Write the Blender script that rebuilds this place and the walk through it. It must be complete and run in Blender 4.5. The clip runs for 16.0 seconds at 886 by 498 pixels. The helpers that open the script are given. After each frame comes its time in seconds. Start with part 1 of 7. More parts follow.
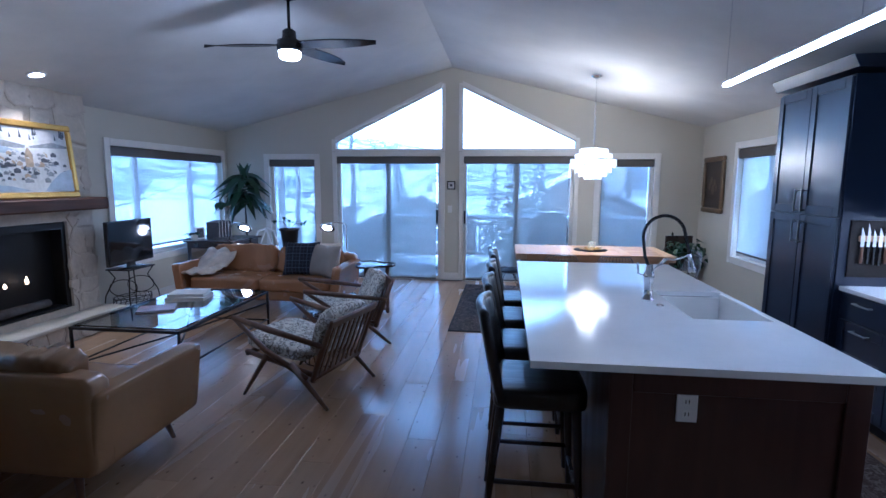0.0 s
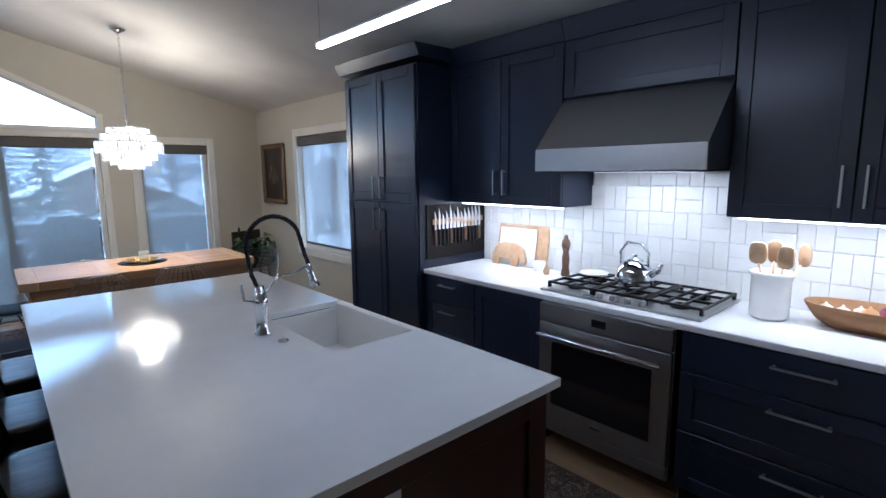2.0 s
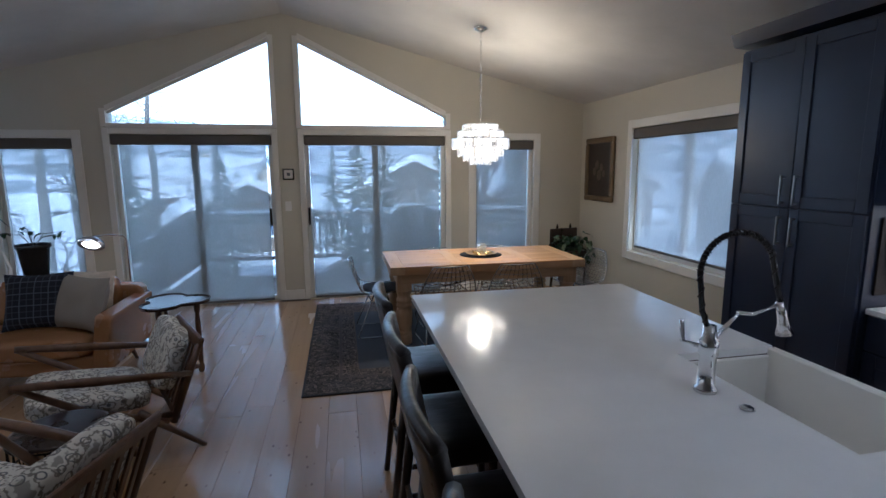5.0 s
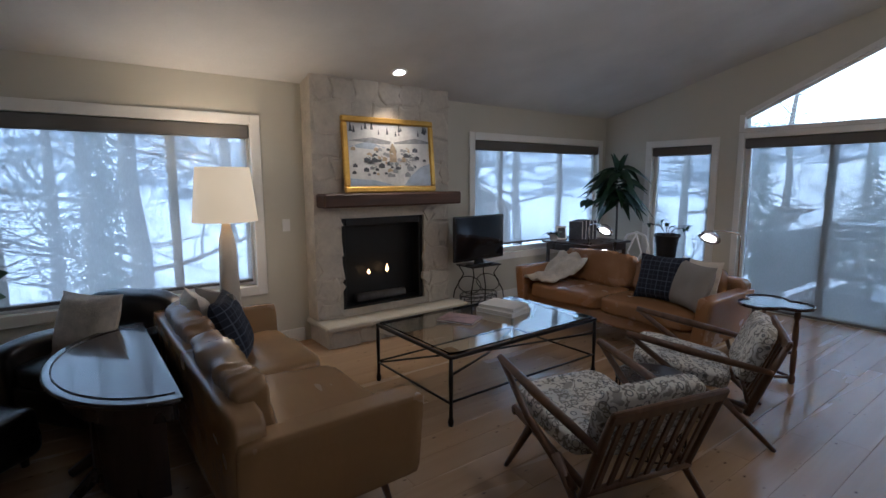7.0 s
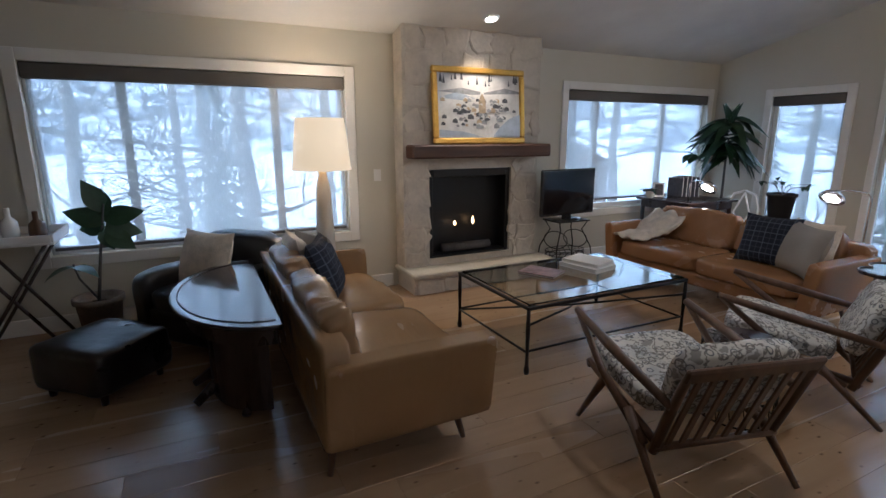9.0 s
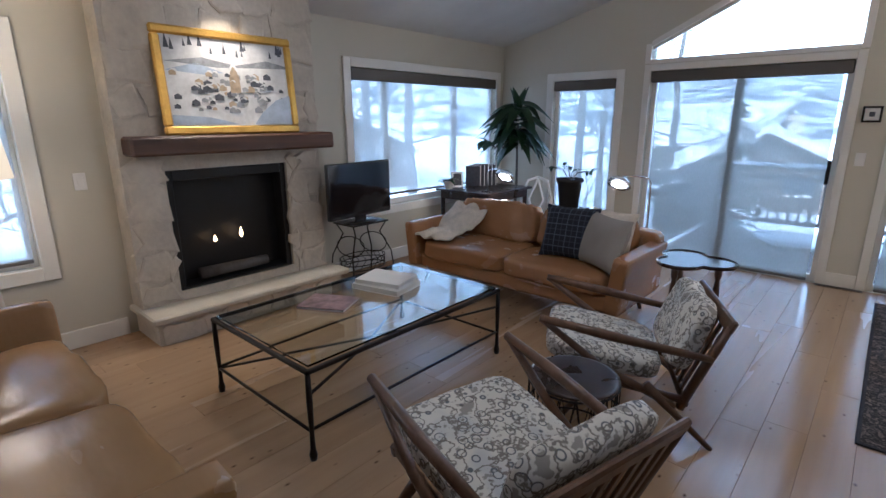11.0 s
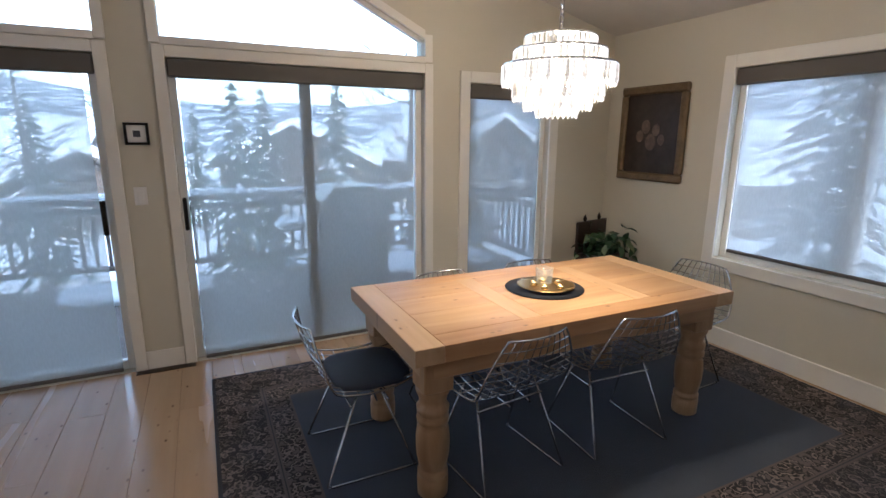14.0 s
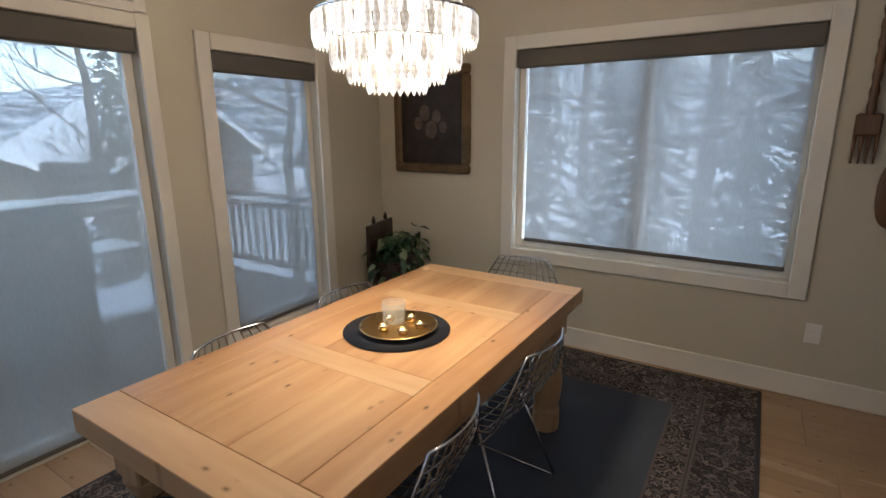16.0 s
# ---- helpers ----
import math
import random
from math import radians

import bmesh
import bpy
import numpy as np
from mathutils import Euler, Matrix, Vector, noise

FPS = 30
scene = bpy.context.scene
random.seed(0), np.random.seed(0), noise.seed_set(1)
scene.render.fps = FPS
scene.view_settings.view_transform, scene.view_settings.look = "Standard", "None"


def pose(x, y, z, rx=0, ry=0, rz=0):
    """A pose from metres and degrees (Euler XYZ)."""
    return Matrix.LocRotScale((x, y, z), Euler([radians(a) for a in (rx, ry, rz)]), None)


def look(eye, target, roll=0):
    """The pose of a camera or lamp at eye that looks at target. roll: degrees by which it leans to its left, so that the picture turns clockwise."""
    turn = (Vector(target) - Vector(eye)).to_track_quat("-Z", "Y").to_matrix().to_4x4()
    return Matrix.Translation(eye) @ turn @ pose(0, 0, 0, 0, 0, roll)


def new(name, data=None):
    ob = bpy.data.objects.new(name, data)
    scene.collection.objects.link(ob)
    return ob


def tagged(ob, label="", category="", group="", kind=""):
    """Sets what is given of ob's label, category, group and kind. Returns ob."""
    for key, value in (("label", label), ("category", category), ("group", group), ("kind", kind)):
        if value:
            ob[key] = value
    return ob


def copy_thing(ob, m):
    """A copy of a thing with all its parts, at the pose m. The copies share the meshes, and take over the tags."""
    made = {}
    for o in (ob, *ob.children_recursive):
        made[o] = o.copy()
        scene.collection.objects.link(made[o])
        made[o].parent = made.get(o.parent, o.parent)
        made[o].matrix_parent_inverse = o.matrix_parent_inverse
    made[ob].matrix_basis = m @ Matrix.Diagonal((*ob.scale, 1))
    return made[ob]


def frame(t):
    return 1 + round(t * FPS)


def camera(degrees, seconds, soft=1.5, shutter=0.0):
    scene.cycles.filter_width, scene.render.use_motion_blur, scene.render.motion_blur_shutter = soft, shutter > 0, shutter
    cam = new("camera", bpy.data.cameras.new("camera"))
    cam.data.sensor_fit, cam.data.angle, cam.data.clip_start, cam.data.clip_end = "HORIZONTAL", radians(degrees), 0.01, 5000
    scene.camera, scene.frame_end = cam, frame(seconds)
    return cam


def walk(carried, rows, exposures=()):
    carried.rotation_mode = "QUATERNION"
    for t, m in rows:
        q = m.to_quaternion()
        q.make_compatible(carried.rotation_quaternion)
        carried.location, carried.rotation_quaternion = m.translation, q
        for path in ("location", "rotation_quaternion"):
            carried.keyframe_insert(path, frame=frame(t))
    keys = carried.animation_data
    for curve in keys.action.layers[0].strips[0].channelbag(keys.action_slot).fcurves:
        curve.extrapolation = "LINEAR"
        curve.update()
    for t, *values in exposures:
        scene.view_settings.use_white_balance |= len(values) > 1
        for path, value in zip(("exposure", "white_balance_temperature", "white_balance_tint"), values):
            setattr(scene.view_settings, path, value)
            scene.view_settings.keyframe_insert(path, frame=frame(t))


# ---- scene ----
cam = camera(83.1, 16.0)
PATH = [
    (0, (0.13, -0.756, 1.622), (-0.113, 1.211, 1.359), 0.3),
    (0.5, (0.087, -0.445, 1.597), (0.266, 1.529, 1.333), -0.2),
    (1, (0.089, -0.185, 1.604), (0.657, 1.714, 1.336), -0.4),
    (1.5, (0.123, 0.058, 1.601), (1.106, 1.777, 1.321), -0.2),
    (2, (0.183, 0.257, 1.616), (1.506, 1.725, 1.311), -0.6),
    (2.5, (0.264, 0.449, 1.629), (1.755, 1.742, 1.308), 0.0),
    (3, (0.271, 0.592, 1.645), (1.762, 1.883, 1.311), 0.4),
    (3.2, (0.249, 0.64, 1.654), (1.714, 1.958, 1.316), 0.5),
    (5.3, (-0.145, 1.088, 1.624), (-0.071, 3.064, 1.324), -0.4),
    (5.5, (-0.138, 1.124, 1.615), (-0.292, 3.098, 1.33), -0.3),
    (6, (-0.137, 1.079, 1.613), (-0.895, 2.911, 1.348), 0.4),
    (6.5, (-0.07, 0.943, 1.605), (-1.317, 2.484, 1.341), 0.25),
    (7, (0.029, 0.871, 1.571), (-1.556, 2.06, 1.297), -0.2),
    (7.5, (0.126, 0.81, 1.561), (-1.582, 1.798, 1.232), -0.35),
    (8, (0.174, 0.835, 1.538), (-1.57, 1.731, 1.143), 0.1),
    (8.2, (0.176, 0.83, 1.538), (-1.574, 1.703, 1.122), 0.4),
    (10.3, (-0.262, 1.272, 1.56), (-1.921, 2.248, 1.015), 0.0),
    (10.5, (-0.342, 1.365, 1.552), (-1.925, 2.464, 1.016), 0.6),
    (11, (-0.562, 1.616, 1.554), (-1.847, 3.063, 1.05), -0.2),
    (11.5, (-0.692, 1.937, 1.533), (-1.591, 3.659, 1.058), -1.1),
    (12, (-0.705, 2.288, 1.564), (-1.155, 4.179, 1.092), -1.0),
    (12.5, (-0.645, 2.64, 1.582), (-0.603, 4.586, 1.122), -1.2),
    (13, (-0.503, 3.032, 1.592), (-0.049, 4.927, 1.142), -0.4),
    (13.5, (-0.443, 3.391, 1.568), (0.231, 5.223, 1.131), 1.1),
    (14, (-0.409, 3.727, 1.578), (0.435, 5.486, 1.138), 0.4),
    (14.5, (-0.345, 4.051, 1.577), (0.665, 5.72, 1.135), 0.4),
    (15, (-0.335, 4.333, 1.564), (0.842, 5.887, 1.116), 0.8),
    (15.5, (-0.327, 4.552, 1.562), (1.072, 5.906, 1.101), -0.4),
    (16, (-0.246, 4.705, 1.552), (1.396, 5.747, 1.082), -0.4),
]
walk(cam, [(t, look(eye, target, roll)) for t, eye, target, roll in PATH],
     [(0, 3.22, 4000, 16), (1.5, 3.0, 4400, 14), (3, 2.78, 4900, 12), (5.5, 2.5, 4850, 13), (6, 2.5, 4850, 13), (8, 2.85, 5250, 14), (11, 3.28, 4900, 14), (12.5, 3.15, 4950, 14), (14.5, 2.92, 5450, 16), (16, 2.62, 5700, 15)])

# ---- world and sun: overcast winter afternoon ----
world = bpy.data.worlds.new("world")
scene.world = world
world.use_nodes = True
wn, wl = world.node_tree.nodes, world.node_tree.links
sky = wn.new("ShaderNodeTexSky")
sky.sky_type, sky.sun_disc = "NISHITA", False
sky.sun_elevation, sky.sun_rotation = radians(30), radians(173)
sky.air_density, sky.dust_density, sky.ozone_density = 1.0, 1.5, 2.5
cloud = wn.new("ShaderNodeHueSaturation")
cloud.inputs["Saturation"].default_value = 0.5
wl.new(sky.outputs[0], cloud.inputs["Color"])
wl.new(cloud.outputs[0], wn["Background"].inputs[0])
wn["Background"].inputs[1].default_value = 0.15
sun = new("sun", bpy.data.lights.new("sun", "SUN"))
sun.data.energy, sun.data.angle, sun.data.color = 0.5, radians(14), (1, 0.97, 0.92)
sun.matrix_world = look((0.8, -7, 4.1), (0, 0, 0))


# ---- materials ----
def nodes_of(name):
    m = bpy.data.materials.new(name)
    m.use_nodes = True
    return m, m.node_tree.nodes, m.node_tree.links, m.node_tree.nodes["Principled BSDF"]


def mixed(n, l, fac, a, b, mode="MIX"):
    x = n.new("ShaderNodeMix")
    x.data_type, x.blend_type = "RGBA", mode
    for k, v in ((0, fac), (6, a), (7, b)):
        if hasattr(v, "is_output"):
            l.new(v, x.inputs[k])
        else:
            x.inputs[k].default_value = (*v, 1) if isinstance(v, tuple) else v
    return x.outputs[2]


def noise_of(n, l, scale, detail=3.0, stretch=(1, 1, 1), out=0, rough=0.55):
    tc, mp, t = n.new("ShaderNodeTexCoord"), n.new("ShaderNodeMapping"), n.new("ShaderNodeTexNoise")
    mp.inputs["Scale"].default_value = stretch
    l.new(tc.outputs["Object"], mp.inputs[0])
    l.new(mp.outputs[0], t.inputs[0])
    t.inputs["Scale"].default_value, t.inputs["Detail"].default_value, t.inputs["Roughness"].default_value = scale, detail, rough
    return t.outputs[out]


def ramp(n, l, fac, stops):
    r = n.new("ShaderNodeValToRGB")
    e = r.color_ramp.elements
    while len(e) < len(stops):
        e.new(0.5)
    for q, (p, c) in zip(e, stops):
        q.position, q.color = p, (*c, 1) if isinstance(c, tuple) else (c, c, c, 1)
    l.new(fac, r.inputs[0])
    return r.outputs[0]


def bumped(n, l, b, height, strength, dist=0.01):
    k = n.new("ShaderNodeBump")
    k.inputs["Strength"].default_value, k.inputs["Distance"].default_value = strength, dist
    l.new(height, k.inputs["Height"])
    l.new(k.outputs[0], b.inputs["Normal"])


def M(name, c, rough=0.6, metal=0.0, var=0.12, scale=3.0, fine=60.0, bump=0.1, stretch=(1, 1, 1), coat=0.0, spread=0.0):
    """Paint, leather, metal, stone: one colour with broad and fine variation, rough spots and fine relief."""
    m, n, l, b = nodes_of(name)
    lo, hi = tuple(v * (1 - var) for v in c), tuple(min(1, v * (1 + var)) for v in c)
    a = noise_of(n, l, scale, 4, stretch)
    f = noise_of(n, l, fine, 3, stretch)
    col = mixed(n, l, ramp(n, l, a, [(0.3, 0.0), (0.7, 1.0)]), lo, hi)
    col = mixed(n, l, 0.35 * min(1, var * 4), col, ramp(n, l, f, [(0.3, lo), (0.7, hi)]))
    if spread:
        oi = n.new("ShaderNodeObjectInfo")
        col = mixed(n, l, spread, col, ramp(n, l, oi.outputs["Random"], [(0.0, tuple(v * 0.45 for v in c)), (0.5, c), (1.0, hi)]))
    l.new(col, b.inputs["Base Color"])
    l.new(ramp(n, l, a, [(0.2, max(0.02, rough - 0.12 * rough)), (0.8, min(1, rough + 0.12 * rough))]), b.inputs["Roughness"])
    b.inputs["Metallic"].default_value, b.inputs["Coat Weight"].default_value = metal, coat
    if bump:
        bumped(n, l, b, f, bump, 0.004)
    return m


def wood(name, c, dark, grain=(30, 2, 30), rough=0.4, spread=0.0, knots=0.0, bump=0.15):
    m, n, l, b = nodes_of(name)
    tc, oi0, shift = n.new("ShaderNodeTexCoord"), n.new("ShaderNodeObjectInfo"), n.new("ShaderNodeVectorMath")
    shift.operation = "MULTIPLY_ADD"
    l.new(oi0.outputs["Random"], shift.inputs[0])
    shift.inputs[1].default_value = (17, 29, 7)
    l.new(tc.outputs["Object"], shift.inputs[2])

    def grained(scale, detail, stretch):
        mp, t = n.new("ShaderNodeMapping"), n.new("ShaderNodeTexNoise")
        mp.inputs["Scale"].default_value = stretch
        l.new(shift.outputs[0], mp.inputs[0])
        l.new(mp.outputs[0], t.inputs[0])
        t.inputs["Scale"].default_value, t.inputs["Detail"].default_value, t.inputs["Distortion"].default_value = scale, detail, 0.6
        return t.outputs[0]
    g = grained(1.0, 6, grain)
    g2 = grained(2.2, 3, tuple(v * 0.16 for v in grain))
    col = mixed(n, l, ramp(n, l, g, [(0.32, 0.0), (0.68, 1.0)]), dark, c)
    col = mixed(n, l, 0.45, col, ramp(n, l, g2, [(0.35, dark), (0.6, c)]))
    if spread:
        oi = n.new("ShaderNodeObjectInfo")
        tone = ramp(n, l, oi.outputs["Random"], [(0.0, (0.62, 0.58, 0.55)), (0.5, (0.95, 0.93, 0.9)), (1.0, (1.25, 1.2, 1.12))])
        col = mixed(n, l, spread, col, tone, "MULTIPLY")
    if knots:
        v = n.new("ShaderNodeTexVoronoi")
        mp = n.new("ShaderNodeMapping")
        mp.inputs["Scale"].default_value = tuple(3.6 if q > 9 else 2.0 for q in grain[:2]) + (0.0,)
        l.new(shift.outputs[0], mp.inputs[0])
        l.new(mp.outputs[0], v.inputs[0])
        v.inputs["Randomness"].default_value = 1.0
        few = ramp(n, l, v.outputs["Color"], [(0.5, 0.0), (0.56, 1.0)])
        core = ramp(n, l, v.outputs[0], [(0.05, knots), (0.1, knots * 0.45), (0.19, 0.0)])
        both = n.new("ShaderNodeMath")
        both.operation = "MULTIPLY"
        l.new(few, both.inputs[0])
        l.new(core, both.inputs[1])
        col = mixed(n, l, both.outputs[0], col, (0.07, 0.035, 0.018))
    l.new(col, b.inputs["Base Color"])
    l.new(ramp(n, l, g2, [(0.3, rough - 0.07), (0.7, rough + 0.1)]), b.inputs["Roughness"])
    bumped(n, l, b, g, bump, 0.003)
    return m


def glow(name, c, strength):
    m, n, l, b = nodes_of(name)
    b.inputs["Base Color"].default_value = (0.9, 0.88, 0.84, 1)
    b.inputs["Emission Color"].default_value, b.inputs["Emission Strength"].default_value = (*c, 1), strength
    return m


def glass(name, c=(1, 1, 1), rough=0.0):
    m, n, l, b = nodes_of(name)
    b.inputs["Base Color"].default_value, b.inputs["Roughness"].default_value = (*c, 1), rough
    b.inputs["Transmission Weight"].default_value, b.inputs["IOR"].default_value = 1.0, 1.45
    return m


def thin_glass(name, clear=0.82):
    """Thin blown glass: mostly clear with a sharp gloss."""
    m, n, l, b = nodes_of(name)
    t, mix = n.new("ShaderNodeBsdfTransparent"), n.new("ShaderNodeMixShader")
    t.inputs[0].default_value = (0.95, 0.96, 0.96, 1)
    b.inputs["Base Color"].default_value, b.inputs["Roughness"].default_value = (0.6, 0.62, 0.62, 1), 0.03
    mix.inputs[0].default_value = clear
    l.new(b.outputs[0], mix.inputs[1])
    l.new(t.outputs[0], mix.inputs[2])
    for o in n:
        if o.type == 'OUTPUT_MATERIAL':
            l.new(mix.outputs[0], o.inputs[0])
    return m


def screen_cloth(name, c, seen):
    """Woven solar-shade cloth: open weave that lets part of the view through."""
    m, n, l, b = nodes_of(name)
    t, d, tr, mix, mix2 = (n.new("ShaderNodeBsdf" + k) for k in ("Transparent", "Diffuse", "Translucent")), None, None, None, None
    t, d, tr = t
    mix, mix2 = n.new("ShaderNodeMixShader"), n.new("ShaderNodeMixShader")
    weave = noise_of(n, l, 90, 2, (1, 1, 0.3))
    col = ramp(n, l, weave, [(0.35, tuple(v * 0.94 for v in c)), (0.65, c)])
    l.new(col, d.inputs[0])
    l.new(col, tr.inputs[0])
    mix.inputs[0].default_value = 0.55
    l.new(d.outputs[0], mix.inputs[1])
    l.new(tr.outputs[0], mix.inputs[2])
    mix2.inputs[0].default_value = seen
    l.new(mix.outputs[0], mix2.inputs[1])
    l.new(t.outputs[0], mix2.inputs[2])
    n.remove(b)
    l.new(mix2.outputs[0], n["Material Output"].inputs[0])
    return m


def rug_cloth(name, w, h, field, pile, light):
    """Faded oriental rug, w by h: plain field, patterned bands that follow the edges."""
    m, n, l, b = nodes_of(name)
    tc, sp = n.new("ShaderNodeTexCoord"), n.new("ShaderNodeSeparateXYZ")
    l.new(tc.outputs["Object"], sp.inputs[0])

    def mth(op, a, c):
        q = n.new("ShaderNodeMath")
        q.operation = op
        for k, v in ((0, a), (1, c)):
            if hasattr(v, "is_output"):
                l.new(v, q.inputs[k])
            else:
                q.inputs[k].default_value = v
        return q.outputs[0]
    ex = mth("SUBTRACT", w / 2, mth("ABSOLUTE", sp.outputs[0], 0))
    ey = mth("SUBTRACT", h / 2, mth("ABSOLUTE", sp.outputs[1], 0))
    e = mth("MINIMUM", ex, ey)
    mid = tuple((p + q) / 2 for p, q in zip(pile, light))
    wide = ramp(n, l, noise_of(n, l, 17, 2), [(0.36, pile), (0.4, mid), (0.44, pile), (0.5, pile), (0.54, light), (0.58, mid), (0.61, pile), (0.68, mid)])
    narrow = ramp(n, l, noise_of(n, l, 26, 1), [(0.38, pile), (0.43, light), (0.47, light), (0.5, pile), (0.56, pile), (0.6, mid)])
    e2 = mth("DIVIDE", e, 0.6)
    band_a = ramp(n, l, e2, [(0.0, 0.0), (0.03, 0.0), (0.034, 1.0), (0.45, 1.0), (0.455, 0.0)])
    band_b = ramp(n, l, e2, [(0.49, 0.0), (0.495, 1.0), (0.7, 1.0), (0.705, 0.0)])
    line = ramp(n, l, e2, [(0.445, 0.0), (0.45, 1.0), (0.465, 1.0), (0.47, 0.0), (0.475, 0.0), (0.48, 1.0), (0.49, 1.0), (0.495, 0.0)])
    line2 = ramp(n, l, e2, [(0.7, 0.0), (0.703, 1.0), (0.715, 1.0), (0.72, 0.0)])
    worn = noise_of(n, l, 2.2, 5)
    ground = ramp(n, l, e2, [(0.0, pile), (0.7, pile), (0.705, field)])
    col = mixed(n, l, 0.3, ground, ramp(n, l, worn, [(0.3, tuple(q * 0.6 for q in field)), (0.7, tuple(q * 1.3 for q in field))]))
    col = mixed(n, l, band_a, col, wide)
    col = mixed(n, l, band_b, col, narrow)
    col = mixed(n, l, line, col, mid)
    col = mixed(n, l, line2, col, mid)
    tuft = noise_of(n, l, 160, 2)
    col = mixed(n, l, ramp(n, l, worn, [(0.4, 0.0), (0.75, 0.4)]), col, field)
    l.new(col, b.inputs["Base Color"])
    b.inputs["Roughness"].default_value = 0.95
    bumped(n, l, b, tuft, 0.6, 0.006)
    return m


def ring_print(name, cream, ink):
    """Printed upholstery: scattered rings and stems on a cream ground."""
    m, n, l, b = nodes_of(name)
    tc = n.new("ShaderNodeTexCoord")
    v = n.new("ShaderNodeTexVoronoi")
    v.inputs["Scale"].default_value = 18
    l.new(tc.outputs["Object"], v.inputs[0])
    rings = ramp(n, l, v.outputs[0], [(0.0, 0.7), (0.1, 0.0), (0.27, 0.0), (0.31, 0.9), (0.35, 0.9), (0.39, 0.0)])
    stems = ramp(n, l, noise_of(n, l, 13, 3), [(0.45, 0.0), (0.475, 0.9), (0.5, 0.9), (0.525, 0.0), (0.6, 0.0), (0.63, 0.7)])
    wash = ramp(n, l, noise_of(n, l, 5, 2), [(0.5, 0.0), (0.62, 0.55)])
    col = mixed(n, l, wash, cream, (0.42, 0.44, 0.47))
    col = mixed(n, l, rings, col, ink)
    col = mixed(n, l, stems, col, (0.16, 0.14, 0.12))
    l.new(col, b.inputs["Base Color"])
    b.inputs["Roughness"].default_value = 0.9
    bumped(n, l, b, noise_of(n, l, 220, 2), 0.3, 0.003)
    return m


def plaid(name, ground, line):
    m, n, l, b = nodes_of(name)
    tc, sp = n.new("ShaderNodeTexCoord"), n.new("ShaderNodeSeparateXYZ")
    l.new(tc.outputs["Object"], sp.inputs[0])
    col = ground
    for k in (0, 2):
        q = n.new("ShaderNodeMath")
        q.operation = "PINGPONG"
        l.new(sp.outputs[k], q.inputs[0])
        q.inputs[1].default_value = 0.045
        s = n.new("ShaderNodeMath")
        s.operation, s.inputs[1].default_value = "MULTIPLY", 20
        l.new(q.outputs[0], s.inputs[0])
        col = mixed(n, l, ramp(n, l, s.outputs[0], [(0.0, 0.75), (0.06, 0.75), (0.1, 0.0), (0.8, 0.0), (0.84, 0.3)]), col, line)
    l.new(col, b.inputs["Base Color"])
    b.inputs["Roughness"].default_value = 0.92
    bumped(n, l, b, noise_of(n, l, 180, 2), 0.4, 0.003)
    return m


def hide(name, c, dark, rough=0.38):
    """Soft leather with creases and worn, lighter patches."""
    m, n, l, b = nodes_of(name)
    big = noise_of(n, l, 2.5, 4)
    crease = mixed(n, l, 0.35, noise_of(n, l, 3.5, 2, (1.3, 0.8, 1.5)), noise_of(n, l, 9, 2, (0.5, 1.7, 1.0)))
    col = mixed(n, l, ramp(n, l, big, [(0.3, 0.0), (0.72, 1.0)]), dark, c)
    l.new(col, b.inputs["Base Color"])
    l.new(ramp(n, l, crease, [(0.3, rough - 0.04), (0.7, rough + 0.06)]), b.inputs["Roughness"])
    f = n.new("ShaderNodeTexVoronoi")
    f.inputs["Scale"].default_value = 260
    tc = n.new("ShaderNodeTexCoord")
    l.new(tc.outputs["Object"], f.inputs[0])
    bumped(n, l, b, mixed(n, l, 0.02, crease, f.outputs[0]), 0.45, 0.02)
    return m


WALL = M("wall_paint", (0.55, 0.515, 0.425), 0.72, var=0.04, scale=0.8, fine=120, bump=0.12)
CEIL = M("ceiling_paint", (0.54, 0.52, 0.485), 0.85, var=0.1, scale=1.6, fine=45, bump=0.35)
TRIM = M("trim_paint", (0.73, 0.705, 0.65), 0.4, var=0.04, fine=30, bump=0.04)
FLOOR = wood("oak_floor", (0.42, 0.285, 0.17), (0.33, 0.215, 0.122), (11, 0.8, 11), 0.21, 0.26, 0.9)
SUBFLOOR = M("floor_gap", (0.17, 0.115, 0.07), 0.8)
TAN = hide("tan_leather", (0.36, 0.185, 0.08), (0.32, 0.16, 0.068), 0.24)
OLIVE = hide("camel_leather", (0.34, 0.2, 0.087), (0.3, 0.172, 0.072), 0.23)
BLACKHIDE = hide("black_leather", (0.016, 0.013, 0.012), (0.008, 0.007, 0.007), 0.3)
WALNUT = wood("walnut", (0.16, 0.085, 0.045), (0.07, 0.035, 0.018), (24, 24, 3), 0.38)
DARKWOOD = wood("espresso_wood", (0.035, 0.018, 0.012), (0.014, 0.008, 0.006), (20, 20, 3), 0.3)
CHERRY = wood("island_panel_wood", (0.05, 0.02, 0.013), (0.025, 0.01, 0.007), (18, 18, 2), 0.35)
PINE = wood("pine_tabletop", (0.56, 0.365, 0.195), (0.34, 0.18, 0.08), (1.3, 13, 13), 0.38, 0.35, 0.95)
PINEX = wood("pine_crossboard", (0.57, 0.395, 0.23), (0.42, 0.26, 0.13), (17, 1.6, 17), 0.38, 0.35, 0.8)
PINELEG = wood("pine_leg", (0.5, 0.33, 0.18), (0.33, 0.19, 0.09), (24, 24, 3), 0.45)
BEAM = wood("mantel_beam", (0.1, 0.045, 0.025), (0.04, 0.018, 0.01), (26, 2, 26), 0.55, bump=0.5)
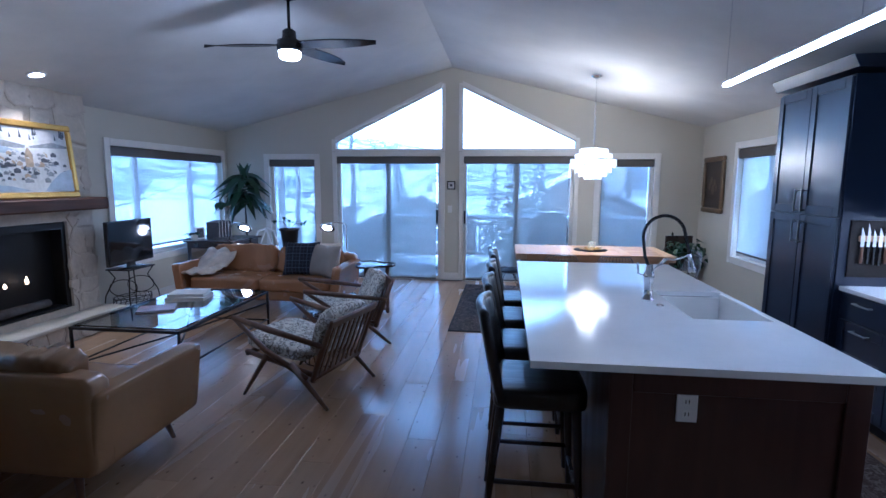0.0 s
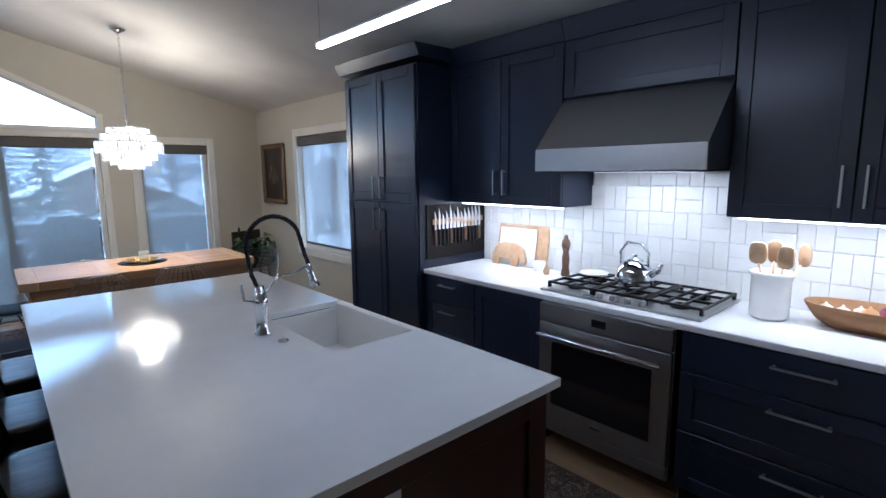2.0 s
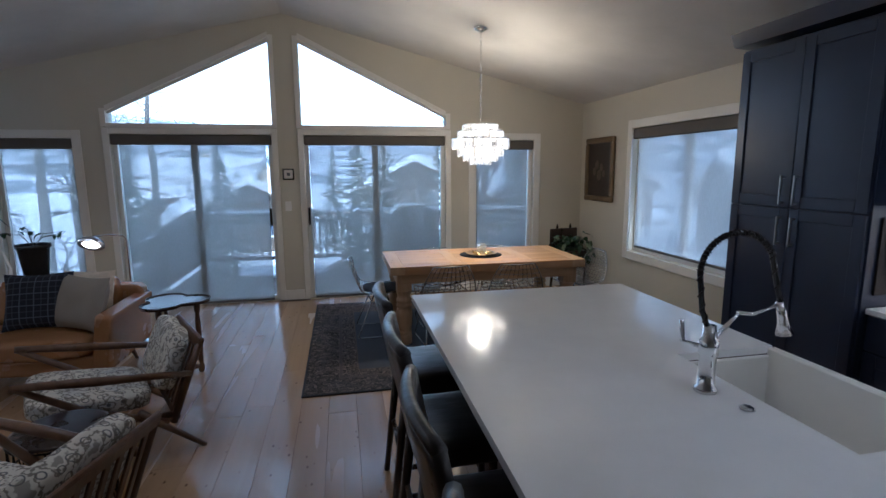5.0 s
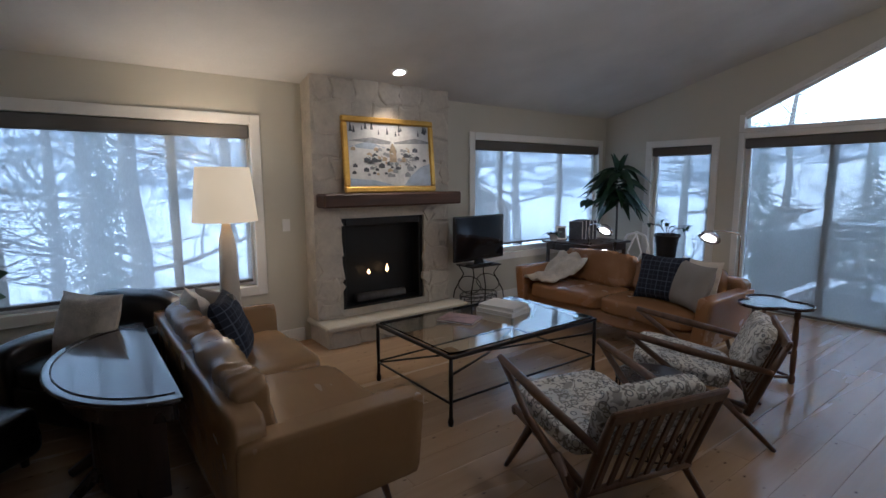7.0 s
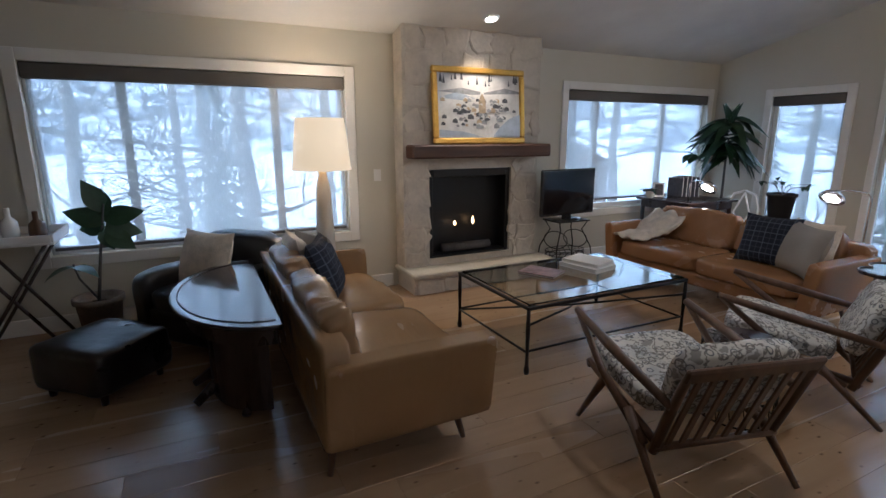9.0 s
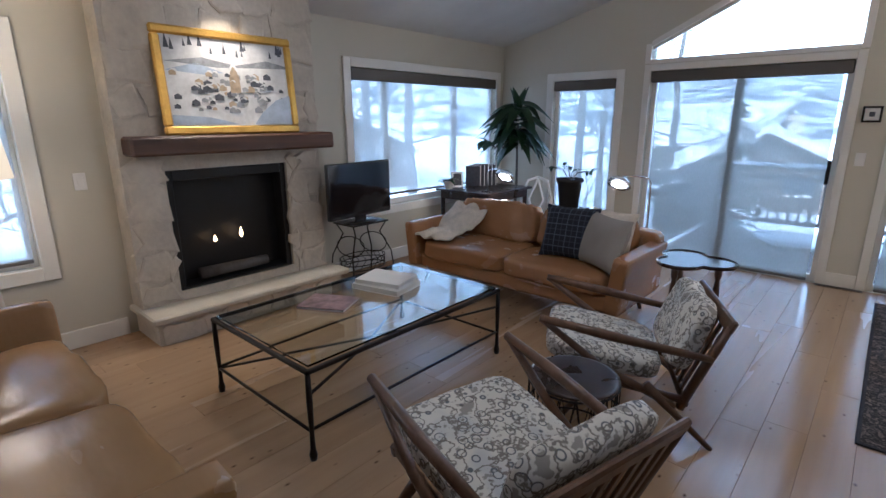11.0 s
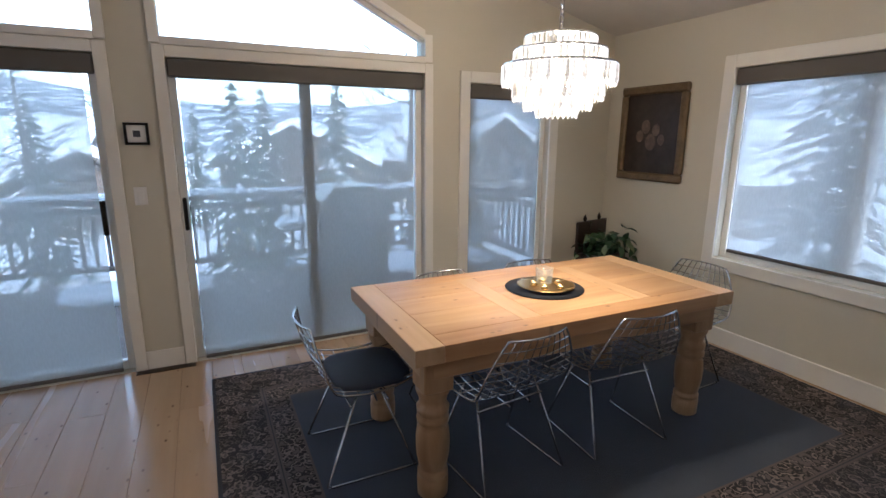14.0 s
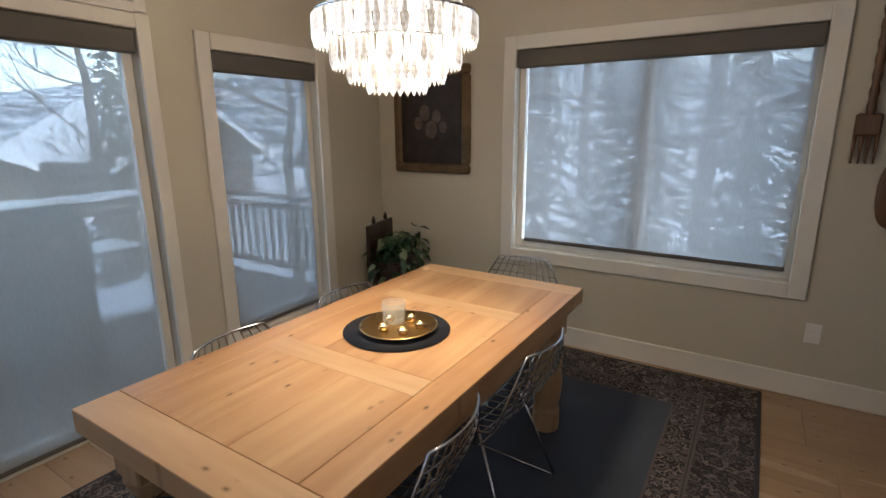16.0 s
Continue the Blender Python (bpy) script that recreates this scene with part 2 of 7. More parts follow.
STONE = M("rough_limestone", (0.53, 0.47, 0.385), 0.85, var=0.2, scale=5, fine=26, bump=1.0, spread=0.13)
MORTAR = M("mortar", (0.5, 0.445, 0.365), 0.95, var=0.2, scale=6, fine=40, bump=0.8)
SLAB = M("hearth_slab", (0.5, 0.46, 0.38), 0.7, var=0.15, scale=4, fine=30, bump=0.5)
SOOT = M("firebox_steel", (0.012, 0.012, 0.013), 0.5, 0.3, fine=40)
IRON = M("black_iron", (0.022, 0.018, 0.016), 0.45, 0.7, var=0.3, fine=90, bump=0.4)
BLACK = M("black_plastic", (0.012, 0.012, 0.013), 0.25, var=0.1)
CHROME = M("chrome", (0.75, 0.76, 0.78), 0.12, 1.0, var=0.03, bump=0.0)
STEEL = M("brushed_steel", (0.42, 0.42, 0.42), 0.33, 1.0, var=0.03, scale=1.5, fine=120, bump=0.03)
NAVY = M("navy_cabinet_paint", (0.013, 0.019, 0.04), 0.31, var=0.05, scale=2, fine=50, bump=0.03)
QUARTZ = M("white_quartz", (0.84, 0.84, 0.83), 0.1, var=0.03, scale=6, fine=160, bump=0.0)
CERAMIC = M("white_ceramic", (0.84, 0.82, 0.77), 0.2, var=0.03, bump=0.02)
TILE = M("glazed_white_tile", (0.72, 0.71, 0.68), 0.18, var=0.05, scale=5, fine=14, bump=0.12, spread=0.12)
GROUT = M("grout", (0.58, 0.56, 0.53), 0.9)
PRINT = ring_print("ring_print_fabric", (0.66, 0.63, 0.56), (0.07, 0.08, 0.1))
PLAID = plaid("navy_plaid", (0.012, 0.016, 0.03), (0.1, 0.115, 0.145))
GREIGE = M("taupe_linen", (0.3, 0.27, 0.24), 0.92, var=0.1, fine=200, bump=0.5)
KNIT = M("cream_knit", (0.68, 0.6, 0.5), 0.95, var=0.2, scale=14, fine=70, bump=1.0)
RUG = rug_cloth("dark_rug", 3.52, 2.55, (0.05, 0.06, 0.082), (0.011, 0.009, 0.01), (0.2, 0.155, 0.132))
SHADE = screen_cloth("shade_cloth", (0.53, 0.545, 0.53), 0.54)
# same cloth for the doors; the light's veil put into lower openness
HAZED = screen_cloth("hazed_shade_cloth", (0.53, 0.545, 0.53), 0.47)
# same cloth for the dining windows; their dimmer light put into openness and colour
DIMMED = screen_cloth("dimmed_shade_cloth", (0.5, 0.515, 0.505), 0.36)
CASSETTE = M("shade_cassette", (0.11, 0.1, 0.09), 0.7, var=0.1, fine=150, bump=0.2)
CLEAR = glass("window_glass", (0.86, 0.97, 0.94))
TINT = glass("table_glass", (0.86, 0.93, 0.92))
SNOW = M("snow", (0.8, 0.82, 0.86), 0.9, var=0.06, scale=0.15, fine=2.0, bump=0.4)
BARK = M("bark", (0.1, 0.092, 0.085), 0.95, var=0.4, scale=6, fine=30, stretch=(1, 1, 0.25), bump=0.9)
NEEDLE = M("conifer_needles", (0.035, 0.055, 0.04), 0.9, var=0.4, scale=3, fine=20)
LEAF = M("houseplant_leaf", (0.02, 0.055, 0.022), 0.4, var=0.35, scale=6, fine=30, bump=0.2)
POTBLACK = M("black_pot", (0.02, 0.02, 0.021), 0.55, var=0.2)
BRASS = M("brass", (0.6, 0.42, 0.18), 0.28, 1.0, var=0.15, fine=40)
GOLD = M("gilt_frame", (0.62, 0.38, 0.08), 0.38, 0.75, var=0.2, scale=8, fine=50, bump=0.3)
WHITE = M("white_plastic", (0.75, 0.73, 0.7), 0.4, var=0.03, bump=0.0)


# ---- mesh building ----
class G:
    def __init__(self):
        self.v, self.f, self.s = [], [], []

    def put(self, v, f, smooth=False):
        k = len(self.v)
        self.v += [tuple(p) for p in v]
        self.f += [tuple(i + k for i in q) for q in f]
        self.s += [smooth] * len(f)
        return self

    def add(self, g, m):
        k = len(self.v)
        self.v += [tuple(m @ Vector(p)) for p in g.v]
        self.f += [tuple(i + k for i in q) for q in g.f]
        self.s += g.s
        return self

    def box(self, x0, x1, y0, y1, z0, z1, b=0.003):
        b = min(b, (x1 - x0) / 3, (y1 - y0) / 3, (z1 - z0) / 3)
        if b <= 0:
            v = [(x, y, z) for x in (x0, x1) for y in (y0, y1) for z in (z0, z1)]
            return self.put(v, [(0, 1, 3, 2), (4, 6, 7, 5), (0, 4, 5, 1), (2, 3, 7, 6), (0, 2, 6, 4), (1, 5, 7, 3)])
        v, at = [], {}
        for i, x in enumerate((x0, x1)):
            for j, y in enumerate((y0, y1)):
                for k, z in enumerate((z0, z1)):
                    sx, sy, sz = (b, -b)[i], (b, -b)[j], (b, -b)[k]
                    for a, p in enumerate(((x, y + sy, z + sz), (x + sx, y, z + sz), (x + sx, y + sy, z))):
                        at[i, j, k, a] = len(v)
                        v.append(p)
        c = ((0, 0), (1, 0), (1, 1), (0, 1))
        f = []
        for s in (0, 1):
            f.append([at[s, p, q, 0] for p, q in c][::1 if s else -1])
            f.append([at[p, s, q, 1] for p, q in c][::-1 if s else 1])
            f.append([at[p, q, s, 2] for p, q in c][::1 if s else -1])
        for p, q in c:
            f.append((at[p, q, 0, 0], at[p, q, 0, 1], at[p, q, 1, 1], at[p, q, 1, 0]))
            f.append((at[p, 0, q, 0], at[p, 0, q, 2], at[p, 1, q, 2], at[p, 1, q, 0]))
            f.append((at[0, p, q, 1], at[0, p, q, 2], at[1, p, q, 2], at[1, p, q, 1]))
        for i in (0, 1):
            for j in (0, 1):
                for k in (0, 1):
                    f.append((at[i, j, k, 0], at[i, j, k, 1], at[i, j, k, 2]))
        return self.put(v, f)

    def tube(self, pts, r, n=8, close=False, caps=True):
        """A round bar along the points; r is one radius or one for each point."""
        pts = [Vector(p) for p in pts]
        rr = r if isinstance(r, (list, tuple)) else [r] * len(pts)
        v, f, side = [], [], None
        for i, p in enumerate(pts):
            a = pts[i - 1] if i or close else p
            c = pts[(i + 1) % len(pts)] if i + 1 < len(pts) or close else p
            d = (c - a).normalized()
            if side is None:
                side = d.cross(Vector((0, 0, 1)) if abs(d.z) < 0.9 else Vector((1, 0, 0))).normalized()
            side = (side - d * side.dot(d)).normalized()
            up = d.cross(side)
            v += [p + (side * math.cos(2 * math.pi * k / n) + up * math.sin(2 * math.pi * k / n)) * rr[i] for k in range(n)]
        for i in range(len(pts) if close else len(pts) - 1):
            j = (i + 1) % len(pts)
            f += [(i * n + k, i * n + (k + 1) % n, j * n + (k + 1) % n, j * n + k) for k in range(n)]
        if caps and not close:
            f += [tuple(range(n))[::-1], tuple((len(pts) - 1) * n + k for k in range(n))]
        return self.put(v, f, n > 5)

    def lathe(self, prof, n=20, at=(0, 0, 0), smooth=True):
        v, f = [], []
        for r, z in prof:
            v += [(at[0] + r * math.cos(2 * math.pi * k / n), at[1] + r * math.sin(2 * math.pi * k / n), at[2] + z) for k in range(n)]
        for i in range(len(prof) - 1):
            f += [(i * n + k, i * n + (k + 1) % n, (i + 1) * n + (k + 1) % n, (i + 1) * n + k) for k in range(n)]
        f += [tuple(range(n))[::-1], tuple((len(prof) - 1) * n + k for k in range(n))]
        return self.put(v, f, smooth)

    def puff(self, x0, x1, y0, y1, z0, z1, e=6.0, n=9, wob=0.0, seed=0.0, gather=0.0):
        """A stuffed box: a rounded block with slightly uneven faces."""
        c, h = Vector(((x0 + x1) / 2, (y0 + y1) / 2, (z0 + z1) / 2)), Vector(((x1 - x0) / 2, (y1 - y0) / 2, (z1 - z0) / 2))
        v, f, at = [], [], {}

        def vert(p):
            key = tuple(round(q, 5) for q in p)
            if key not in at:
                s = sum(abs(q) ** e for q in p) ** (1 / e)
                q = Vector(p) / s
                w = c + Vector((q.x * h.x, q.y * h.y, q.z * h.z))
                if wob:
                    w += Vector((q.x, q.y, q.z)).normalized() * wob * noise.noise(w * 6 + Vector((seed, 0, 0)))
                if gather:
                    w += Vector((q.x, q.y, q.z)).normalized() * gather * math.sin(95 * w.x + 7 * noise.noise(w * 7)) * abs(q.z) ** 1.5
                at[key] = len(v)
                v.append(w)
            return at[key]
        g = [-1 + 2 * i / n for i in range(n + 1)]
        g = [math.copysign(abs(q) ** 0.75, q) for q in g]
        for ax in range(3):
            for s in (-1, 1):
                for i in range(n):
                    for j in range(n):
                        q = []
                        for a, b in ((i, j), (i + 1, j), (i + 1, j + 1), (i, j + 1)):
                            p = [0, 0, 0]
                            p[ax], p[(ax + 1) % 3], p[(ax + 2) % 3] = s, g[a], g[b]
                            q.append(vert(p))
                        f.append(q if s > 0 else q[::-1])
        return self.put(v, f, True)

    def pillow(self, w, h, t, n=12):
        """A throw pillow in the x-z plane, base at z 0, with pinched corners."""
        v, f = [], []
        for s in (1, -1):
            k = len(v)
            for i in range(n + 1):
                for j in range(n + 1):
                    a, b = -1 + 2 * i / n, -1 + 2 * j / n
                    d = max(0, (1 - a ** 4) * (1 - b ** 4)) ** 0.6
                    x = a * w / 2 * (1 - 0.09 * (1 - b * b) * a * a)
                    z = b * h / 2 * (1 - 0.09 * (1 - a * a) * b * b)
                    v.append((x, s * t / 2 * d + 0.012 * noise.noise(Vector((a * 2, b * 2, s * 3.0))) * d, z + h / 2))
            for i in range(n):
                for j in range(n):
                    q = [k + i * (n + 1) + j, k + (i + 1) * (n + 1) + j, k + (i + 1) * (n + 1) + j + 1, k + i * (n + 1) + j + 1]
                    f.append(q if s < 0 else q[::-1])
        return self.put(v, f, True)

    def prism(self, poly, axis, a, b):
        """A flat polygon given in the plane across axis ('x': y,z; 'y': x,z; 'z': x,y), thick from a to b."""
        def p3(p, w):
            return {"x": (w, p[0], p[1]), "y": (p[0], w, p[1]), "z": (p[0], p[1], w)}[axis]
        n = len(poly)
        v = [p3(p, a) for p in poly] + [p3(p, b) for p in poly]
        f = [tuple(range(n))[::-1], tuple(range(n, 2 * n))] + [(i, (i + 1) % n, n + (i + 1) % n, n + i) for i in range(n)]
        return self.put(v, f)


def mesh_of(name, g, mat, tidy=True):
    me = bpy.data.meshes.new(name)
    me.from_pydata(g.v, [], g.f)
    me.polygons.foreach_set("use_smooth", g.s)
    me.materials.append(mat)
    if tidy:
        bm = bmesh.new()
        bm.from_mesh(me)
        bmesh.ops.recalc_face_normals(bm, faces=bm.faces)
        bm.to_mesh(me)
        bm.free()
    return me


def part(name, g, mat, parent=None, label="", m=None):
    ob = new(name, g if isinstance(g, bpy.types.Mesh) else mesh_of(name, g, mat))
    if parent:
        ob.parent = parent
    if m:
        ob.matrix_basis = m
    return tagged(ob, label)


def thing(name, label, category, x=0.0, y=0.0, z=0.0, rz=0.0, group="", kind=""):
    ob = new(name)
    ob.empty_display_size = 0.05
    ob.matrix_basis = pose(x, y, z, 0, 0, rz)
    return tagged(ob, label, category, group, kind)


def structure(name, g, mat, label, category):
    return tagged(part(name, g, mat), label, category, "", "structure")


# ---- shell of the room ----
XL, XR, YE, YB, RIDGE, TOP, EAVE = -4.65, 3.12, 7.46, -3.6, -0.745, 3.44, 2.47
T = 0.16


def roof(x):
    return TOP - (TOP - EAVE) * abs(x - RIDGE) / 3.9


def pierced(g, axis, at, thick, u0, u1, z0, z1, holes):
    """A wall across one axis, from at outwards by thick, with rectangular holes (u0, u1, z0, z1)."""
    us = sorted({u0, u1, *(q for h in holes for q in h[:2])})
    zs = sorted({z0, z1, *(q for h in holes for q in h[2:])})
    for i in range(len(us) - 1):
        for j in range(len(zs) - 1):
            u, z = (us[i] + us[i + 1]) / 2, (zs[j] + zs[j + 1]) / 2
            if not any(h[0] < u < h[1] and h[2] < z < h[3] for h in holes):
                lo, hi = min(at, at + thick), max(at, at + thick)
                if axis == "x":
                    g.box(lo, hi, us[i], us[i + 1], zs[j], zs[j + 1], 0)
                else:
                    g.box(us[i], us[i + 1], lo, hi, zs[j], zs[j + 1], 0)


WIN2, WIN4 = (-3.88, -3.07, 0.25, 2.0), (1.61, 2.42, 0.25, 2.0)
DOOR1, DOOR2 = (-2.69, -0.93, 0.0, 2.05), (-0.555, 1.21, 0.0, 2.05)
WIN1, WIN3, WIN5 = (4.86, 7.28, 0.63, 2.05), (-0.17, 2.225, 0.61, 2.06), (4.5, 6.225, 0.68, 2.07)

g = G()
pierced(g, "y", YE, T, XL - T, XR + T, -0.3, 2.17, [WIN2, WIN4, DOOR1, DOOR2])
for side in (-1, 1):
    def X(d):
        return RIDGE + side * d
    a, b, c = 0.17, 1.958, 4.06
    g.prism([(X(c), 2.17), (X(b), 2.17), (X(b), roof(X(b)) + 0.1), (X(c), roof(X(c)) + 0.1)], "y", YE, YE + T)
    g.prism([(X(b), 2.3), (X(a), 3.165), (X(a), roof(X(a)) + 0.1), (X(b), roof(X(b)) + 0.1)], "y", YE, YE + T)
g.prism([(RIDGE - 0.17, 2.17), (RIDGE + 0.17, 2.17), (RIDGE + 0.17, TOP + 0.05), (RIDGE, TOP + 0.1), (RIDGE - 0.17, TOP + 0.05)], "y", YE, YE + T)
wall_north = structure("wall_north", g, WALL, "cream painted gable end wall with glazed openings", "wall")
g = G()
pierced(g, "x", XL, -T, YB, YE, -0.3, EAVE + 0.06, [WIN1, WIN3])
wall_west = structure("wall_west", g, WALL, "cream painted side wall with two wide windows", "wall")
g = G()
pierced(g, "x", XR, T, YB, YE, -0.3, EAVE + 0.06, [WIN5])
wall_east = structure("wall_east", g, WALL, "cream painted side wall with one wide window", "wall")
g = G().prism([(XL - T, -0.3), (XR + T, -0.3), (XR + T, 2.5), (RIDGE, 3.5), (XL - T, 2.5)], "y", YB - T, YB)
wall_south = structure("wall_south", g, WALL, "plain cream painted end wall", "wall")
g = G()
for side in (-1, 1):
    x0, x1 = RIDGE, RIDGE + side * 4.3
    g.prism([(x0, TOP), (x1, roof(x1)), (x1, roof(x1) + 0.18), (x0, TOP + 0.18)], "y", YB - T, YE + T + 0.5)
ceiling = structure("ceiling", g, CEIL, "vaulted ceiling in matt off-white paint", "ceiling")
floor = structure("floor", G().box(XL, XR, YB, YE, -0.3, -0.012, 0), SUBFLOOR, "wide oak plank floor with knots", "floor")


# ---- windows, sliding doors and their shades ----
def opening(name, axis, at, out, hole, mullions, label, category, casing=0.09, door=False, shade_to=None, gap=(0.03, 0.03), cloth=SHADE):
    """Casing, sash, panes and roller shade of one opening; out is +1 or -1, towards outdoors."""
    u0, u1, z0, z1 = hole
    w = thing(name, label, category, kind="structure")

    def bx(g, ua, ub, da, db, za, zb, b=0.004):
        lo, hi = sorted((at + out * da, at + out * db))
        return g.box(lo, hi, ua, ub, za, zb, b) if axis == "x" else g.box(ua, ub, lo, hi, za, zb, b)
    for ua, ub, za, zb in ((u0 - casing, u0, z0 if door else z0 - casing, z1 + casing), (u1, u1 + casing, z0 if door else z0 - casing, z1 + casing),
                           (u0, u1, z1, z1 + casing)) + (() if door else ((u0, u1, z0 - casing, z0),)):
        part("casing", bx(G(), ua, ub, -0.022, 0.0, za, zb), TRIM, w)
    f = G()
    for ua, ub, za, zb in ((u0, u0 + 0.05, z0, z1), (u1 - 0.05, u1, z0, z1), (u0 + 0.05, u1 - 0.05, z1 - 0.05, z1), (u0 + 0.05, u1 - 0.05, z0, z0 + 0.06)):
        bx(f, ua, ub, 0.06, 0.12, za, zb)
    part("window_frame", f, TRIM, w)
    for q in mullions:
        part("mullion", bx(G(), q - 0.035, q + 0.035, 0.05, 0.115, z0 + 0.06, z1 - 0.05), CASSETTE if door else TRIM, w)
    us = [u0 + 0.05, *mullions, u1 - 0.05]
    for a, b in zip(us, us[1:]):
        p = part("pane", bx(G(), a, b, 0.085, 0.091, z0 + 0.06, z1 - 0.05, 0), CLEAR, w)
        p.visible_shadow = False
    s = thing("roller_shade", "grey woven screen roller shade, drawn down over the glass", "shade", group="roller shades")
    part("cassette", bx(G(), u0 + 0.006, u1 - 0.006, -0.012, 0.05, z1 - 0.12, z1 - 0.004, 0.01), CASSETTE, s)
    low = z0 + 0.03 if shade_to is None else shade_to
    part("cloth", bx(G(), u0 + gap[0], u1 - gap[1], 0.02, 0.0215, low, z1 - 0.11, 0), cloth, s)
    part("bottom_bar", bx(G(), u0 + gap[0], u1 - gap[1], 0.014, 0.028, low - 0.025, low, 0.004), CASSETTE, s)
    return w


opening("window_1", "x", XL, -1, WIN1, (5.35, 6.5), "wide white-trimmed window looking on bare trees", "window", shade_to=0.76, gap=(0.03, 0.075))
opening("window_3", "x", XL, -1, WIN3, (0.443, 1.596), "wide white-trimmed window behind the floor lamp", "window", shade_to=0.67)
opening("window_2", "y", YE, 1, WIN2, (), "narrow white-trimmed window beside the sliding doors", "window", gap=(0.085, 0.02))
opening("window_4", "y", YE, 1, WIN4, (), "narrow white-trimmed window behind the dining table", "window", gap=(0.02, 0.085), cloth=DIMMED)
opening("window_5", "x", XR, 1, WIN5, (5.36,), "wide white-trimmed window in the dining corner", "window", shade_to=0.76, gap=(0.03, 0.085), cloth=DIMMED)
d1 = opening("door_1", "y", YE, 1, DOOR1, (-1.82,), "glazed sliding door to the snowy deck", "sliding door", door=True, casing=0.07, gap=(0.085, 0.075), cloth=HAZED)
d2 = opening("door_2", "y", YE, 1, DOOR2, (0.309,), "glazed sliding door to the snowy deck", "sliding door", door=True, casing=0.07, gap=(0.06, 0.085), cloth=HAZED)
part("door_handle", G().box(-1.0, -0.97, YE - 0.03, YE - 0.002, 0.95, 1.17, 0.006), BLACK, d1)
part("door_handle", G().box(-0.54, -0.515, YE - 0.03, YE - 0.002, 0.95, 1.17, 0.006), BLACK, d2)
for k, side in enumerate((-1, 1)):
    a, b = RIDGE + side * 0.17, RIDGE + side * 1.958
    w = thing("window_%d" % (6 + k), "clear trapezoid gable window under the ridge", "window", kind="structure")
    tri = [(a, 2.17), (b, 2.17), (b, 2.3), (a, 3.165)]
    p = part("pane", G().prism(tri, "y", YE + 0.07, YE + 0.076), CLEAR, w)
    p.visible_shadow = False
    part("casing", G().prism([(a, 3.165), (b, 2.3), (b, 2.36), (a, 3.225)], "y", YE - 0.02, YE), TRIM, w)
    part("casing", G().box(min(a, a - side * 0.06), max(a, a - side * 0.06), YE - 0.02, YE, 2.13, 3.195), TRIM, w)
    part("casing", G().box(min(b, b + side * 0.06), max(b, b + side * 0.06), YE - 0.02, YE, 2.13, 2.33), TRIM, w)
    part("sill", G().box(min(a, b), max(a, b), YE - 0.024, YE, 2.123, 2.17), TRIM, w)
    part("stop", G().prism([(a, 3.125), (b, 2.275), (b, 2.3), (a, 3.165)], "y", YE + 0.03, YE + 0.065), TRIM, w)
g = G()
for a, b in ((XL, -3.96), (-2.99, -2.76), (-0.86, -0.63), (1.28, 1.53), (2.5, XR)):
    g.box(a, b, YE - 0.018, YE, 0, 0.13, 0.004)
g.box(XL, XL + 0.018, YB, 2.66, 0, 0.13, 0.004).box(XL, XL + 0.018, 4.3, YE - 0.018, 0, 0.13, 0.004)
g.box(XR - 0.018, XR, 3.9, YE - 0.018, 0, 0.14, 0.004)
baseboard = structure("baseboard", g, TRIM, "white painted baseboard along the walls", "baseboard")


# ---- living area ----
def sofa(label, hidemat, x, y, rz, W=2.14, D=0.9):
    """Two-seat mid-century leather sofa; front towards -y."""
    s = thing("sofa", label, "sofa", x, y, 0, rz, "facing leather sofas")
    h, d = W / 2, D / 2
    base = G().puff(-h + 0.06, h - 0.06, -d + 0.06, d - 0.1, 0.17, 0.3, 14, 6)
    part("base", base, hidemat, s)
    back = G()
    back.puff(-h + 0.02, h - 0.02, d - 0.2, d - 0.06, 0.17, 0.69, 18, 9, 0.003)
    part("backrest", back, hidemat, s)
    for q in (-1, 1):
        a = G().puff(-0.055, 0.055, -d, d - 0.07, 0.0, 0.42, 26, 10, 0.003, q)
        part("armrest", a, hidemat, s, m=pose(q * (h - 0.09), 0, 0.19, 0, q * 7, 0))
        c = G().puff(q * (h - 0.17) if q < 0 else 0.004, -0.004 if q < 0 else h - 0.17, -d + 0.01, d - 0.24, 0.29, 0.45, 7, 11, 0.022, q * 3)
        part("seat_cushion", c, hidemat, s)
        b = G().puff(-(h - 0.19) / 2, (h - 0.19) / 2, -0.085, 0.085, 0.0, 0.37, 6, 34, 0.03, q * 5, 0.007)
        part("back_cushion", b, hidemat, s, m=pose(q * (h - 0.17) / 2, d - 0.26, 0.42, -14, 0, 0))
        for e in (-1, 1):
            part("leg", G().tube([(q * (h - 0.2), e * (d - 0.14), 0.19), (q * (h - 0.15), e * (d - 0.1), 0)], [0.026, 0.014], 10), WALNUT, s, "tapered walnut leg")
    return s


sofa("caramel leather sofa with loose cushions and dark tapered legs", TAN, -2.87, 5.33, 0)
sofa("camel leather sofa seen from behind, beside the half-round table", OLIVE, -2.86, 1.67, 180)


def throw_pillow(label, mat, x, y, z, tilt, rz, w=0.46, h=0.44, t=0.16):
    p = part("throw_pillow", G().pillow(w, h, t), mat, m=pose(x, y, z, 0, 0, rz) @ pose(0, 0, 0, tilt, 0, 0))
    return tagged(p, label, "pillow", "sofa pillows")


